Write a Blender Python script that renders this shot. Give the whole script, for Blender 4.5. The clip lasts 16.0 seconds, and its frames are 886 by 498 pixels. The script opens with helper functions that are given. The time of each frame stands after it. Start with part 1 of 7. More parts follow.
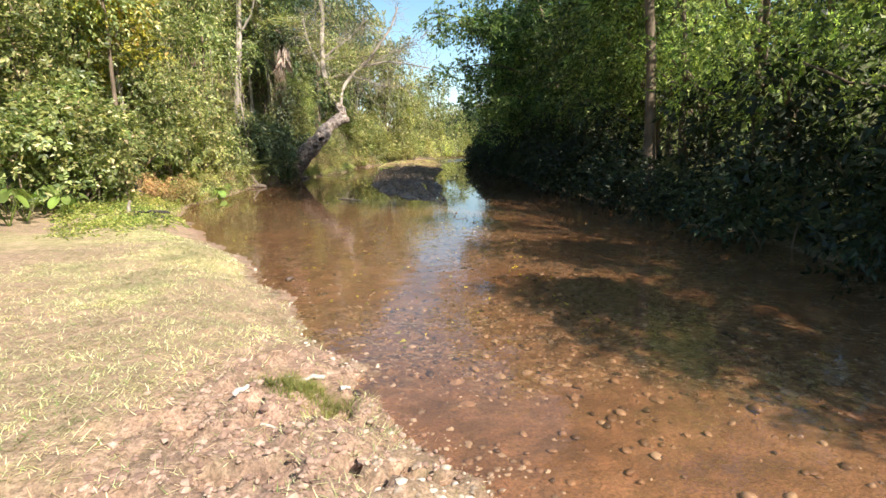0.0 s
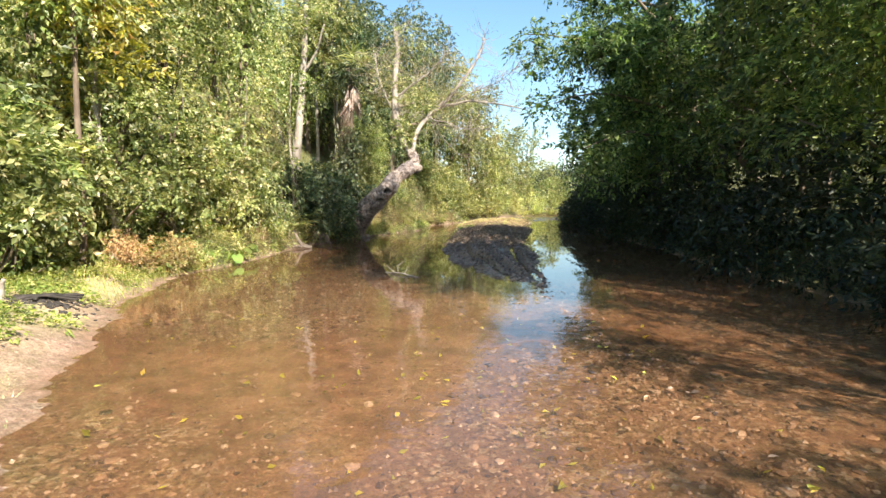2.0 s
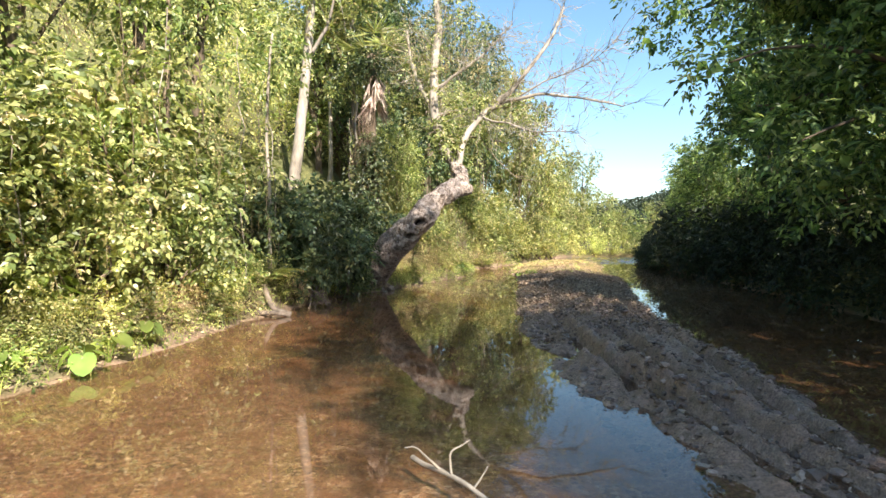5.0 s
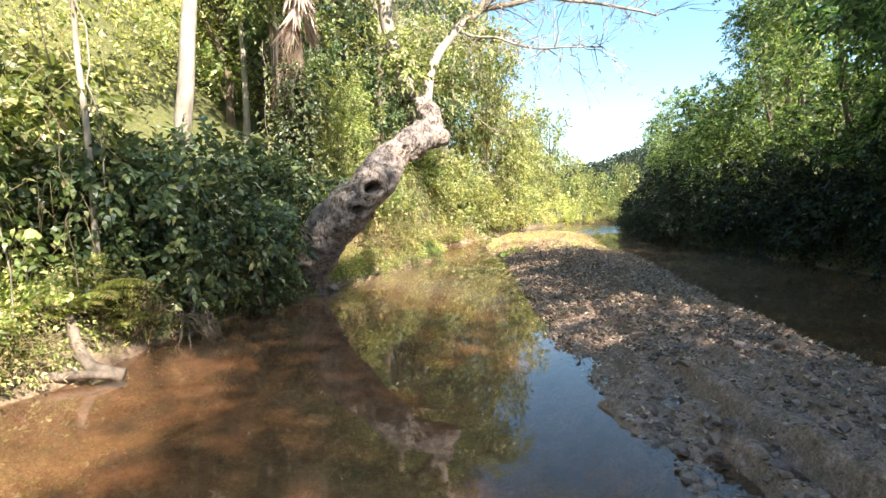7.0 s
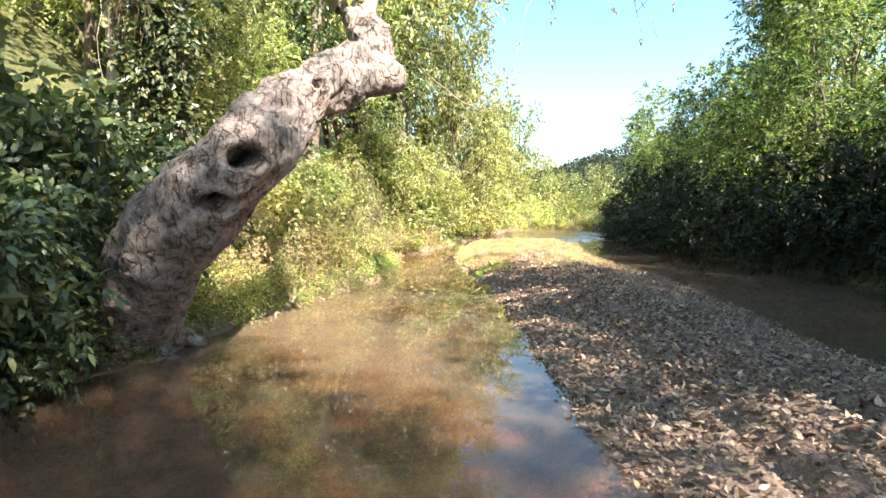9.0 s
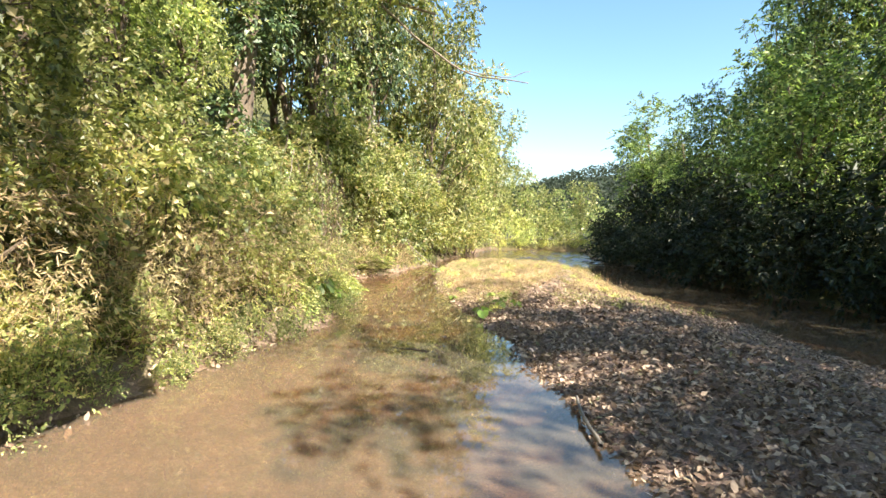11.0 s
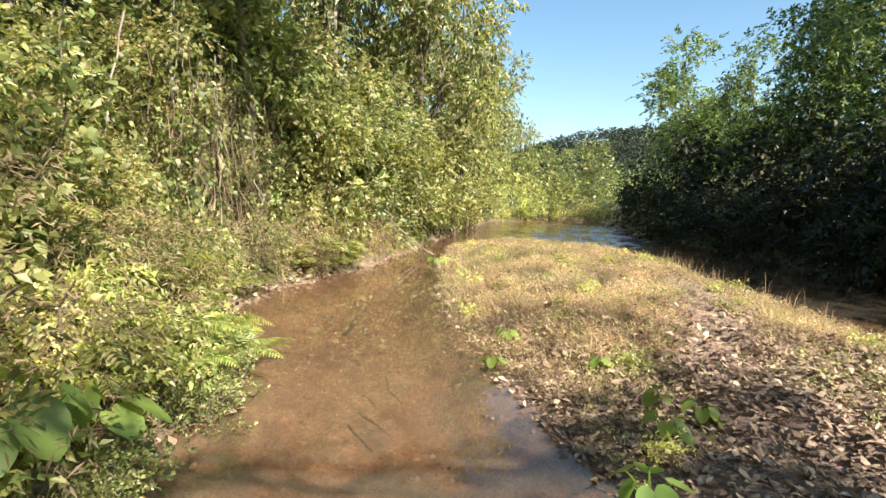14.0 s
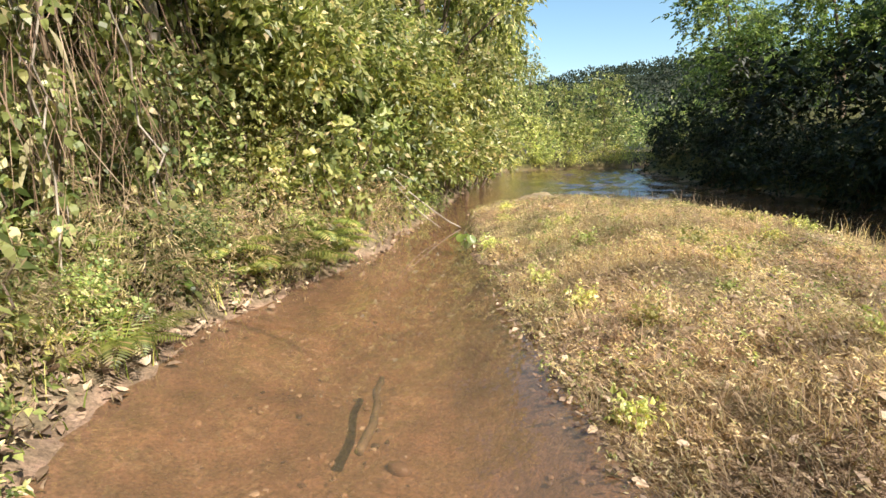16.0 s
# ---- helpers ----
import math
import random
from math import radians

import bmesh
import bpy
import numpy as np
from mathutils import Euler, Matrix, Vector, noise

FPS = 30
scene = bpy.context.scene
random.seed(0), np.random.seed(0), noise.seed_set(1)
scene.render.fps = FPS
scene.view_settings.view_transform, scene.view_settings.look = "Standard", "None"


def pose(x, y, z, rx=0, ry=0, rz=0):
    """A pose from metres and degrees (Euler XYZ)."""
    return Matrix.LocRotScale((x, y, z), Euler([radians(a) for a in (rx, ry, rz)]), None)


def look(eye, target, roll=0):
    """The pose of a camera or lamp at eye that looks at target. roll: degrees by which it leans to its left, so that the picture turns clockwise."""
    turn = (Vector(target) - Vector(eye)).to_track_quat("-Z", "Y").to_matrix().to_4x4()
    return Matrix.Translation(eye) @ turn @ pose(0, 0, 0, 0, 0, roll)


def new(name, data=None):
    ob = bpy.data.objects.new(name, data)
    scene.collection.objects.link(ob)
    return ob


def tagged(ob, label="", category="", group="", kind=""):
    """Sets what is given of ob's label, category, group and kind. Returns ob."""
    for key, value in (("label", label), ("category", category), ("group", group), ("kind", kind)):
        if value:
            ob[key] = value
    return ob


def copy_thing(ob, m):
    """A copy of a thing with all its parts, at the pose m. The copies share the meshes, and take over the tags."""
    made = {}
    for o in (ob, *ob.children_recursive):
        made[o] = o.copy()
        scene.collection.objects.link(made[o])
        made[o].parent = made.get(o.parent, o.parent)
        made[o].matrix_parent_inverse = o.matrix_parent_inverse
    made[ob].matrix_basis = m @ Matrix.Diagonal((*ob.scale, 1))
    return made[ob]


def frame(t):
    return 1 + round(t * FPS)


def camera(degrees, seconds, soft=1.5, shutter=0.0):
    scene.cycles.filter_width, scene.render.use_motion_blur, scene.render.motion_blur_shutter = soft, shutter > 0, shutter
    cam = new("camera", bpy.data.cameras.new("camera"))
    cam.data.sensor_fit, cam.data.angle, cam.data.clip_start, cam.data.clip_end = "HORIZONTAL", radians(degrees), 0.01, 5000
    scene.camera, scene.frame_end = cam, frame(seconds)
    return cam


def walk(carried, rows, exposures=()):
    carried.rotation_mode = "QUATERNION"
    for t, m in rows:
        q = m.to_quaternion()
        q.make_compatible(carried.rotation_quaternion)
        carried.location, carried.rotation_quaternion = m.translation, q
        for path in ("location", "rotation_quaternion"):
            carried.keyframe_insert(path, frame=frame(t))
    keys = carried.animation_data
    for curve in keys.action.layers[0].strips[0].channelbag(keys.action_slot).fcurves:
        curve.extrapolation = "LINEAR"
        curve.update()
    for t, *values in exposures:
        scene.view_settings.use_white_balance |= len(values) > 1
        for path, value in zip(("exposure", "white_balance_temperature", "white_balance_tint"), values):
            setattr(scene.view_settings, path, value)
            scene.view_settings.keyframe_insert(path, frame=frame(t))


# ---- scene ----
cam = camera(79.4, 16.0)
PATH = [
    (0, (0.666, -0.123, 2.024), (0.774, 1.836, 1.635), -1.7),
    (0.5, (0.785, 1.426, 1.961), (0.838, 3.404, 1.67), -1.3),
    (1, (0.832, 3.195, 1.872), (0.811, 5.183, 1.66), -1.0),
    (1.5, (0.784, 5.152, 1.783), (0.678, 7.14, 1.595), -0.6),
    (2, (0.7, 7.036, 1.809), (0.504, 9.019, 1.638), -1.0),
    (2.5, (0.605, 8.96, 1.683), (0.313, 10.933, 1.537), -1.6),
    (3, (0.443, 10.55, 1.681), (0.059, 12.509, 1.555), -1.6),
    (3.2, (0.374, 11.136, 1.675), (-0.034, 13.091, 1.568), -1.7),
    (5.3, (-1.483, 17.257, 1.916), (-1.769, 19.236, 1.881), -0.4),
    (5.5, (-1.652, 17.836, 1.922), (-1.917, 19.818, 1.872), -0.7),
    (6, (-2.014, 19.398, 1.937), (-2.256, 21.38, 1.83), -1.5),
    (6.5, (-2.313, 20.985, 1.961), (-2.517, 22.969, 1.812), -2.0),
    (7, (-2.508, 22.608, 1.965), (-2.651, 24.597, 1.816), -2.2),
    (7.5, (-2.648, 24.169, 1.964), (-2.735, 26.161, 1.801), -1.5),
    (8, (-2.673, 25.739, 1.944), (-2.738, 27.728, 1.746), -0.9),
    (8.5, (-2.71, 27.105, 1.913), (-2.745, 29.096, 1.733), -1.1),
    (9, (-2.763, 28.342, 1.897), (-2.753, 30.337, 1.75), -1.1),
    (9.2, (-2.814, 28.867, 1.922), (-2.787, 30.862, 1.783), -0.8),
    (11.3, (-3.185, 34.225, 1.711), (-3.024, 36.218, 1.64), 1.2),
    (11.5, (-3.154, 34.754, 1.704), (-2.984, 36.746, 1.643), 1.0),
    (12, (-3.098, 36.041, 1.662), (-2.88, 38.028, 1.588), 0.6),
    (12.5, (-3.046, 37.232, 1.663), (-2.792, 39.211, 1.533), 0.5),
    (13, (-3.024, 38.425, 1.681), (-2.756, 40.399, 1.504), 0.5),
    (13.5, (-3.032, 39.631, 1.668), (-2.795, 41.608, 1.483), 1.0),
    (14, (-3.039, 40.806, 1.628), (-2.828, 42.785, 1.422), 1.2),
    (14.5, (-3.061, 41.976, 1.57), (-2.871, 43.95, 1.307), 1.0),
    (15, (-3.088, 43.053, 1.558), (-2.93, 45.021, 1.239), 0.6),
    (15.5, (-3.208, 44.122, 1.51), (-3.049, 46.084, 1.155), -0.4),
    (16, (-3.316, 45.098, 1.562), (-3.07, 47.043, 1.169), -1.0),
]
walk(cam, [(t, look(eye, target, roll)) for t, eye, target, roll in PATH],
     [(0, 1.0), (1.5, 1.22), (3, 1.4), (5.5, 1.45), (7, 1.82), (8, 1.98), (9, 2.02), (11.5, 1.45), (13, 1.28), (14.2, 1.06), (16, 0.91)])

# ---- world, sun, exposure ----
SUN_FROM = Vector((0.46, -0.60, 0.70)).normalized()
world = bpy.data.worlds.new("sky")
scene.world = world
world.use_nodes = True
wn = world.node_tree
sky = wn.nodes.new("ShaderNodeTexSky")
sky.sky_type = "NISHITA"
sky.sun_disc = False
sky.sun_elevation = math.asin(SUN_FROM.z)
sky.sun_rotation = math.atan2(SUN_FROM.x, SUN_FROM.y)
sky.air_density, sky.dust_density, sky.ozone_density = 1.0, 0.6, 1.5
tint = wn.nodes.new("ShaderNodeHueSaturation")
tint.inputs["Hue"].default_value, tint.inputs["Saturation"].default_value, tint.inputs["Value"].default_value = 0.488, 1.08, 1.12
wn.links.new(sky.outputs["Color"], tint.inputs["Color"])
wn.links.new(tint.outputs["Color"], wn.nodes["Background"].inputs["Color"])
wn.nodes["Background"].inputs["Strength"].default_value = 0.094
sun_data = bpy.data.lights.new("sun", "SUN")
sun_data.energy, sun_data.angle, sun_data.color = 5.8, radians(0.53), (1.0, 0.92, 0.80)
sun = new("sun", sun_data)
sun.matrix_world = look(SUN_FROM * 60, (0, 0, 0))

# ---- materials ----
def nodes_of(name):
    m = bpy.data.materials.new(name)
    m.use_nodes = True
    nt = m.node_tree
    return m, nt, nt.nodes["Principled BSDF"], nt.nodes["Material Output"]


def node(nt, kind, **inputs):
    n = nt.nodes.new(kind)
    for k, v in inputs.items():
        n.inputs[k.replace("_", " ")].default_value = v
    return n


def ramp(nt, fac, stops):
    r = nt.nodes.new("ShaderNodeValToRGB")
    while len(r.color_ramp.elements) < len(stops):
        r.color_ramp.elements.new(0.5)
    for e, (p, c) in zip(r.color_ramp.elements, stops):
        e.position, e.color = p, (*c, 1)
    nt.links.new(fac, r.inputs["Fac"])
    return r.outputs["Color"]


def noise_out(nt, scale, detail=4.0, rough=0.55, coord="Object"):
    tc = nt.nodes.new("ShaderNodeTexCoord")
    n = node(nt, "ShaderNodeTexNoise", Scale=scale, Detail=detail, Roughness=rough)
    nt.links.new(tc.outputs[coord], n.inputs["Vector"])
    return n.outputs["Fac"]


def mix_rgb(nt, fac, a, b, blend="MIX"):
    m = nt.nodes.new("ShaderNodeMix")
    m.data_type, m.blend_type = "RGBA", blend
    for sock, v in ((m.inputs["Factor"], fac), (m.inputs["A"], a), (m.inputs["B"], b)):
        if isinstance(v, (int, float)):
            sock.default_value = v
        elif isinstance(v, tuple):
            sock.default_value = (*v, 1)
        else:
            nt.links.new(v, sock)
    return m.outputs["Result"]


def bump(nt, bsdf, height, strength, distance):
    b = node(nt, "ShaderNodeBump", Strength=strength, Distance=distance)
    nt.links.new(height, b.inputs["Height"])
    nt.links.new(b.outputs["Normal"], bsdf.inputs["Normal"])
    return b


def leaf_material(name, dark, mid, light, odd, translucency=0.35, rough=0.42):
    """Leaf colours that differ leaf by leaf, plant by plant and over metres."""
    m, nt, bsdf, out = nodes_of(name)
    geo = nt.nodes.new("ShaderNodeNewGeometry")
    info = nt.nodes.new("ShaderNodeObjectInfo")
    col = ramp(nt, geo.outputs["Random Per Island"], [(0.0, dark), (0.45, mid), (0.88, light), (0.97, odd)])
    patch = node(nt, "ShaderNodeTexNoise", Scale=0.55, Detail=2.0)
    nt.links.new(geo.outputs["Position"], patch.inputs["Vector"])
    hsv = nt.nodes.new("ShaderNodeHueSaturation")
    val = node(nt, "ShaderNodeMapRange", From_Min=0.0, From_Max=1.0, To_Min=0.72, To_Max=1.32)
    nt.links.new(info.outputs["Random"], val.inputs["Value"])
    hue = node(nt, "ShaderNodeMapRange", From_Min=0.3, From_Max=0.7, To_Min=0.485, To_Max=0.52)
    nt.links.new(patch.outputs["Fac"], hue.inputs["Value"])
    own = nt.nodes.new("ShaderNodeMath")
    own.operation = "MULTIPLY"
    own.inputs[1].default_value = 7.31
    nt.links.new(info.outputs["Random"], own.inputs[0])
    own_frac = nt.nodes.new("ShaderNodeMath")
    own_frac.operation = "FRACT"
    nt.links.new(own.outputs[0], own_frac.inputs[0])
    shift = node(nt, "ShaderNodeMapRange", To_Min=-0.016, To_Max=0.014)
    nt.links.new(own_frac.outputs[0], shift.inputs["Value"])
    hue_sum = nt.nodes.new("ShaderNodeMath")
    hue_sum.operation = "ADD"
    nt.links.new(hue.outputs["Result"], hue_sum.inputs[0])
    nt.links.new(shift.outputs["Result"], hue_sum.inputs[1])
    nt.links.new(hue_sum.outputs[0], hsv.inputs["Hue"])
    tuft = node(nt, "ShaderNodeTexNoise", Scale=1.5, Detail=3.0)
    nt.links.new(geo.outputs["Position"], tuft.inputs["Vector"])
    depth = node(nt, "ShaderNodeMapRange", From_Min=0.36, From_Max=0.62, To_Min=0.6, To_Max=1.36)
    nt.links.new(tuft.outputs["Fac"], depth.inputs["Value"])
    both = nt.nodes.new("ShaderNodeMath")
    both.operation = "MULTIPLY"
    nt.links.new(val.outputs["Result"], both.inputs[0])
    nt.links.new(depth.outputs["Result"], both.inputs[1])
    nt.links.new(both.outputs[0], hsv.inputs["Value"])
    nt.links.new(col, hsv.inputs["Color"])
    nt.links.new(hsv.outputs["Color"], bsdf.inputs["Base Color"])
    bsdf.inputs["Roughness"].default_value = rough
    tr = nt.nodes.new("ShaderNodeBsdfTranslucent")
    warm = mix_rgb(nt, 0.5, hsv.outputs["Color"], (1.0, 1.15, 0.35), "MULTIPLY")
    bright = mix_rgb(nt, 1.0, warm, (1.75, 1.75, 1.75), "MULTIPLY")
    nt.links.new(bright, tr.inputs["Color"])
    mx = nt.nodes.new("ShaderNodeMixShader")
    mx.inputs["Fac"].default_value = translucency
    nt.links.new(bsdf.outputs["BSDF"], mx.inputs[1])
    nt.links.new(tr.outputs["BSDF"], mx.inputs[2])
    nt.links.new(mx.outputs["Shader"], out.inputs["Surface"])
    return m


def bark_material(name, dark, light, scale=6.0, patch=1.3, rough=0.85, depth=0.02):
    m, nt, bsdf, out = nodes_of(name)
    tc = nt.nodes.new("ShaderNodeTexCoord")
    mp = nt.nodes.new("ShaderNodeMapping")
    mp.inputs["Scale"].default_value = (1, 1, 0.35)
    nt.links.new(tc.outputs["Object"], mp.inputs["Vector"])
    n1 = node(nt, "ShaderNodeTexNoise", Scale=scale, Detail=8.0, Roughness=0.65)
    nt.links.new(mp.outputs["Vector"], n1.inputs["Vector"])
    n2 = noise_out(nt, patch, 3.0)
    c1 = ramp(nt, n1.outputs["Fac"], [(0.3, dark), (0.62, light)])
    tint = ramp(nt, n2, [(0.35, (0.62, 0.58, 0.52)), (0.65, (1.12, 1.08, 1.02))])
    nt.links.new(mix_rgb(nt, 1.0, c1, tint, "MULTIPLY"), bsdf.inputs["Base Color"])
    bsdf.inputs["Roughness"].default_value = rough
    bump(nt, bsdf, n1.outputs["Fac"], 0.7, depth)
    return m


def dry_material(name, stops, translucency=0.15, rough=0.75):
    """Dead leaves, straw and pebbles: one colour a piece."""
    m, nt, bsdf, out = nodes_of(name)
    geo = nt.nodes.new("ShaderNodeNewGeometry")
    info = nt.nodes.new("ShaderNodeObjectInfo")
    both = nt.nodes.new("ShaderNodeMath")
    both.operation = "ADD"
    nt.links.new(geo.outputs["Random Per Island"], both.inputs[0])
    nt.links.new(info.outputs["Random"], both.inputs[1])
    frac = nt.nodes.new("ShaderNodeMath")
    frac.operation = "FRACT"
    nt.links.new(both.outputs[0], frac.inputs[0])
    col = ramp(nt, frac.outputs[0], stops)
    grain = noise_out(nt, 35.0, 3.0)
    shade = ramp(nt, grain, [(0.3, (0.75, 0.73, 0.7)), (0.7, (1.1, 1.1, 1.1))])
    c = mix_rgb(nt, 1.0, col, shade, "MULTIPLY")
    nt.links.new(c, bsdf.inputs["Base Color"])
    bsdf.inputs["Roughness"].default_value = rough
    if translucency:
        tr = nt.nodes.new("ShaderNodeBsdfTranslucent")
        nt.links.new(c, tr.inputs["Color"])
        mx = nt.nodes.new("ShaderNodeMixShader")
        mx.inputs["Fac"].default_value = translucency
        nt.links.new(bsdf.outputs["BSDF"], mx.inputs[1])
        nt.links.new(tr.outputs["BSDF"], mx.inputs[2])
        nt.links.new(mx.outputs["Shader"], out.inputs["Surface"])
    return m


def ground_material():
    m, nt, bsdf, out = nodes_of("river_ground")
    at = nt.nodes.new("ShaderNodeAttribute")
    at.attribute_name = "cover"
    sep = nt.nodes.new("ShaderNodeSeparateColor")
    nt.links.new(at.outputs["Color"], sep.inputs["Color"])
    fine = noise_out(nt, 14.0, 8.0, 0.7)
    mid = noise_out(nt, 1.7, 5.0, 0.6)
    soil = ramp(nt, fine, [(0.3, (0.15, 0.094, 0.071)), (0.5, (0.29, 0.19, 0.149)), (0.72, (0.45, 0.335, 0.273))])
    silt = ramp(nt, mid, [(0.3, (0.17, 0.10, 0.062)), (0.55, (0.29, 0.175, 0.112)), (0.75, (0.38, 0.25, 0.17))])
    vor = node(nt, "ShaderNodeTexVoronoi", Scale=22.0)
    tc = nt.nodes.new("ShaderNodeTexCoord")
    nt.links.new(tc.outputs["Object"], vor.inputs["Vector"])
    sepc = nt.nodes.new("ShaderNodeSeparateColor")
    nt.links.new(vor.outputs["Color"], sepc.inputs["Color"])
    stones = ramp(nt, sepc.outputs["Red"], [(0.0, (0.10, 0.065, 0.045)), (0.4, (0.20, 0.13, 0.085)), (0.75, (0.32, 0.22, 0.14)), (0.95, (0.42, 0.36, 0.29))])
    turf = ramp(nt, mid, [(0.3, (0.27, 0.265, 0.12)), (0.5, (0.42, 0.35, 0.21)), (0.7, (0.42, 0.31, 0.225))])
    patchy = node(nt, "ShaderNodeMapRange", From_Min=0.36, From_Max=0.58, To_Min=0.0, To_Max=1.0)
    nt.links.new(mid, patchy.inputs["Value"])
    gmix = nt.nodes.new("ShaderNodeMath")
    gmix.operation = "MULTIPLY"
    nt.links.new(sep.outputs["Green"], gmix.inputs[0])
    nt.links.new(patchy.outputs["Result"], gmix.inputs[1])
    bed = mix_rgb(nt, gmix.outputs[0], silt, stones)
    land = mix_rgb(nt, sep.outputs["Red"], soil, turf)
    at2 = nt.nodes.new("ShaderNodeAttribute")
    at2.attribute_name = "growth"
    sep2 = nt.nodes.new("ShaderNodeSeparateColor")
    nt.links.new(at2.outputs["Color"], sep2.inputs["Color"])
    # Dark olive ground tone, laid by the growth mask.
    floor_olive = ramp(nt, fine, [(0.3, (0.05, 0.055, 0.02)), (0.55, (0.11, 0.115, 0.04)), (0.75, (0.20, 0.17, 0.07))])
    # Far off it turns near black: the hill's shade is in the colour.
    floor_olive = mix_rgb(nt, at2.outputs["Alpha"], (0.028, 0.034, 0.016), floor_olive)
    land = mix_rgb(nt, sep2.outputs["Red"], land, floor_olive)
    mud = ramp(nt, fine, [(0.3, (0.16, 0.11, 0.093)), (0.55, (0.32, 0.225, 0.194)), (0.75, (0.48, 0.36, 0.314))])
    c = mix_rgb(nt, sep.outputs["Blue"], land, bed)
    c = mix_rgb(nt, sep2.outputs["Green"], c, mud)
    nt.links.new(c, bsdf.inputs["Base Color"])
    rg = node(nt, "ShaderNodeMapRange", To_Min=0.9, To_Max=0.45)
    nt.links.new(sep2.outputs["Blue"], rg.inputs["Value"])
    nt.links.new(rg.outputs["Result"], bsdf.inputs["Roughness"])
    speck = noise_out(nt, 45.0, 6.0, 0.75)
    dim = ramp(nt, speck, [(0.34, (0.42, 0.40, 0.36)), (0.5, (0.95, 0.94, 0.9)), (0.66, (1.35, 1.33, 1.25))])
    blot = ramp(nt, noise_out(nt, 5.0, 4.0, 0.6), [(0.35, (0.78, 0.80, 0.70)), (0.65, (1.15, 1.1, 1.08))])
    c = mix_rgb(nt, 1.0, c, blot, "MULTIPLY")
    nt.links.new(mix_rgb(nt, 1.0, c, dim, "MULTIPLY"), bsdf.inputs["Base Color"])
    bump(nt, bsdf, fine, 0.8, 0.04)
    return m


def water_material():
    m, nt, bsdf, out = nodes_of("shallow_brown_water")
    nt.nodes.remove(bsdf)
    tc = nt.nodes.new("ShaderNodeTexCoord")
    n1 = node(nt, "ShaderNodeTexNoise", Scale=3.2, Detail=3.0, Roughness=0.5)
    n2 = node(nt, "ShaderNodeTexNoise", Scale=0.16, Detail=2.0)
    nt.links.new(tc.outputs["Object"], n1.inputs["Vector"])
    nt.links.new(tc.outputs["Object"], n2.inputs["Vector"])
    amount = node(nt, "ShaderNodeMapRange", From_Min=0.45, From_Max=0.7, To_Min=0.001, To_Max=0.004)
    nt.links.new(n2.outputs["Fac"], amount.inputs["Value"])
    pos = nt.nodes.new("ShaderNodeSeparateXYZ")
    nt.links.new(tc.outputs["Object"], pos.inputs["Vector"])
    run = node(nt, "ShaderNodeMapRange", From_Min=55.0, From_Max=60.0, To_Min=0.0, To_Max=0.5)
    nt.links.new(pos.outputs["Y"], run.inputs["Value"])
    fast = nt.nodes.new("ShaderNodeMath")
    fast.operation = "MAXIMUM"
    nt.links.new(run.outputs["Result"], fast.inputs[0])
    nt.links.new(amount.outputs["Result"], fast.inputs[1])
    shoal = node(nt, "ShaderNodeMapRange", From_Min=13.0, From_Max=20.0, To_Min=0.13, To_Max=0.0)
    nt.links.new(pos.outputs["Y"], shoal.inputs["Value"])
    lively = nt.nodes.new("ShaderNodeMath")
    lively.operation = "ADD"
    nt.links.new(fast.outputs[0], lively.inputs[0])
    nt.links.new(shoal.outputs["Result"], lively.inputs[1])
    b = node(nt, "ShaderNodeBump", Distance=0.06)
    nt.links.new(lively.outputs[0], b.inputs["Strength"])
    nt.links.new(n1.outputs["Fac"], b.inputs["Height"])
    fr = node(nt, "ShaderNodeLayerWeight", Blend=0.5)
    power = nt.nodes.new("ShaderNodeMath")
    power.operation = "POWER"
    power.inputs[1].default_value = 4.1
    nt.links.new(fr.outputs["Facing"], power.inputs[0])
    gloss = node(nt, "ShaderNodeMapRange", To_Min=0.025, To_Max=1.0)
    nt.links.new(power.outputs[0], gloss.inputs["Value"])
    gl = node(nt, "ShaderNodeBsdfGlossy", Roughness=0.008)
    nt.links.new(b.outputs["Normal"], gl.inputs["Normal"])
    nt.links.new(b.outputs["Normal"], fr.inputs["Normal"])
    clear = nt.nodes.new("ShaderNodeBsdfTransparent")
    into = node(nt, "ShaderNodeMapRange", From_Min=18.0, From_Max=24.0)
    nt.links.new(pos.outputs["Y"], into.inputs["Value"])
    out_of = node(nt, "ShaderNodeMapRange", From_Min=34.0, From_Max=39.0, To_Min=1.0, To_Max=0.0)
    nt.links.new(pos.outputs["Y"], out_of.inputs["Value"])
    pool = nt.nodes.new("ShaderNodeMath")
    pool.operation = "MULTIPLY"
    nt.links.new(into.outputs["Result"], pool.inputs[0])
    nt.links.new(out_of.outputs["Result"], pool.inputs[1])
    nt.links.new(mix_rgb(nt, pool.outputs[0], (0.86, 0.735, 0.625), (0.69, 0.59, 0.50)), clear.inputs["Color"])
    silt = nt.nodes.new("ShaderNodeBsdfDiffuse")
    silt.inputs["Color"].default_value = (0.29, 0.24, 0.17, 1)
    body = nt.nodes.new("ShaderNodeMixShader")
    murk = node(nt, "ShaderNodeMapRange", From_Min=30.0, From_Max=37.0, To_Min=0.06, To_Max=0.33)
    nt.links.new(pos.outputs["Y"], murk.inputs["Value"])
    clearer = node(nt, "ShaderNodeMapRange", From_Min=40.0, From_Max=47.0, To_Min=0.0, To_Max=0.17)
    nt.links.new(pos.outputs["Y"], clearer.inputs["Value"])
    haze = nt.nodes.new("ShaderNodeMath")
    haze.operation = "SUBTRACT"
    nt.links.new(murk.outputs["Result"], haze.inputs[0])
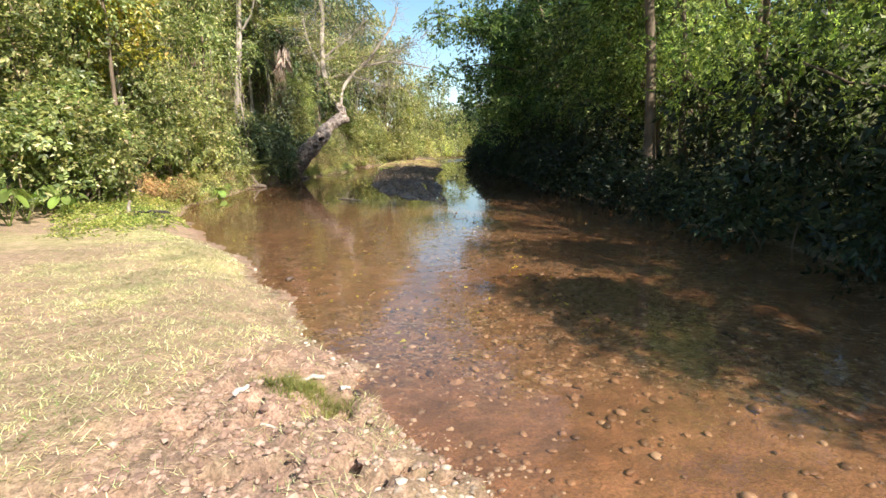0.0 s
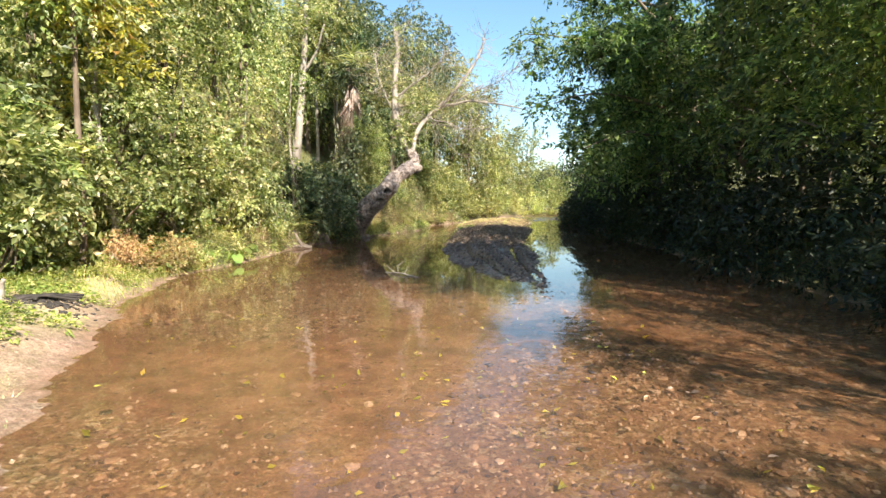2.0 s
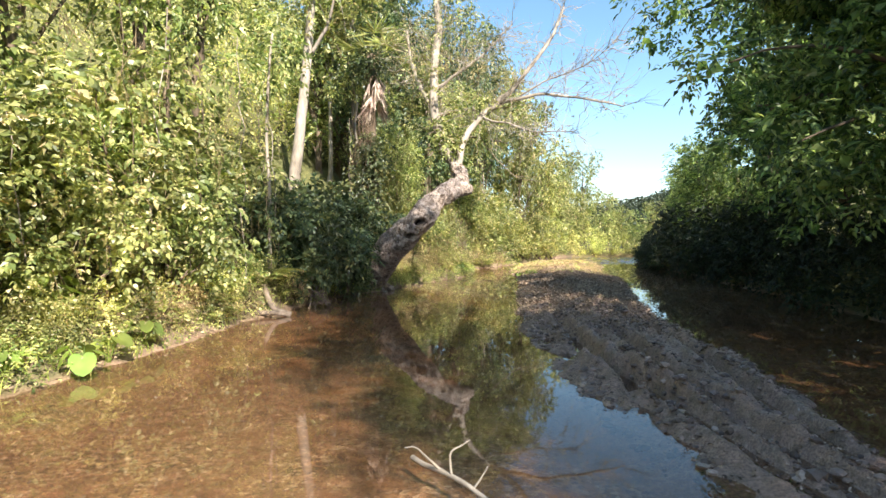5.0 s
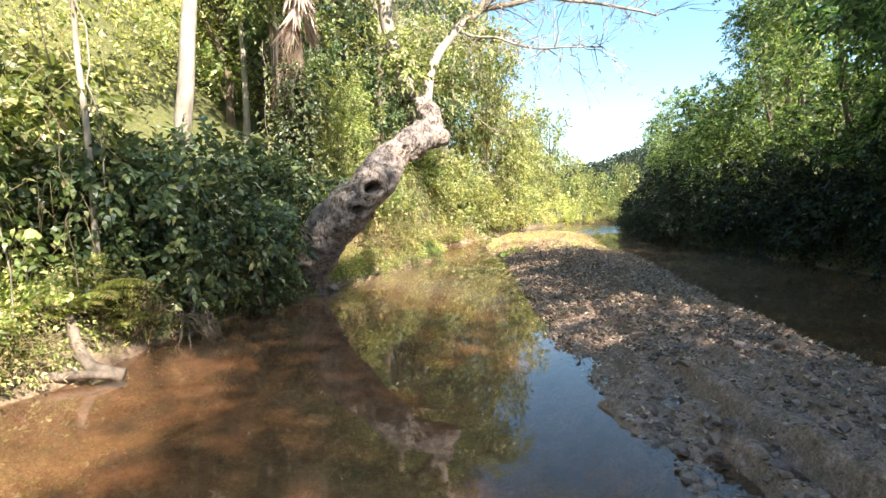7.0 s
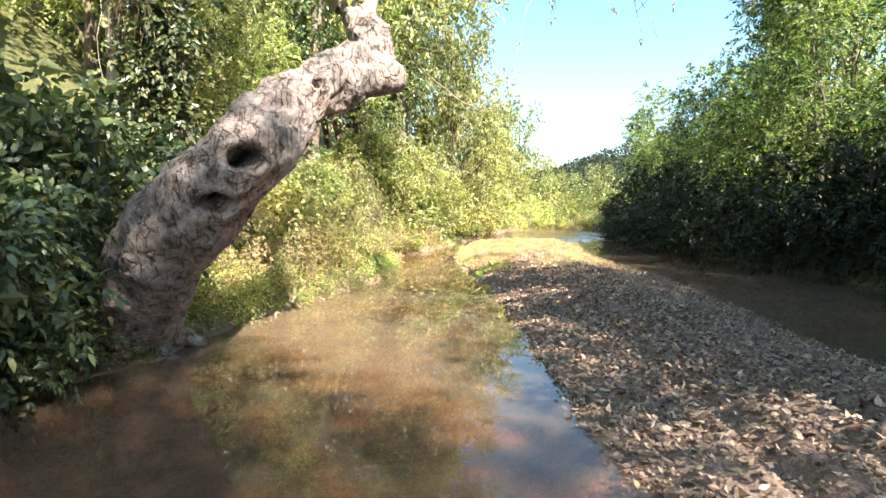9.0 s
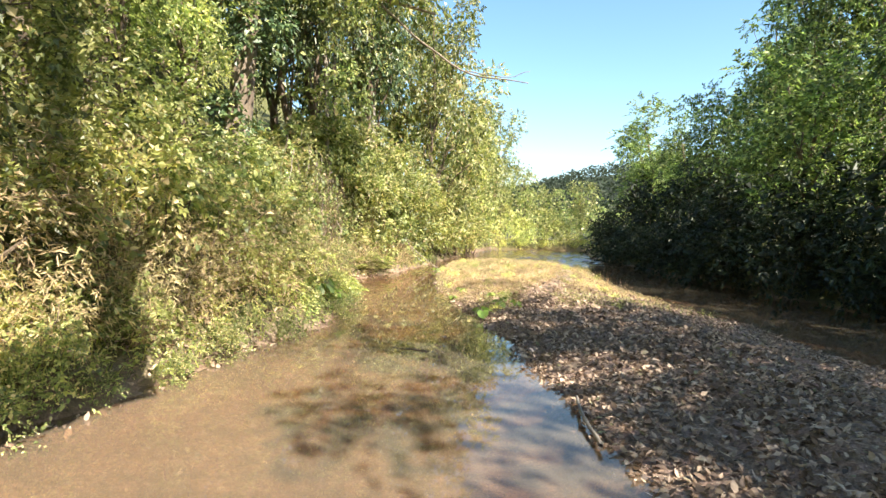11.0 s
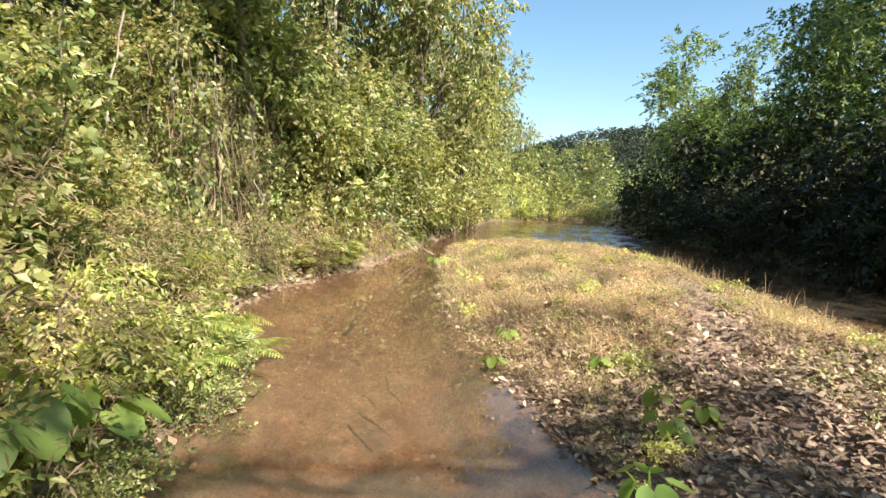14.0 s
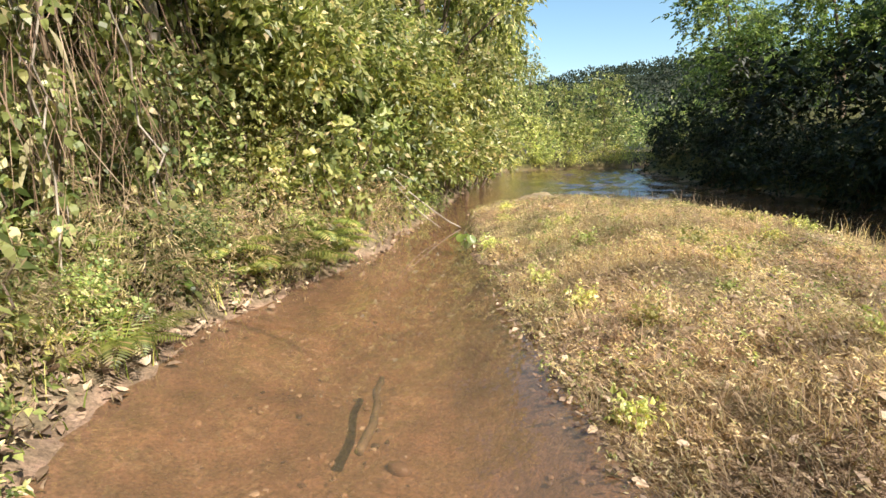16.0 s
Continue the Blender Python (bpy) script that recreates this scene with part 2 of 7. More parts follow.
    nt.links.new(clearer.outputs["Result"], haze.inputs[1])
    nt.links.new(haze.outputs[0], body.inputs["Fac"])
    nt.links.new(clear.outputs["BSDF"], body.inputs[1])
    nt.links.new(silt.outputs["BSDF"], body.inputs[2])
    mx = nt.nodes.new("ShaderNodeMixShader")
    nt.links.new(gloss.outputs["Result"], mx.inputs["Fac"])
    nt.links.new(body.outputs["Shader"], mx.inputs[1])
    nt.links.new(gl.outputs["BSDF"], mx.inputs[2])
    nt.links.new(mx.outputs["Shader"], out.inputs["Surface"])
    return m


M_GROUND = ground_material()
M_WATER = water_material()
# Deep shade under the bank trees is put into this near-black colour.
M_LEAF_SHADE = leaf_material("shade_dark_leaves", (0.007854, 0.01552, 0.006171), (0.01496, 0.02562, 0.00935), (0.03114, 0.04357, 0.01552), (0.03918, 0.04273, 0.01777), 0.22, 0.55)
M_LEAF_RIVER = leaf_material("riverside_leaves", (0.0263, 0.04549, 0.01624), (0.08685, 0.1317, 0.0424), (0.264, 0.3271, 0.1066), (0.2627, 0.2761, 0.1122), 0.4, 0.5)
M_LEAF_GLOSS = leaf_material("glossy_leaves", (0.03141, 0.05265, 0.02377), (0.0642, 0.09404, 0.03907), (0.1285, 0.1567, 0.06273), (0.2856, 0.2758, 0.1116), 0.22, 0.4)
M_LEAF_MID = leaf_material("mid_green_leaves", (0.0829, 0.1113, 0.03575), (0.1849, 0.2165, 0.07035), (0.3698, 0.369, 0.1472), (0.5863, 0.4804, 0.2815), 0.38)
M_LEAF_LIGHT = leaf_material("yellow_green_leaves", (0.1595, 0.1839, 0.05183), (0.3306, 0.3345, 0.1094), (0.5241, 0.485, 0.2017), (0.6381, 0.5239, 0.3109), 0.42)
M_LEAF_YELLOW = leaf_material("yellowing_leaves", (0.1847, 0.2177, 0.03645), (0.4155, 0.381, 0.06075), (0.5771, 0.5171, 0.1094), (0.4848, 0.2994, 0.0729), 0.4)
M_LEAF_DRY = leaf_material("withered_leaves", (0.20, 0.145, 0.08), (0.37, 0.27, 0.155), (0.53, 0.41, 0.26), (0.26, 0.24, 0.10), 0.35, 0.7)
M_LEAF_RED = leaf_material("russet_leaves", (0.209, 0.1271, 0.055), (0.3449, 0.2178, 0.099), (0.4494, 0.3388, 0.165), (0.2508, 0.2904, 0.099), 0.3, 0.6)
M_LEAF_VINY = leaf_material("vine_leaves", (0.08907, 0.1137, 0.03426), (0.202, 0.2213, 0.07346), (0.3923, 0.3829, 0.1593), (0.5467, 0.4307, 0.2449), 0.4)
M_FERN = leaf_material("fern_green", (0.09505, 0.1251, 0.02468), (0.1901, 0.2188, 0.04937), (0.3041, 0.297, 0.08639), (0.3801, 0.2814, 0.1234), 0.4)
M_BROAD = leaf_material("broad_leaf_green", (0.085, 0.14, 0.032), (0.14, 0.205, 0.048), (0.25, 0.30, 0.07), (0.46, 0.40, 0.09), 0.4, 0.35)
M_GRASS_DRY = leaf_material("straw_grass", (0.2206, 0.1431, 0.08275), (0.3774, 0.2691, 0.1655), (0.5457, 0.4236, 0.2837), (0.2322, 0.2405, 0.1005), 0.35, 0.6)
M_LAWN = leaf_material("bleached_lawn", (0.15, 0.16, 0.055), (0.40, 0.365, 0.20), (0.70, 0.615, 0.425), (0.18, 0.25, 0.07), 0.3, 0.7)
M_GRASS_GREEN = leaf_material("green_grass", (0.12, 0.17, 0.03), (0.24, 0.28, 0.06), (0.42, 0.40, 0.13), (0.50, 0.42, 0.18), 0.35, 0.6)
# Haze and shade over the far hill are put into this dull colour.
M_LEAF_FAR = leaf_material("hazed_forest_leaves", (0.0158, 0.027, 0.0158), (0.027, 0.0428, 0.0225), (0.0495, 0.0693, 0.0322), (0.0756, 0.0918, 0.0432), 0.2, 0.7)
M_BARK = bark_material("brown_bark", (0.07, 0.05, 0.035), (0.20, 0.155, 0.115))
M_BARK_PALE = bark_material("pale_bark", (0.19, 0.165, 0.145), (0.43, 0.385, 0.34), 5.0, 0.9)
M_DRIFT = bark_material("driftwood", (0.08, 0.06, 0.05), (0.24, 0.195, 0.165), 8.0, 1.5)
def old_bark():
    m, nt, bsdf, out = nodes_of("grey_pink_bark")
    fine = noise_out(nt, 24.0, 8.0, 0.72)
    mid = noise_out(nt, 5.5, 6.0, 0.65)
    big = noise_out(nt, 1.7, 3.0, 0.5)
    tone = ramp(nt, mid, [(0.33, (0.14, 0.112, 0.098)), (0.45, (0.29, 0.245, 0.218)), (0.58, (0.39, 0.338, 0.308)), (0.7, (0.48, 0.44, 0.415))])
    grain = ramp(nt, fine, [(0.34, (0.55, 0.52, 0.50)), (0.5, (0.95, 0.94, 0.93)), (0.66, (1.15, 1.14, 1.13))])
    patch = ramp(nt, big, [(0.38, (0.62, 0.60, 0.62)), (0.62, (1.12, 1.04, 0.98))])
    c = mix_rgb(nt, 1.0, mix_rgb(nt, 1.0, tone, grain, "MULTIPLY"), patch, "MULTIPLY")
    tc = nt.nodes.new("ShaderNodeTexCoord")
    warp = node(nt, "ShaderNodeTexNoise", Scale=3.0, Detail=4.0)
    nt.links.new(tc.outputs["Object"], warp.inputs["Vector"])
    bend = mix_rgb(nt, 0.35, tc.outputs["Object"], warp.outputs["Color"], "ADD")
    stretch = nt.nodes.new("ShaderNodeMapping")
    stretch.inputs["Rotation"].default_value = (0.0, radians(38), 0.0)
    stretch.inputs["Scale"].default_value = (9.0, 9.0, 1.4)
    nt.links.new(bend, stretch.inputs["Vector"])
    split = node(nt, "ShaderNodeTexVoronoi", Scale=1.0)
    split.feature = "DISTANCE_TO_EDGE"
    nt.links.new(stretch.outputs["Vector"], split.inputs["Vector"])
    crack = ramp(nt, split.outputs["Distance"], [(0.0, (0.28, 0.24, 0.22)), (0.05, (0.75, 0.72, 0.70)), (0.10, (1.0, 1.0, 1.0))])
    thin = ramp(nt, mid, [(0.48, (0.0, 0.0, 0.0)), (0.62, (1.0, 1.0, 1.0))])
    crack = mix_rgb(nt, thin, crack, (1.0, 1.0, 1.0))
    c = mix_rgb(nt, 1.0, c, crack, "MULTIPLY")
    lichen = ramp(nt, noise_out(nt, 9.0, 6.0, 0.7), [(0.55, (0.0, 0.0, 0.0)), (0.64, (0.55, 0.55, 0.55))])
    c = mix_rgb(nt, lichen, c, (0.46, 0.44, 0.41))
    # The blackness inside the deep knot holes is put into the bark colour.
    hole_attr = nt.nodes.new("ShaderNodeAttribute")
    hole_attr.attribute_name = "hole_shade"
    c = mix_rgb(nt, hole_attr.outputs["Fac"], c, (0.018, 0.014, 0.011))
    nt.links.new(c, bsdf.inputs["Base Color"])
    bsdf.inputs["Roughness"].default_value = 0.9
    add = nt.nodes.new("ShaderNodeMath")
    add.operation = "ADD"
    nt.links.new(fine, add.inputs[0])
    nt.links.new(crack, add.inputs[1])
    bump(nt, bsdf, add.outputs[0], 0.9, 0.05)
    return m


M_BARK_OLD = old_bark()
M_BARK_STAINED = bark_material("stained_bark", (0.10, 0.075, 0.055), (0.31, 0.255, 0.20), 4.0, 0.7, 0.9, 0.03)
M_LITTER = dry_material("fallen_leaves", [(0.0, (0.08, 0.052, 0.036)), (0.35, (0.23, 0.155, 0.105)), (0.7, (0.42, 0.302, 0.212)), (0.95, (0.64, 0.49, 0.36)), (1.0, (0.16, 0.165, 0.055))], 0.12, 0.6)
M_PEBBLE = dry_material("river_pebbles", [(0.0, (0.05, 0.034, 0.026)), (0.4, (0.19, 0.12, 0.08)), (0.75, (0.31, 0.21, 0.14)), (1.0, (0.46, 0.38, 0.30))], 0.0, 0.55)

# ---- mesh helpers ----
class Soup:
    """Vertices and triangles gathered for one mesh."""

    def __init__(self):
        self.v, self.f, self.n = [], [], 0

    def add(self, verts, faces):
        self.v.append(np.asarray(verts, float).reshape(-1, 3))
        self.f.append(np.asarray(faces, int).reshape(-1, 3) + self.n)
        self.n += len(self.v[-1])
        return self

    def mesh(self, name, material, smooth=False):
        v, f = np.concatenate(self.v), np.concatenate(self.f)
        me = bpy.data.meshes.new(name)
        me.vertices.add(len(v))
        me.vertices.foreach_set("co", v.ravel())
        me.loops.add(f.size)
        me.loops.foreach_set("vertex_index", f.ravel())
        me.polygons.add(len(f))
        me.polygons.foreach_set("loop_start", np.arange(0, f.size, 3))
        me.polygons.foreach_set("use_smooth", np.full(len(f), smooth))
        me.update(calc_edges=True)
        me.materials.append(material)
        return me


def part(name, soup, material, parent=None, label="", smooth=False):
    ob = new(name, soup.mesh(name, material, smooth))
    if parent is not None:
        ob.parent = parent
    return tagged(ob, label)


def unit(v):
    return v / np.maximum(np.linalg.norm(v, axis=-1, keepdims=True), 1e-9)


def tube(points, radii, sides=8, cap=True, bumpy=0.0, rng=None):
    """Vertices and triangles of a round, tapered, bent branch."""
    p = np.asarray(points, float)
    r = np.broadcast_to(np.asarray(radii, float), len(p))
    t = unit(np.gradient(p, axis=0))
    ref = np.array([0.31, 0.87, 0.38])
    a = unit(np.cross(t, ref))
    b = np.cross(t, a)
    ang = np.linspace(0, 2 * np.pi, sides, endpoint=False)
    rad = r[:, None] * np.ones(sides)
    if bumpy and rng is not None:
        rad = rad * (1 + bumpy * rng.uniform(-1, 1, rad.shape))
    v = p[:, None] + rad[..., None] * (np.cos(ang)[None, :, None] * a[:, None] + np.sin(ang)[None, :, None] * b[:, None])
    k = len(p)
    i, j = np.meshgrid(np.arange(k - 1), np.arange(sides), indexing="ij")
    q = (j + 1) % sides
    A, B, C, D = i * sides + j, i * sides + q, (i + 1) * sides + q, (i + 1) * sides + j
    f = np.concatenate([np.stack([A, B, C], -1).reshape(-1, 3), np.stack([A, C, D], -1).reshape(-1, 3)])
    v = v.reshape(-1, 3)
    if cap:
        v = np.concatenate([v, p[-1:]])
        top = (k - 1) * sides
        f = np.concatenate([f, [[top + s, top + (s + 1) % sides, k * sides] for s in range(sides)]])
    return v, f


def bent(a, b, n=7, sag=0.0, wobble=0.0, rng=None):
    """A branch line from a to b that sags or bows."""
    a, b = np.asarray(a, float), np.asarray(b, float)
    s = np.linspace(0, 1, n)[:, None]
    p = a + (b - a) * s
    p[:, 2] -= sag * 4 * (s[:, 0] * (1 - s[:, 0]))
    if wobble and rng is not None:
        w = rng.normal(0, wobble, (n, 3))
        w[0] = 0
        p += w * np.sin(np.pi * np.clip(s, 0.02, 0.98))
    return p


def oval_faces(base, axis, normal, length, width, fold=0.2, curl=0.22):
    """Pointed oval leaves of four faces, bent along their length."""
    axis = unit(axis)
    side = unit(np.cross(axis, normal))
    nrm = np.cross(side, axis)
    L, W = np.asarray(length)[..., None], np.asarray(width)[..., None]
    ring = [base]
    for s, w in ((0.24, 0.40), (0.60, 0.42)):
        ring.append(base + axis * L * s + side * W * w + nrm * (W * fold - L * curl * s * s))
    ring.append(base + axis * L - nrm * L * curl)
    for s, w in ((0.60, 0.42), (0.24, 0.40)):
        ring.append(base + axis * L * s - side * W * w + nrm * (W * fold - L * curl * s * s))
    v = np.stack(ring, 1)
    k = np.arange(len(base))[:, None] * 6
    return v.reshape(-1, 3), np.concatenate([k + [0, 1, 5], k + [1, 2, 4], k + [1, 4, 5], k + [2, 3, 4]], 0)


def leaf_faces(base, axis, normal, length, width, fold=0.25, curl=0.15):
    """Pointed leaves of two faces folded along the midrib."""
    axis = unit(axis)
    side = unit(np.cross(axis, normal))
    nrm = np.cross(side, axis)
    L, W = np.asarray(length)[..., None], np.asarray(width)[..., None]
    n = len(base)
    mid = base + axis * L * 0.38 - nrm * L * curl * 0.33
    v = np.stack([base, mid + side * W * 0.5 + nrm * W * fold, base + axis * L - nrm * L * curl, mid - side * W * 0.5 + nrm * W * fold], 1)
    k = np.arange(n)[:, None] * 4
    f = np.concatenate([k + [0, 1, 2], k + [0, 2, 3]], 0)
    return v.reshape(-1, 3), f


def sprays(centre, axis, pairs, length, leaf, width, rng, droop=0.35, spread=0.9, oval=False, out=None):
    """Twigs with leaves set along both sides and one at the tip."""
    c, a = np.asarray(centre, float), unit(np.asarray(axis, float))
    n = len(c)
    up = np.array([0, 0, 0.9]) + rng.normal(0, 0.35, (n, 3)) + (0 if out is None else out * 0.7)
    side = unit(np.cross(a, up))
    nrm = np.cross(side, a)
    P, A, N, S = [], [], [], []
    for i in range(pairs):
        s = (i + 0.6) / pairs
        pos = c + a * (s * length) - np.array([0, 0, 1.0]) * (droop * length * s * s)
        for sg in (-1, 1):
            d = a * (0.55 + 0.5 * s) + side * sg * spread * rng.uniform(0.7, 1.2, (n, 1)) - np.array([0, 0, 1.0]) * droop * rng.uniform(0.2, 1.6, (n, 1)) + rng.normal(0, 0.18, (n, 3))
            P.append(pos + rng.normal(0, 0.012, (n, 3)))
            A.append(d)
            N.append(nrm + rng.normal(0, 0.35, (n, 3)))
            S.append(rng.uniform(0.55, 1.25, n))
    P.append(c + a * length - np.array([0, 0, 1.0]) * droop * length)
    A.append(a - np.array([0, 0, 1.0]) * droop)
    N.append(nrm)
    S.append(np.ones(n))
    P, A, N, S = (np.concatenate(z) for z in (P, A, N, S))
    return (oval_faces if oval else leaf_faces)(P, A, N, leaf * S, width * S)


def clump_sprays(rng, centres, radii, count, core=0, core_leaf=0.34, **kw):
    """Leafy clumps: sprays over the outer shell, turned to the light, and larger shaded leaves inside."""
    centres, radii = np.asarray(centres, float), np.asarray(radii, float)
    w = radii ** 2
    k = rng.choice(len(centres), count, p=w / w.sum())
    d = unit(rng.normal(0, 1, (count, 3)) + [0, 0, 0.35])
    r = radii[k] * rng.uniform(0.2, 1.0, count) ** 0.38
    pos = centres[k] + d * r[:, None] * [1, 1, 0.74]
    ax = d * 0.8 + rng.normal(0, 0.5, (count, 3)) + [0, 0, -0.05]
    v, f = sprays(pos, ax, rng=rng, out=d, **kw)
    if not core:
        return v, f
    k = rng.choice(len(centres), core, p=w / w.sum())
    q = centres[k] + rng.normal(0, 0.3, (core, 3)) * radii[k][:, None]
    L = core_leaf * rng.uniform(0.6, 1.3, core)
    cv, cf = leaf_faces(q, rng.normal(0, 1, (core, 3)), rng.normal(0, 1, (core, 3)), L, L * 0.75)
    return np.concatenate([v, cv]), np.concatenate([f, cf + len(v)])


def crown_points(rng, n, height, radius, low=0.3, flat=0.8):
    """Clump centres through a tree's crown, uneven on purpose."""
    out = []
    while len(out) < n:
        u = rng.uniform(-1, 1, 3)
        if not 0.16 < np.dot(u, u) < 1:
            continue
        g = 0.75 + 0.35 * math.sin(3.1 * u[0] + 1.7 * u[1] + height)
        out.append((u[0] * radius * g, u[1] * radius * g, height * (low + (1 - low) * (0.5 + 0.5 * u[2] * flat / 0.8))))
    return np.array(out)


def make_tree(name, seed, height, radius, leaf_mat, bark, sprig, pairs=4, leaf=0.16, width=0.06, clumps=26, clump_r=1.0, low=0.3, girth=0.16, lean=(0.0, 0.0), twig=0.5, droop=0.35):
    rng = np.random.default_rng(seed)
    tree = new(name)
    top = np.array([lean[0], lean[1], height * 0.82])
    line = bent((0, 0, -0.4), top, 11, 0, 0.12, rng)
    line[1:, :2] += (np.linspace(0, 1, 10) ** 2)[:, None] * rng.normal(0, 0.25, 2)
    part("trunk", Soup().add(*tube(line, np.linspace(girth, girth * 0.25, 11) * np.r_[1.35, np.ones(10)], 9, True, 0.05, rng)), bark, tree, "", True)
    c = crown_points(rng, clumps, height, radius, low)
    c[:, :2] += np.array(lean) * (c[:, 2:] / height)
    for q in c[: max(6, clumps // 3)]:
        s = np.clip(q[2] / height * 0.75, 0.15, 0.9)
        a = line[int(s * 10)]
        part("limb", Soup().add(*tube(bent(a, q, 7, -0.25, 0.08, rng), np.linspace(girth * 0.45 * (1.1 - s), 0.015, 7), 6)), bark, tree, "", True)
    crown = Soup().add(*clump_sprays(rng, c, np.full(len(c), clump_r) * rng.uniform(0.7, 1.3, len(c)), sprig, core=int(sprig * 0.45), core_leaf=leaf * 1.3, pairs=pairs, length=twig, leaf=leaf, width=width, droop=droop))
    part("crown", crown, leaf_mat, tree)
    return tree


def make_shrub(name, seed, height, radius, leaf_mat, sprig, pairs=3, leaf=0.12, width=0.055, twig=0.32, droop=0.4, stems=4, oval=False, core=0.6):
    rng = np.random.default_rng(seed)
    shrub = new(name)
    n = 17
    ang, rr = rng.uniform(0, 6.283, n), radius * np.sqrt(rng.uniform(0, 1, n)) * 0.8
    c = np.stack([rr * np.cos(ang), rr * np.sin(ang), height * rng.uniform(0.12, 0.85, n)], 1)
    for q in c[:stems]:
        part("stem", Soup().add(*tube(bent((q[0] * 0.2, q[1] * 0.2, -0.15), q, 6, -0.1, 0.05, rng), np.linspace(0.022, 0.006, 6), 5)), M_BARK, shrub)
    cr = clump_sprays(rng, c, np.full(n, 0.30 * radius) * rng.uniform(0.6, 1.4, n), sprig, core=int(sprig * core), core_leaf=leaf * 1.25, pairs=pairs, length=twig, leaf=leaf, width=width, droop=droop, oval=oval)
    part("foliage", Soup().add(*cr), leaf_mat, shrub)
    return shrub


def scatter(template, spots, label, category, group, seed, first=True):
    """Copies of a plant at spots (x, y, z, scale), each turned its own way; the template takes the first spot."""
    rng = random.Random(seed)
    for i, (x, y, z, s) in enumerate(spots):
        m = pose(x, y, z, rng.uniform(-5, 5), rng.uniform(-5, 5), rng.uniform(0, 360))
        if i == 0 and first:
            template.matrix_basis = m
            ob = template
        else:
            ob = copy_thing(template, m)
        ob.scale = (s * rng.uniform(0.9, 1.1), s * rng.uniform(0.9, 1.1), s * rng.uniform(0.9, 1.12))
        tagged(ob, label, category, group)


# ---- ground, river bed, banks and hills ----
TABLE = np.random.default_rng(7).random((256, 256))


def vnoise(x, y, scale, shift=0):
    """Smooth noise from 0 to 1, about one swing in every scale metres."""
    x, y = np.asarray(x, float) / scale + 31.7 * shift, np.asarray(y, float) / scale + 17.3 * shift
    i, j = np.floor(x).astype(int), np.floor(y).astype(int)
    u, v = x - i, y - j
    u, v = u * u * (3 - 2 * u), v * v * (3 - 2 * v)
    g = lambda a, b: TABLE[a % 256, b % 256]
    return (g(i, j) * (1 - u) + g(i + 1, j) * u) * (1 - v) + (g(i, j + 1) * (1 - u) + g(i + 1, j + 1) * u) * v


def left_shore(y):
    return np.interp(y, [-60, -10, 0, 2.6, 4.4, 6.7, 9.5, 13, 16.5, 19.5, 24, 29, 32, 34.5, 35.5, 36.4, 38.3, 40, 42, 45, 46.2, 48, 49.5, 50.7, 52, 54, 57, 62, 68, 72, 120], [12, 5, 2.3, 1.15, 0.1, -0.9, -2.4, -4.5, -6.4, -7.5, -7.6, -7.7, -7.4, -7.0, -6.5, -6.5, -6.0, -5.5, -4.7, -4.35, -4.6, -5.3, -5.05, -4.45, -3.65, -3.0, -1.9, -0.5, 1.0, 3.0, 12])


def right_shore(y):
    return np.interp(y, [-60, -10, 0, 8, 20, 35, 50, 58, 64, 70, 78, 120], [22, 12, 8.8, 7.4, 6.6, 6.8, 7.0, 7.6, 8.2, 9.4, 18, 60])


def bar_left(y):
    return np.interp(y, [17.5, 19, 20.5, 22.5, 24, 27, 30, 36, 41, 44, 47, 49, 51, 54, 57, 60.5], [1.7, 1.3, 0.3, -0.5, -0.9, -1.2, -1.45, -1.5, -1.55, -1.85, -2.3, -2.25, -2.1, -1.75, -1.2, 1.4])


def bar_right(y):
    return np.interp(y, [17.5, 20, 24, 28, 33, 38, 42, 46, 50, 53, 56, 58, 60.5], [1.8, 1.85, 2.1, 1.9, 2.1, 2.6, 3.1, 2.8, 3.1, 3.8, 3.4, 2.7, 1.5])


def smooth(a, b, x):
    s = np.clip((x - a) / (b - a), 0, 1)
    return s * s * (3 - 2 * s)


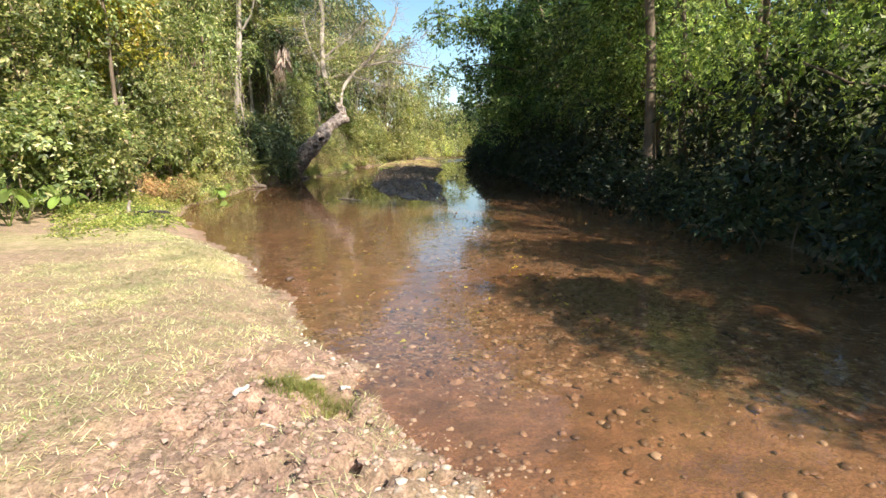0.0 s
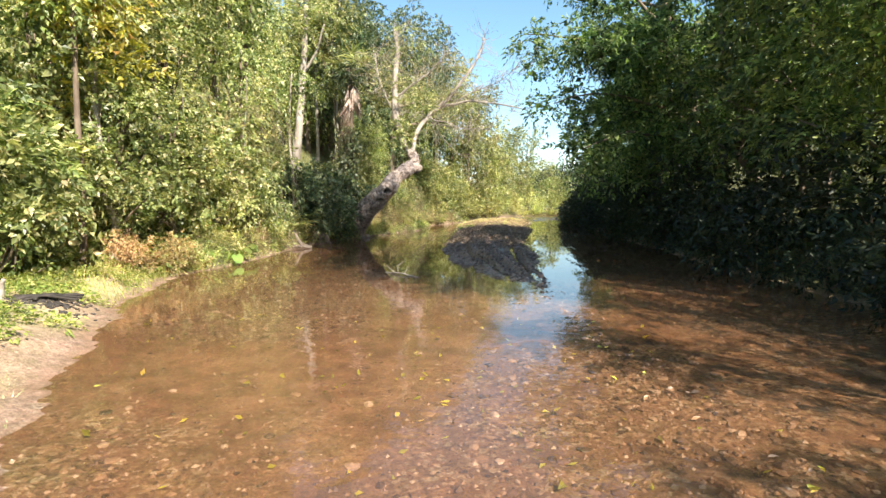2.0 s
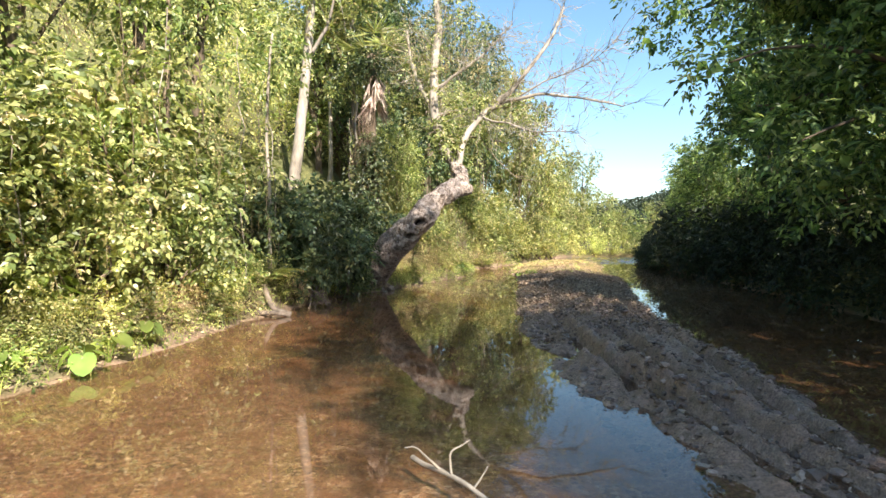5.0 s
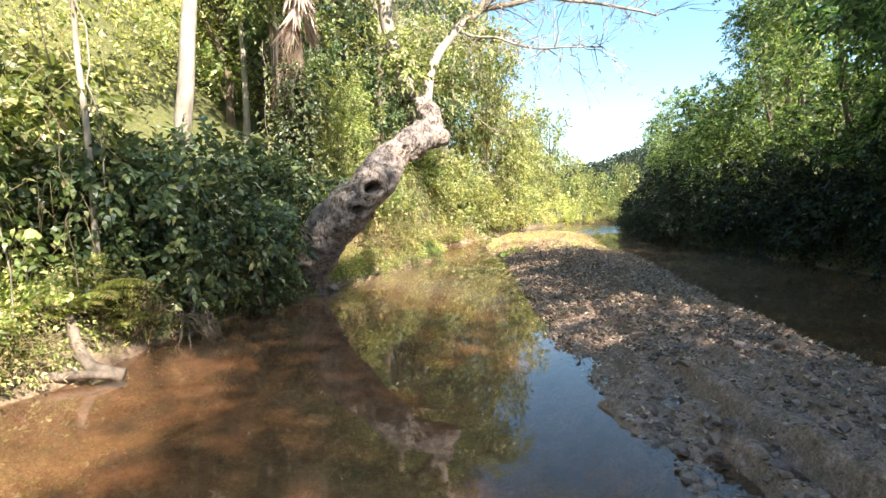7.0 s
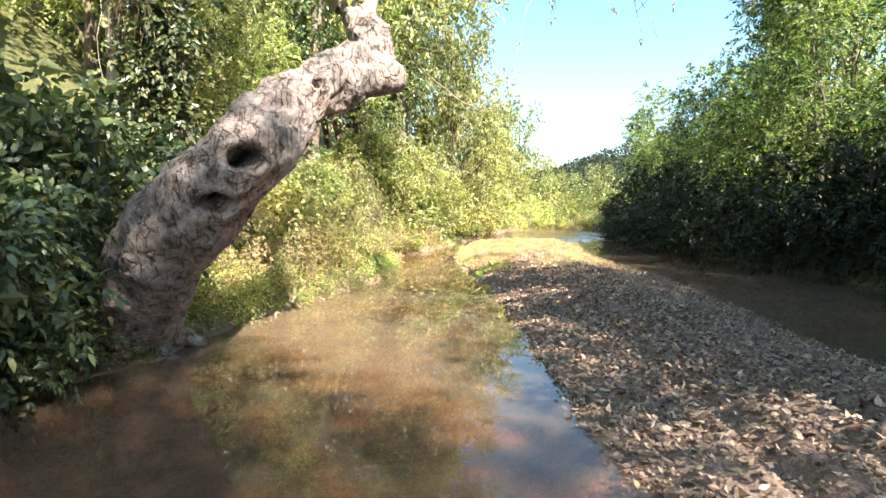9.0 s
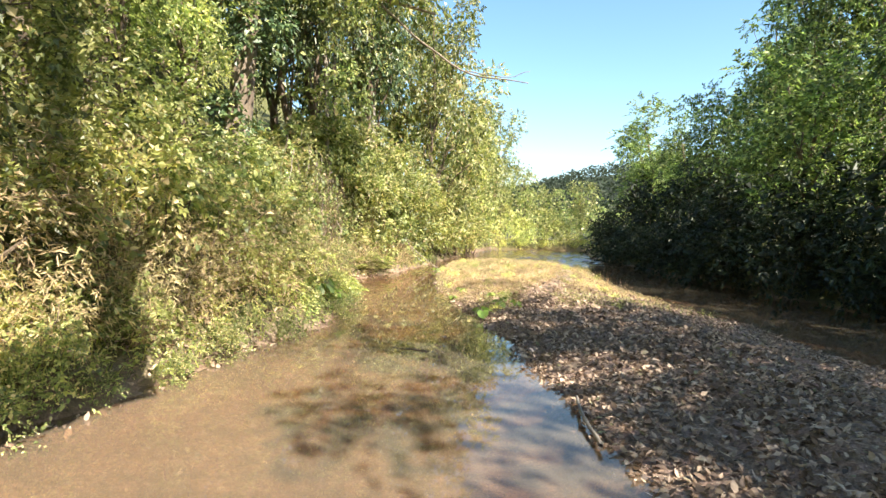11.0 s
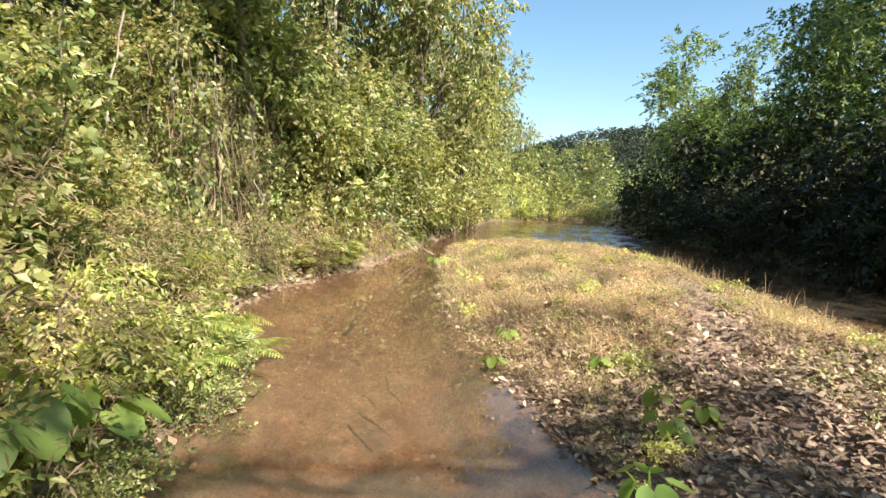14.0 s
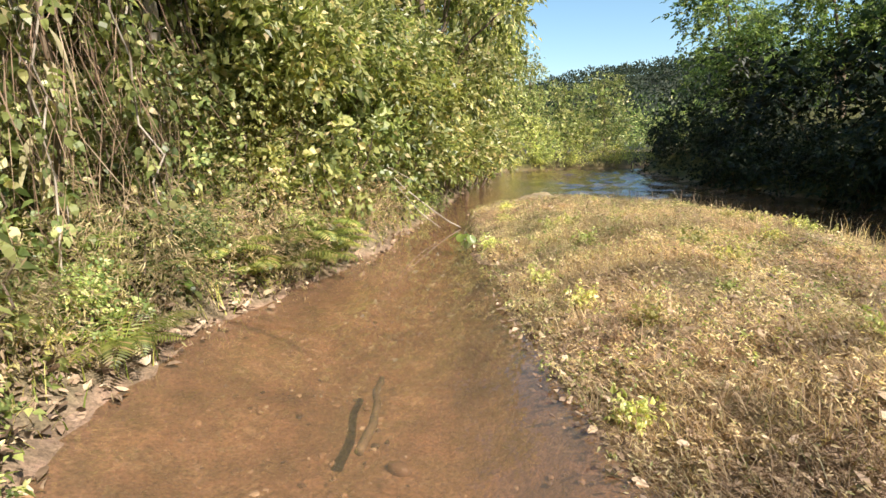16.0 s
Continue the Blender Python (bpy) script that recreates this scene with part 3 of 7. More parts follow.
def height(x, y):
    x, y = np.asarray(x, float), np.asarray(y, float)
    wob = (vnoise(x, y, 0.9) - 0.5) * 0.5 + (vnoise(x, y, 0.25, 3) - 0.5) * 0.16
    ls, rs = left_shore(y), right_shore(y)
    dl, dr = ls - x + wob, x - rs + wob
    # bed
    deep = 0.07 + 0.20 * smooth(18, 26, y) + 0.10 * smooth(0, 1, (x - 3) / 3)
    inner = np.minimum(-dl, -dr)
    h = -deep * smooth(0.0, 1.6, inner) - 0.015 - 0.03 * np.clip(inner, 0, 1)
    ridge = np.exp(-((x - np.interp(y, [2, 11, 18], [4.2, 2.5, 1.7])) / 0.8) ** 2) * smooth(5, 13, y) * (1 - smooth(17, 19, y))
    h = h + ridge * (deep * 0.97 + 0.05 * vnoise(x, y, 1.1, 18))
    # bar
    db = np.minimum(x - bar_left(y), bar_right(y) - x) + wob * 0.8
    bh = 0.10 * smooth(0, 0.5, db) + 0.16 * smooth(0.3, 2.0, db) * smooth(18, 26, y) * (1 - 0.7 * smooth(50, 58, y)) + 0.12 * smooth(0.2, 1.2, db) * smooth(43, 48, y) * (1 - 0.8 * smooth(52, 59, y))
    bh = bh * (0.35 + 0.65 * smooth(19.5, 23, y))
    onbar = smooth(-0.5, 0.1, db) * (y > 17) * (y < 60.8)
    h = h * (1 - onbar) + (bh - 0.01) * onbar
    # wheel ruts on the bar
    for rut_y, rut_x in (([20, 22, 23.3, 24.2, 26, 29.4, 36, 46], [1.0, 0.6, 0.22, -0.13, -0.34, -0.58, -0.3, 0.1]), ([20, 22, 23.7, 25, 27.5, 31, 38, 46], [1.3, 0.9, 0.55, 0.42, 0.45, 0.5, 0.7, 1.0]), ([20, 22, 25, 29, 36, 46], [1.6, 1.45, 1.3, 1.35, 1.5, 1.7])):
        c = np.interp(y, rut_y, rut_x) + 0.10 * (vnoise(x * 0, y, 1.3, 61) - 0.5)
        cut = onbar * (1 + 1.0 * smooth(20.5, 22, y) * (1 - smooth(25.5, 28.5, y))) * smooth(19, 21, y) * (0.45 + 0.55 * vnoise(x, y, 1.2, 5)) * (1 - 0.6 * smooth(30, 36, y))
        h = h - 0.16 * np.exp(-((x - c) / 0.11) ** 4) * cut + 0.075 * np.exp(-((np.abs(x - c) - 0.22) / 0.08) ** 2) * cut
    h = h - 0.07 * onbar * np.exp(-((x - np.interp(y, [44, 45, 45.6, 49.1], [-0.9, -0.8, -0.77, 0.38])) / 0.16) ** 2) * smooth(43, 44.5, y) * (1 - smooth(49, 50, y))
    # furrows trodden along the bar, and wet inlets at its edge
    turned = onbar * (1 - 0.8 * smooth(28, 33, y)) * (0.2 + 0.8 * smooth(19.5, 23, y))
    lengthwise = x - 0.25 * (vnoise(x * 0, y, 2.2, 66) - 0.5)
    h = h + turned * (0.11 * (vnoise(lengthwise * 1.7, y * 0.35, 0.42, 43) - 0.5) + 0.10 * (vnoise(x * 1.8, y * 0.8, 0.2, 44) - 0.5))
    h = h - 0.05 * turned * smooth(0.66, 0.8, vnoise(x, y, 0.24, 67))
    for px0, py0, lx, ly in ((-0.72, 27.85, 0.13, 0.4), (-0.78, 26.4, 0.12, 0.35), (-0.5, 25.2, 0.1, 0.45), (0.05, 23.6, 0.1, 0.5)):
        h = h - 0.17 * onbar * np.exp(-((x - px0) / lx) ** 4 - ((y - py0) / ly) ** 4)
    # left bank: low lawn first, steep further up the stream
    steep = smooth(19, 25, y)
    low = 0.28 * smooth(0, 1.2, dl) + 0.035 * np.clip(dl, 0, 6) + 0.35 * np.clip(dl - 4.5, 0, 40) ** 1.0
    high = 0.28 * smooth(0, 0.7, dl) + 0.95 * smooth(0.4, 2.4, dl) + 0.28 * np.clip(dl - 1.5, 0, 60)
    wall = 0.25 * smooth(0, 0.5, dl) + 2.3 * smooth(0.35, 2.8, dl) + 0.42 * np.clip(dl - 2.2, 0, 60)
    up = smooth(35.5, 40, y) * (1 - smooth(57, 63, y))
    high = high * (1 - up) + wall * up
    hl = low * (1 - steep) + high * steep + 0.10 * np.clip(dl - 14, 0, 80) + 0.55 * np.clip(dl - 6, 0, 28) * smooth(26, 36, y)
    hl = hl + 0.5 * np.exp(-((x + 8.2) / 0.38) ** 2 - ((y - 29.6) / 0.8) ** 2)
    h = np.where(dl > 0, hl + 0.02, h)
    # mud ruts and clods on the near lawn
    for rx, off in ((0.0, -1.0), (0.62, -1.0)):
        c = -1.35 + rx + (y - 1.5) * 0.33
        h = h - 0.09 * np.exp(-((x - c) / 0.10) ** 2) * smooth(-1, 0.5, y) * (1 - smooth(4.4, 5.4, y)) * (0.3 + 0.7 * vnoise(x, y, 0.7, 16)) * (dl > 0)
    clod = vnoise(x, y, 0.19, 17) + 0.5 * vnoise(x, y, 0.09, 19)
    trod = muddy(x, y) * (dl > 0)
    h = h + 0.16 * (np.abs(clod - 0.75) - 0.2) * trod
    # hoof prints
    h = h - 0.12 * smooth(0.64, 0.74, vnoise(x * 1.2, y, 0.2, 71)) * trod * (1 - smooth(3.6, 4.4, y))
    # right bank
    hr = 0.8 * smooth(0, 1.2, dr) + 0.33 * np.clip(dr - 0.8, 0, 70)
    h = np.where(dr > 0, hr + 0.02, h)
    # far bank where the river bends out of sight
    df = y - 73.5 + (x - 5) * 0.15
    h = np.where(df > 0, np.maximum(h, 0.5 * smooth(0, 1.5, df) + 0.03 * df), h)
    h = h + 0.05 * (vnoise(x, y, 0.6, 1) - 0.5) * smooth(-0.1, 0.5, np.maximum(np.maximum(dl, dr), db)) + 0.03 * (vnoise(x, y, 0.17, 2) - 0.5)
    # distant hills
    far = np.hypot(x, y - 30)
    ridge2 = 28 * np.exp(-(((x - 140) / 95) ** 2)) * smooth(110, 250, y) * (1 - smooth(400, 700, y)) * (0.85 + 0.3 * vnoise(x, y, 45, 9))
    roll = smooth(120, 220, far) * 6 * vnoise(x, y, 60, 8)
    h = np.minimum(h, 32 + 0.02 * far) * (1 - smooth(75, 100, y) * smooth(-60, -20, x)) + ridge2 + roll
    return h * (1 - smooth(900, 1800, far))


def muddy(x, y):
    """The trodden mud that runs down the lawn to the ford."""
    edge = 0.25 * (vnoise(x, y, 0.45, 41) - 0.5)
    w = 0.36 + 0.30 * np.clip(5 - y, 0, 2.6)
    return np.exp(-((x + 0.2 + edge) / w) ** 4) * (1 - smooth(4.6, 5.6, y))


def axis_steps(lo, a, b, hi, fine):
    core = np.arange(a, b, fine)
    out = lambda d, lim: np.cumsum(np.r_[fine, fine * 1.16 ** np.arange(1, 90)])
    up = out(1, hi)
    up = up[b + up < hi]
    dn = up[a - up > lo]
    return np.r_[(a - dn)[::-1], core, b + np.r_[0, up], hi] if lo + 1 > a - dn[-1] else np.r_[lo, (a - dn)[::-1], core, b + np.r_[0, up], hi]


gx, gy = axis_steps(-2000, -9.0, 8.0, 2000, 0.2), axis_steps(-2000, -1.0, 60.0, 2000, 0.2)
gx = np.unique(np.round(np.r_[gx[(gx < -2.2) | (gx > 3.0)], np.arange(-2.2, 3.0, 0.055)], 4))
gy = np.unique(np.round(np.r_[gy[(gy < 0.5) | ((gy > 6) & (gy < 19)) | (gy > 28)], np.arange(0.5, 6, 0.055), np.arange(19, 28, 0.075)], 4))
X, Y = np.meshgrid(gx, gy, indexing="xy")
Z = height(X, Y)
nx, ny = len(gx), len(gy)
ii, jj = np.meshgrid(np.arange(ny - 1), np.arange(nx - 1), indexing="ij")
a0 = ii * nx + jj
g = Soup().add(np.stack([X, Y, Z], -1).reshape(-1, 3), np.concatenate([np.stack([a0, a0 + 1, a0 + nx + 1], -1).reshape(-1, 3), np.stack([a0, a0 + nx + 1, a0 + nx], -1).reshape(-1, 3)]))
ground = part("ground", g, M_GROUND, None, "reddish earth banks, gravel bar and silty stream bed", True)
tagged(ground, "", "ground", "", "structure")
mudpatch = muddy(X, Y)
lawn = smooth(0.0, 0.5, left_shore(Y) - X) * (1 - mudpatch) * (1 - smooth(20, 24, Y)) * (0.3 + 0.7 * smooth(0.35, 0.6, vnoise(X, Y, 1.6, 4)))
cover = np.stack([np.clip(lawn + 0.8 * smooth(44, 49, Y) * (X > bar_left(Y)) * (X < bar_right(Y)), 0, 1), smooth(0.3, 0.6, vnoise(X, Y, 2.5, 6)) * (1 - 0.7 * smooth(20, 26, Y) * (X < bar_left(Y))), 1 - smooth(-0.02, 0.06, Z), np.ones_like(X)], -1)
DL, DR = left_shore(Y) - X, X - right_shore(Y)
DB = np.minimum(X - bar_left(Y), bar_right(Y) - X)
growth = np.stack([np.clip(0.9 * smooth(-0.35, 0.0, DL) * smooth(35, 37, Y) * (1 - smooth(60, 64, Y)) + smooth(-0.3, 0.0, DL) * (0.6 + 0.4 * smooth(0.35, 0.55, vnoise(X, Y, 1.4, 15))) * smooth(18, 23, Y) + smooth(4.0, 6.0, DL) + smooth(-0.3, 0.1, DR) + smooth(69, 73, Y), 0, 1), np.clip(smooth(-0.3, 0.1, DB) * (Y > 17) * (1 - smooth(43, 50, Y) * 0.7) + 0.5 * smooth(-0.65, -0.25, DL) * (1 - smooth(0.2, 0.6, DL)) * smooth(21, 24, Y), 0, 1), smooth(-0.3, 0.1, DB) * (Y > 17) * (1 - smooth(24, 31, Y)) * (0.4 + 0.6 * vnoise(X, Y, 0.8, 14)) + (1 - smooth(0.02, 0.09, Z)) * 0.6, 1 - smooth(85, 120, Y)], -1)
growth = np.clip(growth, 0, 1)
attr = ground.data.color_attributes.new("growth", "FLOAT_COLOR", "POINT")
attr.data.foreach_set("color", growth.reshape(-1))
attr = ground.data.color_attributes.new("cover", "FLOAT_COLOR", "POINT")
attr.data.foreach_set("color", cover.reshape(-1))

rx, ry = np.arange(-3.0, 17.01, 0.16), np.arange(53.0, 79.01, 0.16)
RX, RY = np.meshgrid(rx, ry, indexing="xy")
fade = smooth(55.5, 59, RY) * (1 - smooth(70, 76, RY)) * smooth(1.0, 3.5, RX - 0.18 * (RY - 58)) * (1 - smooth(13, 16.5, RX))
wave = (vnoise(RX, RY, 0.42, 51) - 0.5) * 0.12 + (vnoise(RX * 0.6, RY, 0.9, 52) - 0.5) * 0.12 + (vnoise(RX, RY, 0.25, 53) - 0.5) * 0.03
ri, rj = np.meshgrid(np.arange(len(ry) - 1), np.arange(len(rx) - 1), indexing="ij")
r0 = ri * len(rx) + rj
rw = len(rx)
flow = Soup().add(np.stack([RX, RY, wave * fade], -1).reshape(-1, 3), np.concatenate([np.stack([r0, r0 + 1, r0 + rw + 1], -1).reshape(-1, 3), np.stack([r0, r0 + rw + 1, r0 + rw], -1).reshape(-1, 3)]))
x0, x1, y0, y1 = rx[0], rx[-1], ry[0], ry[-1]
for ax, ay, bx, by in ((-30, -60, 40, y0), (-30, y1, 40, 120), (-30, y0, x0, y1), (x1, y0, 40, y1)):
    flow.add([(ax, ay, 0), (bx, ay, 0), (bx, by, 0), (ax, by, 0)], [(0, 1, 2), (0, 2, 3)])
water = part("water", flow, M_WATER, None, "shallow brown creek water with a riffle beyond the bar", True)
tagged(water, "", "water", "", "structure")

at = lambda x, y, dz=0.0: float(height(x, y)) + dz

# ---- the hollow leaning tree ----
def smooth_line(points, n, rounds=6, rng=None, wobble=0.0):
    p = np.array(points, float)
    k = np.linspace(0, len(p) - 1, n)
    q = np.stack([np.interp(k, np.arange(len(p)), p[:, i]) for i in range(3)], 1)
    if wobble:
        q[1:-1] += rng.normal(0, wobble, q[1:-1].shape)
    for _ in range(rounds):
        q[1:-1] = 0.5 * q[1:-1] + 0.25 * (q[:-2] + q[2:])
    return q


def hollow_tree():
    rng = np.random.default_rng(5)
    tree = tagged(new("hollow_tree"), "old leaning hollow tree with grey-pink bark and two dark knot holes", "tree")
    ctrl = [(-7.5, 36.1, -0.5), (-7.3, 35.95, 0.0), (-7.02, 35.65, 0.5), (-6.58, 35.15, 1.0), (-6.05, 34.7, 1.5), (-5.48, 34.4, 1.95), (-4.99, 34.25, 2.42), (-4.68, 34.5, 2.92), (-4.25, 35.1, 3.46), (-3.85, 35.5, 3.72), (-3.58, 35.8, 3.88), (-3.62, 36.0, 4.2), (-3.85, 36.2, 4.6), (-4.15, 36.4, 5.1)]
    rad = np.array([0.85, 0.72, 0.62, 0.57, 0.55, 0.52, 0.46, 0.41, 0.37, 0.35, 0.32, 0.27, 0.22, 0.21])
    n = 240
    line = smooth_line(ctrl, n, 40)
    r = np.interp(np.linspace(0, len(ctrl) - 1, n), np.arange(len(ctrl)), rad)
    sides = 110
    v, f = tube(line, r, sides, True)
    core = np.concatenate([np.repeat(line, sides, 0), line[-1:]])
    out = unit(v - core)
    lump = []
    for p in v:
        q = Vector(p)
        lump.append(noise.noise(q * 1.7) * 0.10 + noise.noise(q * 4.2) * 0.05 + noise.noise(q * 11) * 0.02 - abs(noise.noise(Vector((p[0] * 6 - p[2] * 3, p[1] * 6, p[2] * 3 + p[0] * 3)))) * 0.06)
    v = v + out * np.array(lump)[:, None]
    # Mask for the knot-hole shade that the bark colour carries.
    shade_mask = np.zeros(len(v))
    for centre, size, depth in (((-4.62, 33.45, 2.43), 0.155, 0.5), ((-5.06, 33.62, 1.95), 0.14, 0.5), ((-4.15, 34.65, 3.35), 0.07, 0.12)):
        near = v[np.argmin(np.linalg.norm(v - np.array(centre), axis=1))]
        d = (v - near) / np.array([1.25, 1.2, 0.8])
        e = np.linalg.norm(d, axis=1)
        w = np.exp(-(e / size) ** 16)
        lip = np.exp(-((e - size * 1.4) / (size * 0.35)) ** 2)
        shade_mask = np.maximum(shade_mask, np.exp(-(e / (size * 1.02)) ** 18) * (depth > 0.3))
        v = v - out * (w * depth)[:, None] + out * (lip * 0.035)[:, None]
    trunk = part("trunk", Soup().add(v, f), M_BARK_OLD, tree, "", True)
    hole_shade = trunk.data.color_attributes.new("hole_shade", "FLOAT_COLOR", "POINT")
    hole_shade.data.foreach_set("color", np.stack([shade_mask, shade_mask, shade_mask, np.ones(len(shade_mask))], 1).ravel())
    for q in ((-6.2, 35.3, -0.1), (-7.9, 35.2, 0.2), (-6.4, 36.9, -0.1), (-6.2, 36.0, 0.0), (-6.9, 34.9, 0.0)):
        part("root", Soup().add(*tube(bent((-7.1, 35.75, 0.45), q, 8, 0.05, 0.05, rng), np.linspace(0.30, 0.06, 8), 10, True, 0.08, rng)), M_BARK_OLD, tree, "", True)
    knob = [(-3.75, 35.6, 3.72), (-3.45, 35.75, 3.72), (-3.25, 35.85, 3.70)]
    part("broken_stub", Soup().add(*tube(smooth_line(knob, 12, 2), np.linspace(0.33, 0.17, 12) , 26, True, 0.05, rng)), M_BARK_OLD, tree, "pale broken limb stub", True)
    limbs = [
        ([(-4.05, 36.35, 4.9), (-4.35, 36.4, 5.2), (-4.6, 36.6, 6.1), (-4.73, 36.8, 7.15), (-4.85, 37.2, 8.55), (-4.7, 37.8, 10.2), (-4.9, 38.2, 11.8)], 0.22, 0.13),
        ([(-3.75, 36.2, 4.55), (-3.75, 36.35, 5.2), (-3.42, 36.6, 6.1), (-2.8, 37.0, 6.8), (-2.1, 37.2, 7.25), (-0.8, 37.4, 7.45), (0.7, 37.6, 7.3), (2.4, 37.8, 6.95)], 0.15, 0.025),
        ([(-4.7, 36.8, 6.9), (-5.3, 36.9, 7.6), (-5.8, 37.2, 8.8), (-6.0, 37.6, 10.3)], 0.11, 0.04),
        ([(-2.75, 37.0, 6.75), (-2.1, 37.05, 7.3), (-1.4, 37.1, 7.95), (-0.3, 37.6, 9.6), (0.2, 38, 11)], 0.12, 0.04),
        ([(-4.78, 37.0, 7.8), (-3.9, 37.2, 8.3), (-2.9, 37.3, 9.1), (-1.8, 37.4, 10.2)], 0.07, 0.02),
        ([(-3.0, 36.9, 6.6), (-2.0, 36.5, 6.2), (-0.87, 36.0, 5.7), (0.5, 36.0, 5.73)], 0.045, 0.012),
        ([(-1.5, 37.3, 7.4), (-0.4, 37.0, 7.9), (0.9, 36.6, 8.2), (1.9, 36.2, 8.9)], 0.035, 0.01),
    ]
    tips = []
    for pts, r0, r1 in limbs:
        q = smooth_line(pts, len(pts) * 5, 3, rng, 0.06)
        limb = part("limb", Soup().add(*tube(q, np.linspace(r0, r1, len(q)), 10)), M_BARK_PALE, tree, "pale bare limb", True)
        tw = Soup()
        for base in q[len(q) // 3:]:
            for _ in range(3):
                d = unit(rng.normal(0, 1, 3) + unit(q[-1] - q[0]) * 0.8)
                e = base + d * rng.uniform(0.4, 1.4)
                tw.add(*tube(bent(base, e, 5, -0.1, 0.06, rng), np.linspace(0.014, 0.004, 5), 4))
                for _ in range(2):
                    e2 = e + unit(d + rng.normal(0, 0.7, 3)) * rng.uniform(0.3, 0.8)
                    tw.add(*tube(bent(base + (e - base) * 0.6, e2, 4, 0.05, 0.03, rng), np.linspace(0.007, 0.003, 4), 3))
                    tips.append(e2)
        tagged(part("fine_branching", tw, M_BARK_PALE, limb), "", "", "", "stuff")
    tips = np.array(tips)[::3]
    part("foliage", Soup().add(*sprays(tips, rng.normal(0, 1, tips.shape) + [0, 0, -0.6], 1, 0.10, 0.10, 0.035, rng)), M_LEAF_DRY, tree, "few withered leaves")
    tangle = np.array([(-4.9, 37.2, 8.9), (-4.6, 37.6, 10), (-5.5, 37.2, 8.6), (-3.6, 37.1, 8.4), (-2.6, 37.2, 8.0), (-5.9, 37.5, 10), (-3.0, 37.2, 9.2), (-1.8, 37.3, 7.7), (-2.1, 37.5, 9.4), (-3.6, 37.6, 10.4), (-4.2, 37.8, 11.4)])
    part("dry_vine_tangle", Soup().add(*clump_sprays(rng, tangle, np.full(11, 0.8), 800, pairs=2, length=0.45, leaf=0.15, width=0.022, droop=0.9)), M_LEAF_DRY, tree, "grey-brown tangle of dead vines")
    part("vine_leaves", Soup().add(*clump_sprays(rng, tangle[[0, 1, 2, 5, 9, 10]], np.full(6, 0.7), 200, pairs=2, length=0.35, leaf=0.15, width=0.08, droop=0.7)), M_LEAF_MID, tree, "green vine leaves over the dead limbs")
    ivy = np.array([(-4.2, 36.1, 5.4), (-4.5, 36.2, 6.0), (-4.1, 36.2, 5.8), (-4.8, 36.5, 7.4), (-2.9, 36.8, 7.1), (-4.9, 36.9, 8.4)])
    part("ivy", Soup().add(*clump_sprays(rng, ivy, np.array([0.5, 0.5, 0.45, 0.3, 0.4, 0.35]), 300, pairs=2, length=0.2, leaf=0.13, width=0.09, droop=0.5)), M_LEAF_MID, tree, "green climbing ivy on the limb")
    return tree


hollow_tree()


def place(tpl, row, label, group, seed, turn=180.0, category="tree"):
    """Sets a tree and its copies at (x, y, scale) on the ground."""
    rr = random.Random(seed)
    for i, (x, y, sc, *tall) in enumerate(row):
        m = pose(x, y, at(x, y), 0, 0, rr.uniform(-turn, turn))
        ob = tpl if i == 0 else copy_thing(tpl, m)
        ob.matrix_basis = m
        ob.scale = (sc * rr.uniform(0.93, 1.07), sc * rr.uniform(0.95, 1.1), (tall[0] if tall else sc) * rr.uniform(0.95, 1.06))
        tagged(ob, label, category, group)


# ---- right bank: dark overhanging trees ----
R1 = make_tree("riverside_tree", 11, 8.0, 3.2, M_LEAF_RIVER, M_BARK, 900, 4, 0.19, 0.098, 38, 0.8, 0.08, 0.15, (-1.4, 0.0), 0.5, 0.3)
R2 = make_tree("riverside_tree", 12, 8.0, 2.9, M_LEAF_RIVER, M_BARK, 900, 4, 0.185, 0.095, 36, 0.8, 0.10, 0.14, (-0.8, 0.3), 0.5, 0.3)
R3 = make_tree("slope_tree", 13, 10.0, 3.2, M_LEAF_MID, M_BARK, 750, 4, 0.24, 0.10, 32, 0.85, 0.15, 0.16, (-0.5, -0.5), 0.5, 0.4)
# High crowns stay out of view; trees added to dapple pool and bar.
AIRY = make_tree("airy_tree", 16, 22.0, 3.4, M_LEAF_SHADE, M_BARK, 690, 4, 0.30, 0.12, 19, 1.3, 0.72, 0.15, (-0.5, 0.5), 0.6, 0.5)
# Brighter than riverside_leaves: sunlight on this stretch is put into the colour.
M_LEAF_SUN = leaf_material("sunlit_feathery_leaves", (0.06044, 0.08554, 0.02566), (0.1889, 0.2352, 0.07128), (0.3929, 0.4277, 0.1283), (0.6044, 0.5987, 0.2138), 0.42, 0.5)
R0 = make_tree("feathery_tree", 17, 8.0, 3.0, M_LEAF_SUN, M_BARK, 1000, 6, 0.14, 0.056, 40, 0.7, 0.10, 0.13, (-2.1, 0.0), 0.6, 0.45)
place(R0, [(9.4, 11.3, 0.95), (9.6, 7.8, 0.95), (9.6, 15.0, 1.0), (9.5, 4.2, 0.8), (10.0, 0.8, 0.8), (9.3, 18.2, 0.95)], "feathery-leaved green tree leaning over the water", "feathery trees of the shaded bank", 7, 40)
place(R1, [(9.4, 18.5, 1.0), (9.2, 25.3, 1.05), (9.5, 31.8, 1.15), (9.6, 40.5, 0.85), (9.4, 48.6, 0.8), (12.3, 57.8, 0.8), (12.9, 66.8, 0.72)], "dense dark green riverside tree overhanging the water", "trees of the shaded bank", 1, 40)
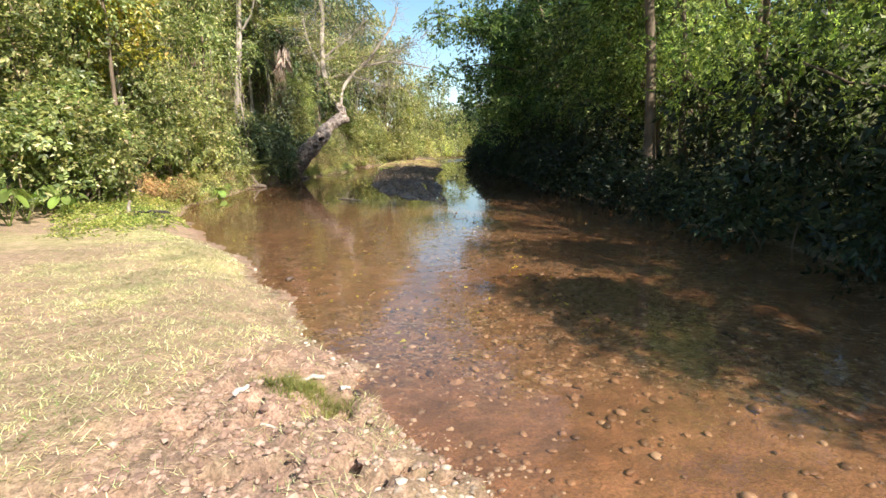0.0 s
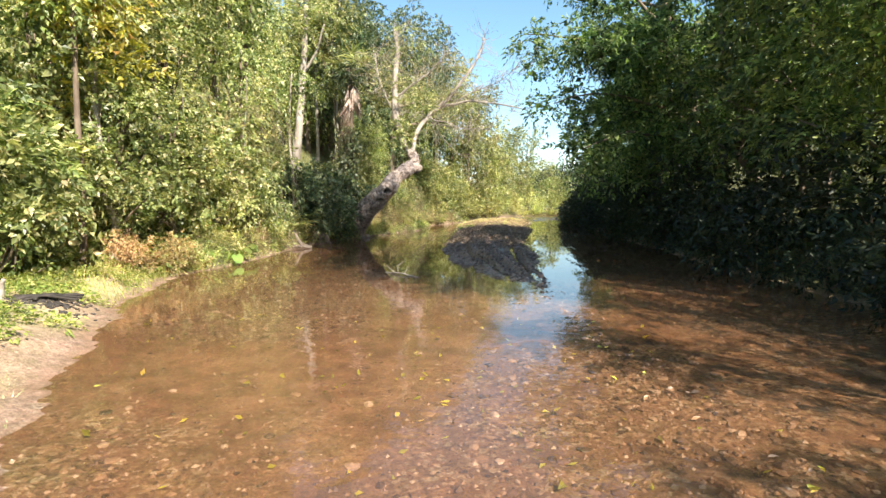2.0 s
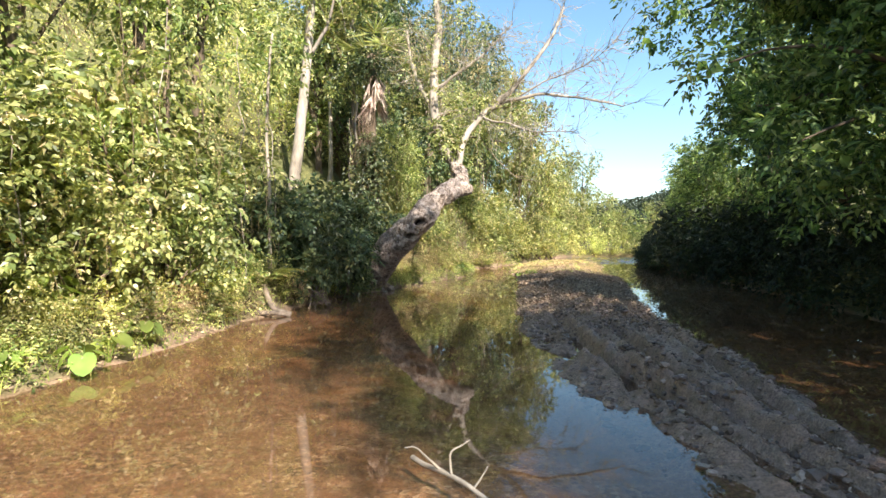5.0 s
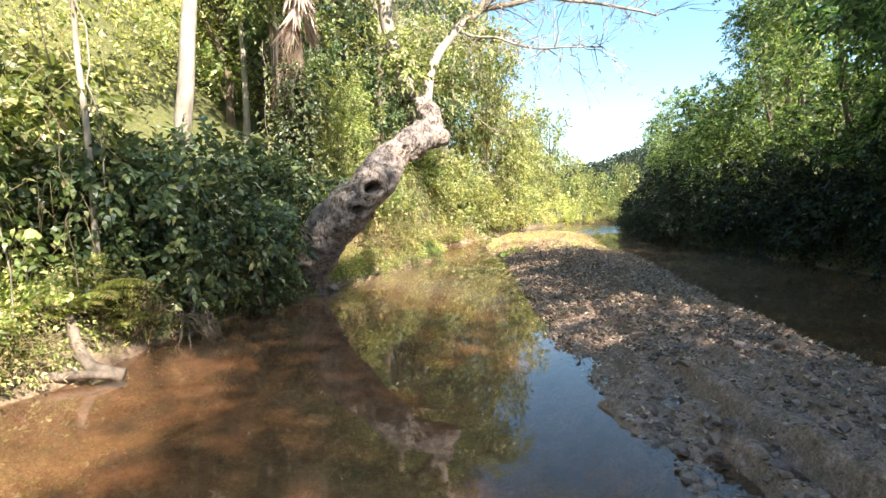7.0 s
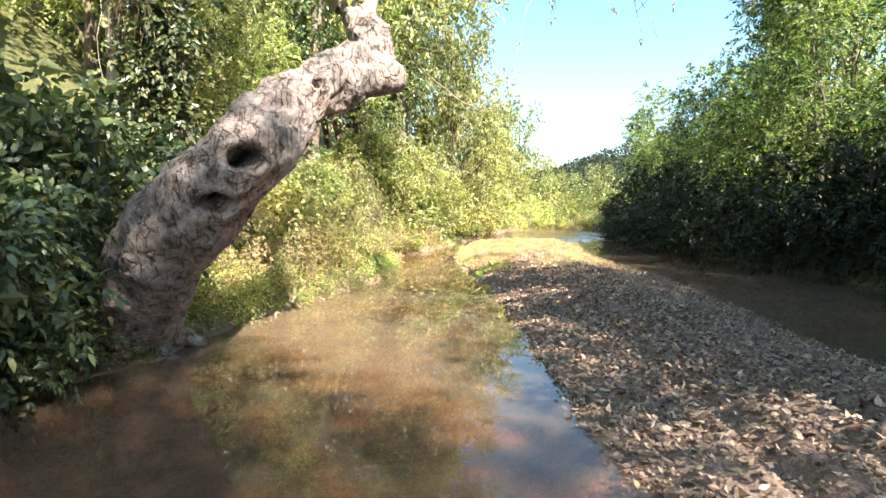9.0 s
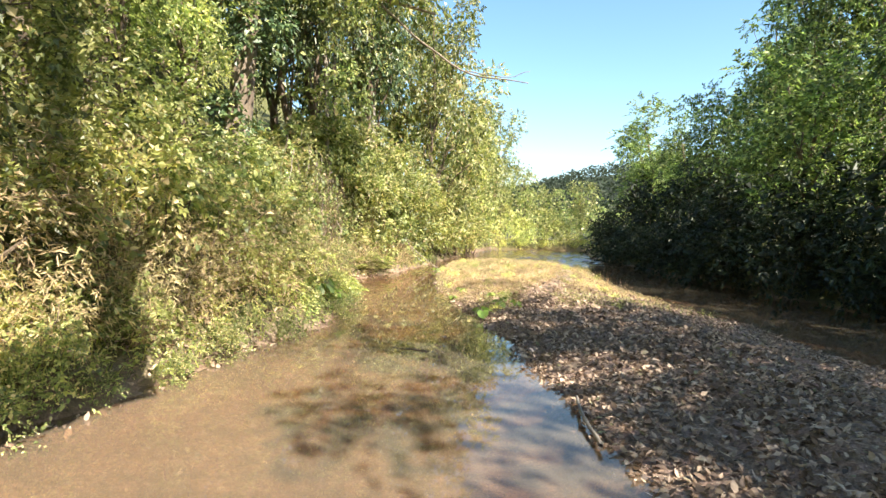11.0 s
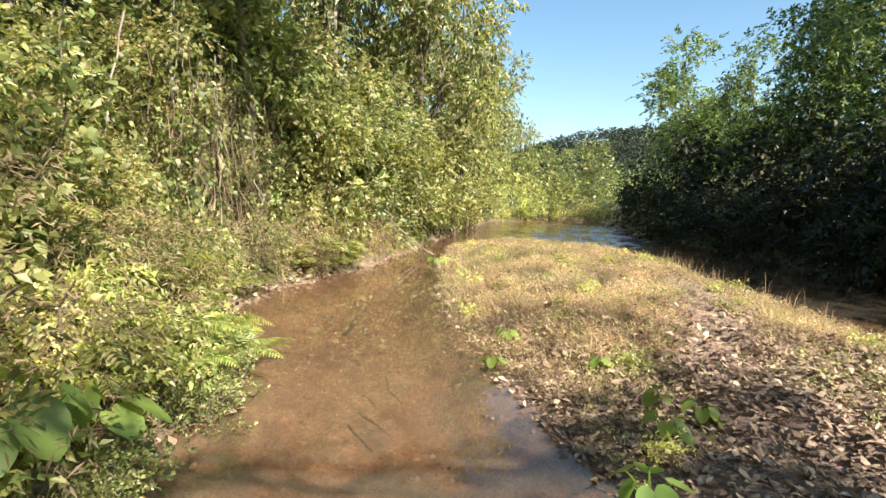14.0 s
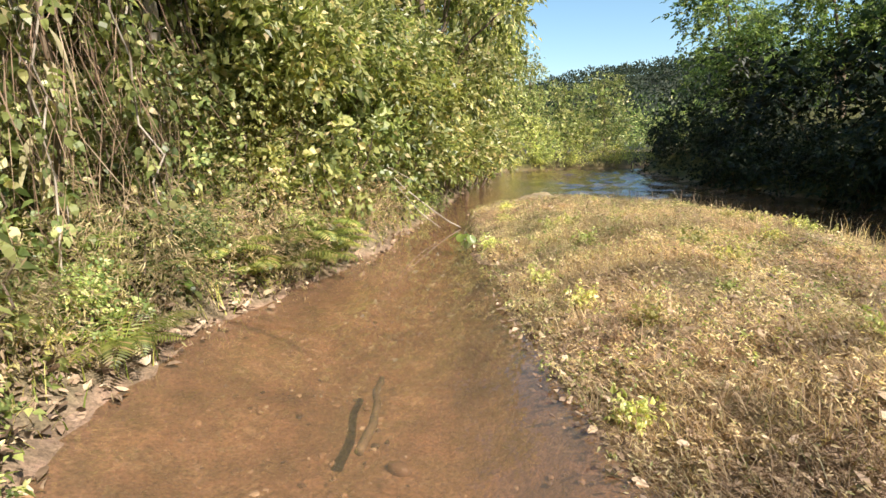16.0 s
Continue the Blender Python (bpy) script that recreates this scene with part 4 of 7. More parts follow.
place(R2, [(9.4, 22.0, 1.1), (9.4, 28.8, 0.88), (9.5, 36.2, 0.95), (9.5, 44.6, 0.78), (11.4, 53, 0.8), (12.9, 62.2, 0.8), (15.4, 71, 1.1)], "dense dark green riverside tree overhanging the water", "trees of the shaded bank", 2, 40)
place(R3, [(14.2, 42, 0.5), (15.5, 48, 0.55), (17.4, 54.5, 0.65), (19.6, 61.5, 1.05), (22, 69, 1.1), (20, 50, 0.6)], "green tree on the wooded slope", "trees of the wooded slope", 3)
place(AIRY, [(11.6, 9.4, 0.9), (11.2, 11.4, 0.92), (7.7, 15.4, 1.08), (10.8, 8.0, 0.72), (9.4, 13.2, 0.62), (8.9, 15.8, 0.62), (9.8, 11.4, 0.6), (9.2, 17.4, 0.6), (9.6, 23.5, 0.62)], "very tall tree added to cast shade from its high unseen crown", "tall trees of the shaded bank", 6, 60)
LEAN = make_tree("leaning_tree", 14, 10.0, 2.6, M_LEAF_SHADE, M_BARK, 1000, 4, 0.18, 0.075, 20, 0.8, 0.5, 0.16, (-3.6, 1.6), 0.45, 0.5)
place(LEAN, [(10.2, -0.8, 0.74), (10.6, 3.2, 0.58)], "tall tree leaning out over the stream", "leaning trees", 4, 8)
TALL = make_tree("emergent_tree", 15, 17.0, 2.6, M_LEAF_RIVER, M_BARK, 760, 4, 0.25, 0.12, 18, 1.15, 0.38, 0.2, (0.4, 0.0), 0.55, 0.35)
place(TALL, [(11.2, 46.5, 0.66), (13.0, 50.5, 0.78), (14.5, 55, 0.85), (22, 66, 0.82), (26, 74, 0.9), (25, 61, 0.85)], "tall thin-crowned tree rising above the slope", "tall trees of the slope", 5)



def overhanging_tree():
    """The big tree whose limbs reach far out over the stream."""
    rng = np.random.default_rng(19)
    tree = tagged(new("overhanging_tree"), "big riverside tree with long limbs reaching over the stream", "tree")
    stem = smooth_line([(9.5, 29.8, 0.6), (9.15, 30.0, 3.0), (8.45, 30.0, 7.2), (7.7, 30.6, 10.0), (7.4, 31.0, 12.5)], 24, 3, rng, 0.05)
    part("trunk", Soup().add(*tube(stem, np.linspace(0.27, 0.08, 24), 12, True, 0.05, rng)), M_BARK, tree, "", True)
    clumps, size = [], []
    for start, tip, bow in ((9, (2.0, 31.0, 9.0), 0.9), (10, (4.6, 31.3, 7.9), 0.6), (11, (5.0, 30.2, 8.6), 0.5), (10, (5.4, 31.3, 8.2), 0.5), (8, (3.0, 28.6, 5.6), 0.9), (6, (3.9, 27.6, 3.7), 0.9), (12, (2.9, 34.6, 8.6), 0.8), (14, (4.2, 32.4, 11.5), 0.6), (7, (4.9, 33.8, 5.6), 0.7), (9, (5.6, 35.6, 6.6), 0.7), (13, (6.2, 27.2, 10.2), 0.6), (16, (5.6, 35.0, 10.6), 0.6), (11, (5.4, 26.2, 7.0), 0.6), (20, (6.8, 30.0, 13.0), 0.3), (5, (5.9, 30.4, 3.4), 0.6), (8, (4.6, 31.2, 5.0), 0.7), (10, (5.6, 29.4, 7.4), 0.5), (9, (6.2, 32.8, 6.4), 0.5), (12, (9.0, 35.4, 9.0), 0.4), (18, (9.2, 33.0, 12.0), 0.3)):
        line = bent(stem[start], tip, 9, -bow, 0.10, rng)
        part("limb", Soup().add(*tube(line, np.linspace(0.085, 0.018, 9), 7)), M_BARK, tree, "", True)
        for q in line[4:]:
            clumps += [q + rng.normal(0, 0.28, 3), q + rng.normal(0, 0.5, 3) - [0, 0, 0.25]]
            size += [rng.uniform(0.4, 0.75), rng.uniform(0.3, 0.6)]
    part("crown", Soup().add(*clump_sprays(rng, np.array(clumps), np.array(size), 3300, core=2000, core_leaf=0.26, pairs=4, length=0.5, leaf=0.19, width=0.085, droop=0.45)), M_LEAF_RIVER, tree)


overhanging_tree()
# Trees hidden or out of view, added to darken the bank and water.
SHADE = make_tree("riverside_tree", 18, 11.0, 3.0, M_LEAF_RIVER, M_BARK, 850, 4, 0.24, 0.12, 36, 0.95, 0.12, 0.18, (-0.3, 0.0), 0.5, 0.3)
place(SHADE, [(13.6, 1.4, 0.9, 0.62), (13.5, 5.4, 0.9, 0.62), (13.0, 23.4, 1.05), (13.2, 34.2, 0.9), (13.4, 28.6, 1.05), (11.4, -1.6, 0.85, 0.8), (9.6, 2.2, 0.6, 0.5)], "tall dense tree added behind the bank to cast shade", "trees of the shaded bank", 9)

S_DEEP = make_shrub("shrub", 21, 2.4, 1.5, M_LEAF_SHADE, 130, 3, 0.17, 0.085, 0.4, 0.5)
S_MID = make_shrub("shrub", 22, 2.4, 1.4, M_LEAF_MID, 360, 3, 0.13, 0.078, 0.3, 0.25)
S_LIGHT = make_shrub("shrub", 23, 2.2, 1.4, M_LEAF_LIGHT, 210, 3, 0.115, 0.064, 0.3, 0.25)
S_DRY = make_shrub("dry_shrub", 24, 1.2, 0.9, M_LEAF_DRY, 230, 4, 0.075, 0.012, 0.26, 0.7, core=0)
S_RED = make_shrub("russet_shrub", 25, 0.9, 0.7, M_LEAF_RED, 240, 3, 0.09, 0.03, 0.25)
S_GLOSS = make_shrub("shrub", 26, 2.2, 1.3, M_LEAF_GLOSS, 330, 3, 0.15, 0.07, 0.36, 0.4, oval=True)
S_BIG = make_shrub("large_leaved_shrub", 27, 2.6, 1.3, M_LEAF_MID, 420, 3, 0.115, 0.06, 0.34, 0.45, oval=True)
S_VINY = make_shrub("viny_shrub", 29, 2.9, 1.25, M_LEAF_VINY, 420, 3, 0.105, 0.062, 0.28, 0.3)
S_NEAR = make_shrub("leafy_shrub", 28, 1.5, 1.0, M_LEAF_MID, 200, 2, 0.085, 0.05, 0.2, 0.3, oval=True)


def bank_spots(seed, ys, off, spread, scale, side=-1):
    rr = random.Random(seed)
    out = []
    for y in ys:
        yy = y + rr.uniform(-0.4, 0.4)
        shore = float(left_shore(yy)) if side < 0 else float(right_shore(yy))
        x = shore + side * (off + rr.uniform(-spread, spread))
        out.append((x, yy, at(x, yy, -0.1), scale * rr.uniform(0.8, 1.25)))
    return out


scatter(S_DEEP, bank_spots(1, np.arange(1, 52, 1.5), 0.0, 0.35, 0.8, 1) + bank_spots(19, np.arange(53, 72, 1.6), 0.9, 0.3, 0.7, 1) + bank_spots(2, np.arange(0, 50, 3.0), 1.6, 0.6, 1.3, 1) + bank_spots(45, np.arange(36, 53, 1.3), 0.9, 0.3, 1.0, 1) + bank_spots(46, np.arange(50, 63, 1.2), 0.1, 0.3, 0.75, 1) + bank_spots(20, np.arange(52, 72, 3.0), 3.2, 0.5, 1.3, 1), "shrub with shade-dark leaves hanging over the stream edge", "shrub", "shrubs of the shaded bank", 5)
# ---- left bank: bushes, from the lawn upstream ----
scatter(S_NEAR, bank_spots(31, np.arange(22, 31, 0.9), 0.55, 0.3, 0.55) + bank_spots(32, np.r_[np.arange(36.8, 45.2, 0.9), np.arange(47.4, 58, 1.2)], 0.3, 0.22, 0.36) + bank_spots(33, np.r_[np.arange(44, 47.5, 1.3), np.arange(52.4, 57, 1.3)], 1.3, 0.4, 0.7) + bank_spots(34, np.arange(37.5, 45.4, 0.7), -0.12, 0.12, 0.3) + bank_spots(47, np.arange(47.2, 52.4, 0.62), 1.35, 0.5, 0.72) + bank_spots(48, np.arange(47.5, 52.4, 0.8), 0.55, 0.3, 0.38), "small-leaved green bush leaning over the water", "shrub", "bushes at the water's edge", 16)
rb = random.Random(44)
herb_spots = []
while len(herb_spots) < 46:
    hx, hy = rb.uniform(-2.0, 3.4), rb.uniform(43.6, 56.5)
    if float(bar_left(hy)) + 0.15 < hx < float(bar_right(hy)) - 0.1 and (hy > 46 or rb.random() < 0.5):
        herb_spots.append((hx, hy, at(hx, hy, -0.02), rb.uniform(0.09, 0.17)))
HERB = make_shrub("leafy_herb", 36, 1.4, 1.2, M_LEAF_LIGHT, 60, 2, 0.26, 0.12, 0.45, 0.3, 5, oval=True)
scatter(HERB, herb_spots, "small green herb growing in the dry grass", "herb", "herbs on the bar", 21)
S_CLIMB = make_shrub("broad_leaved_climber", 38, 1.7, 0.95, M_LEAF_MID, 75, 1, 0.13, 0.10, 0.2, 0.5, 5, oval=True, core=0.4)
scatter(S_CLIMB, bank_spots(41, np.arange(39.5, 47, 1.1), 1.2, 0.3, 0.9) + bank_spots(42, np.arange(52.5, 57, 1.0), 0.65, 0.25, 0.95) + bank_spots(43, np.arange(25.5, 30, 1.1), 1.1, 0.3, 0.9), "broad-leaved climber sprawling over the bank", "climber", "climbers of the sunny bank", 23)
scatter(S_VINY, [(-4.75, 52.3, 0.7, 1.0), (-4.3, 53.0, 0.6, 1.15), (-3.9, 54.2, 0.6, 1.1), (-3.3, 55.4, 0.5, 1.2), (-2.7, 56.8, 0.4, 1.25), (-2.0, 58.0, 0.3, 1.3), (-1.3, 59.6, 0.3, 1.3), (-0.6, 61.4, 0.3, 1.3), (-5.4, 52.6, 1.6, 1.4), (-4.9, 54.2, 1.6, 1.4), (-4.2, 55.8, 1.6, 1.4), (-3.2, 57.6, 1.4, 1.5), (-6.4, 43.8, 1.4, 0.8), (-6.9, 41.8, 1.4, 0.9), (-7.4, 39.6, 1.4, 1.0), (-6.5, 48.8, 2.0, 0.8), (0.2, 63.6, 0.2, 1.3), (0.9, 66, 0.2, 1.3)], "tall leafy bush overgrown with vines on the steep bank", "shrub", "vine-grown bushes of the steep bank", 17)
scatter(S_MID, bank_spots(3, np.arange(17, 31, 1.4), 2.4, 0.5, 1.0) + bank_spots(4, np.arange(18, 31, 1.6), 3.6, 0.6, 1.5) + bank_spots(5, np.arange(50.5, 60, 1.6), 2.4, 0.5, 0.95) + [(-10.5, 12, 0.9, 1.2), (-9.6, 14.5, 0.7, 1.2), (-9.7, 9.5, 0.6, 1.0), (-9.4, 16.6, 0.7, 1.2)], "leafy mid-green bush on the sunny bank", "shrub", "bushes of the sunny bank", 6)
scatter(S_LIGHT, bank_spots(6, np.arange(23, 31, 1.4), 0.9, 0.3, 0.5) + bank_spots(7, np.arange(36.8, 46, 1.0), 0.7, 0.25, 0.5) + bank_spots(17, np.arange(52.2, 57, 1.7), 0.9, 0.3, 0.45) + bank_spots(8, np.arange(37.5, 42, 1.4), 2.0, 0.5, 0.85) + bank_spots(28, np.arange(42, 47, 1.2), 1.9, 0.5, 0.55) + bank_spots(18, np.arange(46.5, 58, 1.8), 2.3, 0.4, 0.7) + bank_spots(9, np.arange(60, 74, 1.6), 1.2, 0.6, 1.2) + [(2.5, 75, 0.4, 1.4), (5, 75.5, 0.4, 1.3), (7.5, 75.6, 0.4, 1.4), (10, 76, 0.4, 1.4), (0.5, 75, 0.4, 1.5)] + [(0.2 + 1.3 * k, 73.9 - 0.195 * k + 0.8, 0.05, 0.55 + 0.12 * (k % 3)) for k in range(10)], "sunlit yellow-green bush on the sunny bank", "shrub", "bushes of the sunny bank", 7)
scatter(S_GLOSS, [(-7.75, 31.1, 0.5, 0.8), (-7.7, 31.6, 0.5, 1.05), (-7.4, 32.5, 0.4, 1.0), (-7.2, 33.3, 0.3, 0.95), (-8.2, 33.0, 0.9, 1.25), (-8.7, 31.0, 1.0, 1.2), (-8.7, 34.8, 1.3, 1.3), (-7.8, 34.6, 0.6, 1.0), (-9.3, 31.2, 1.2, 1.1), (-7.3, 35.9, 0.9, 1.1), (-8.4, 36.4, 1.5, 1.1), (-7.3, 34.3, 0.1, 0.55), (-7.2, 34.8, 0.0, 0.4), (-7.3, 33.6, 0.1, 0.7)], "dark glossy-leaved shrub beside the hollow tree", "shrub", "shrubs beside the hollow tree", 8)
scatter(S_BIG, [(-8.9, 24.6, 0.9, 1.2), (-8.7, 26.4, 0.8, 1.1), (-9.2, 25.6, 1.2, 1.7), (-9.0, 28.0, 0.9, 1.1), (-9.4, 23.0, 1.0, 1.5)], "tall shrub with large drooping leaves", "shrub", "large-leaved shrubs", 12)
scatter(S_DRY, bank_spots(10, np.arange(24.5, 30, 1.3), 0.5, 0.2, 0.7) + bank_spots(11, np.r_[np.arange(37.0, 47, 0.9), np.arange(47, 56, 1.4)], 0.7, 0.35, 0.75) + bank_spots(13, np.arange(38.0, 55, 1.6), 1.5, 0.35, 0.85) + bank_spots(35, np.arange(38.5, 45.5, 0.7), 1.15, 0.5, 1.15) + bank_spots(36, np.arange(47.4, 54, 0.55), 0.35, 0.25, 0.75), "withered straw-coloured undergrowth on the bank", "shrub", "dry undergrowth", 9)
scatter(S_RED, [(-8.5, 19.8, at(-8.5, 19.8), 1.0), (-7.9, 21.2, at(-7.9, 21.2), 0.9), (-8.2, 20.5, at(-8.2, 20.5), 1.1), (-8.4, 26.8, at(-8.4, 26.8), 0.7)], "russet withered bush at the edge of the lawn", "shrub", "russet bushes", 10)

# left trees
L1 = make_tree("bank_tree", 31, 9.0, 2.7, M_LEAF_MID, M_BARK, 1000, 3, 0.165, 0.105, 46, 0.66, 0.04, 0.14, (0.5, 0), 0.38, 0.25)
L2 = make_tree("bank_tree", 32, 9.0, 2.5, M_LEAF_VINY, M_BARK, 1000, 3, 0.155, 0.095, 46, 0.62, 0.08, 0.12, (0.3, -0.2), 0.36, 0.22)
UP = make_tree("upland_tree", 34, 12.0, 2.3, M_LEAF_VINY, M_BARK_PALE, 620, 3, 0.19, 0.075, 22, 0.7, 0.55, 0.13, (0.3, 0.2), 0.45, 0.35)
place(UP, [(-9.6, 41.8, 1.1), (-11.2, 42.4, 1.05)], "slim tall tree with a ragged high crown", "slim trees behind the bank", 18)
CAN = make_tree("canopy_tree", 35, 10.5, 2.7, M_LEAF_MID, M_BARK, 950, 3, 0.18, 0.085, 38, 0.72, 0.46, 0.17, (0.9, -0.2), 0.4, 0.5)
place(CAN, [(-10.2, 27.6, 1.0), (-10.0, 25.0, 0.9), (-11.2, 30.4, 1.0)], "dark-trunked tree with a high drooping canopy", "canopy trees of the sunny bank", 20)
# Shade of the canopy above is put into these trees' dark leaf colour.
LD = make_tree("vine_hung_tree", 37, 10.0, 2.7, M_LEAF_GLOSS, M_BARK, 1000, 3, 0.165, 0.09, 44, 0.66, 0.22, 0.17, (0.6, -0.2), 0.4, 0.55)
place(LD, [(-6.3, 52.0, 1.0, 1.5), (-4.5, 56.8, 1.0, 1.6), (-5.2, 59.4, 1.1, 1.7), (-12.5, 47.0, 1.1, 1.2), (-13.0, 51.0, 1.2, 1.3), (-11.5, 54.8, 1.1, 1.3), (-9.6, 45.2, 1.1, 1.35), (-9.4, 42.6, 1.0, 1.25), (-8.6, 47.8, 1.1, 1.4), (-7.8, 53.0, 0.95, 1.55), (-6.9, 51.0, 0.8, 1.45)], "tree hung with vines above the steep bank, leaves coloured shade-dark", "vine-hung trees of the steep bank", 22)
LY = make_tree("yellowing_tree", 33, 7.2, 1.4, M_LEAF_YELLOW, M_BARK_PALE, 380, 3, 0.16, 0.09, 12, 0.6, 0.6, 0.10)
place(L1, [(-11, 15.5, 0.95), (-11.0, 20.0, 1.05), (-9.35, 20.3, 0.62), (-9.2, 22.7, 0.74), (-10.6, 17.4, 0.7), (-6.6, 57.0, 1.1, 1.4), (-12, 8, 0.85), (-13.5, 11.5, 1.0), (-14, 17.5, 1.2), (-14.5, 24, 1.2), (-10.6, 22.4, 1.0), (-12.0, 43.0, 1.1, 1.3)], "leafy green tree behind the sunny bank", "trees of the sunny bank", 11)
place(L2, [(-10.8, 44.6, 1.2, 1.45), (-1.7, 59.6, 1.0, 1.5), (-0.3, 63.0, 1.0, 1.3), (0.9, 67.5, 0.9, 1.05), (0.6, 76.5, 0.7), (5.0, 78.5, 0.62), (9.5, 80, 0.6), (-5.5, 65, 1.25), (-7.9, 39.8, 0.5), (-7.7, 42.2, 0.55), (-7.5, 44.3, 0.55), (2.0, 71.5, 0.9, 0.95), (2.4, 75.2, 1.0, 1.35), (4.8, 80.0, 1.0, 1.45), (8.6, 85.5, 0.85, 0.9), (-1.0, 69.5, 1.1, 1.7), (-3.4, 62, 1.2, 1.85), (14.0, 84, 0.7)], "sunlit yellow-green tree by the stream", "sunlit trees by the stream", 12)
place(LY, [(-9.3, 20.2, 1.0)], "slim tree with yellowing leaves", "", 13)


def bare_trunk(name, pts, r0, r1, bark, label, limbs=()):
    rng = np.random.default_rng(len(pts) + int(r0 * 100))
    t = tagged(new(name), label, "tree")
    q = smooth_line(pts, len(pts) * 6, 3, rng, 0.03)
    part("trunk", Soup().add(*tube(q, np.linspace(r0, r1, len(q)), 16, True, 0.04, rng)), bark, t, "", True)
    for lp, a, b in limbs:
        part("limb", Soup().add(*tube(smooth_line(lp, len(lp) * 5, 2, rng, 0.04), np.linspace(a, b, len(lp) * 5), 8)), bark, t, "", True)
    return t, rng


t, rng = bare_trunk("pale_trunk_tree", [(-10.8, 37.2, 1.8), (-10.72, 37.2, 4.4), (-10.3, 37.2, 7.6), (-9.95, 37.2, 10.6), (-9.8, 37.3, 13)], 0.27, 0.13, M_BARK_PALE, "tall straight tree with a smooth pale trunk", [([(-10.1, 37.2, 9.2), (-9.2, 37.0, 10.4), (-8.6, 36.8, 11.8)], 0.09, 0.04)])
part("crown", Soup().add(*clump_sprays(rng, np.array([(-9.8, 37.3, 13), (-8.8, 36.8, 12.2), (-10.8, 37, 12.4), (-10.2, 36.0, 11.2), (-11.2, 36.4, 10.4)]), np.full(5, 1.0), 320, pairs=3, length=0.45, leaf=0.19, width=0.09, droop=0.5)), M_LEAF_MID, t)

t, rng = bare_trunk("thick_trunk_tree", [(-7.45, 46.2, 0.9), (-7.22, 46.1, 2.4), (-7.0, 46.05, 3.8), (-6.85, 46.0, 5.2), (-6.6, 46.0, 7.5), (-6.5, 46.2, 10)], 0.36, 0.18, M_BARK_STAINED, "thick brown-stained tree with a wide dark crown", [([(-6.65, 46.0, 6.8), (-5.9, 48.2, 7.8), (-4.4, 49.0, 8.2), (-2.4, 48.6, 7.6)], 0.16, 0.03), ([(-6.55, 46.1, 9.0), (-6.0, 50, 10.0), (-4.6, 53, 10.4)], 0.14, 0.05), ([(-4.2, 49.0, 8.2), (-3.0, 47.2, 6.4), (-1.8, 45.8, 5.2), (-0.5, 45.2, 4.9)], 0.04, 0.010), ([(-1.9, 45.9, 5.3), (-1.0, 46.2, 5.3), (-0.2, 46.4, 5.5)], 0.014, 0.006), ([(-6.55, 46.1, 8.8), (-5.2, 46.6, 9.2), (-3.4, 46.6, 9.2), (-1.8, 46.2, 9.2)], 0.13, 0.03)])
cc = np.array([(-8, 49, 11.5), (-6, 49.5, 10.5), (-5, 52, 10.3), (-9.5, 47.5, 10.8), (-7, 46.8, 9.8), (-10, 51, 10.5), (-6.3, 50.8, 8.8), (-5.2, 48.6, 8.6), (-7.2, 52.6, 9.0), (-8.8, 46.0, 8.8), (-3.2, 48.8, 8.0), (-3.0, 46.4, 8.8), (-1.9, 45.9, 9.2), (-2.4, 47.6, 9.5), (-4.2, 45.6, 9.1), (-3.8, 47.4, 8.6), (-1.6, 47.0, 9.0), (-4.6, 44.6, 8.9)])
part("ivy", Soup().add(*clump_sprays(rng, np.array([(-6.8, 45.9, 5.4), (-6.7, 45.9, 6.4), (-6.6, 45.9, 7.4), (-6.9, 45.7, 8.2), (-6.3, 45.7, 6.0), (-7.35, 45.8, 3.3), (-7.25, 45.75, 4.2), (-6.75, 45.7, 3.8)]), np.array([0.7, 0.7, 0.7, 0.7, 0.7, 0.4, 0.4, 0.35]), 560, core=120, core_leaf=0.2, pairs=2, length=0.3, leaf=0.15, width=0.09, droop=0.7)), M_LEAF_GLOSS, t, "dark climbing leaves")
part("crown", Soup().add(*clump_sprays(rng, cc, np.array([1.5] * 10 + [0.7] + [0.95] * 7), 2000, core=1300, core_leaf=0.26, pairs=3, length=0.5, leaf=0.19, width=0.085, droop=0.6)), M_LEAF_MID, t)

t, rng = bare_trunk("slender_peeling_tree", [(-5.68, 51.6, 0.6), (-5.65, 51.5, 1.5), (-5.6, 51.5, 2.9), (-5.75, 51.5, 4.5), (-5.9, 51.6, 7.5)], 0.095, 0.06, M_BARK_PALE, "slender tree with peeling reddish-grey bark")
part("crown", Soup().add(*clump_sprays(rng, np.array([(-5.9, 51.6, 7), (-5.2, 51.2, 6), (-6.4, 51.2, 5.4), (-5.9, 52, 4.6)]), np.full(4, 0.8), 240, pairs=3, length=0.4, leaf=0.17, width=0.09, droop=0.6)), M_LEAF_MID, t)
t, rng = bare_trunk("vine_covered_tree", [(-6.5, 53.2, 1.0), (-6.4, 53.1, 2.6), (-6.3, 53.0, 4.2), (-6.25, 53.0, 6.5), (-6.4, 53.0, 9)], 0.20, 0.1, M_BARK, "dark trunk wrapped in hanging vines")
part("vine_cover", Soup().add(*clump_sprays(rng, np.array([(-6.4, 53.0, 2.4), (-6.3, 53, 3.4), (-6.3, 52.9, 4.4), (-6.3, 53, 5.6), (-6.2, 53.2, 6.6)]), np.full(5, 0.55), 260, pairs=3, length=0.3, leaf=0.14, width=0.08, droop=0.9)), M_LEAF_SHADE, t)
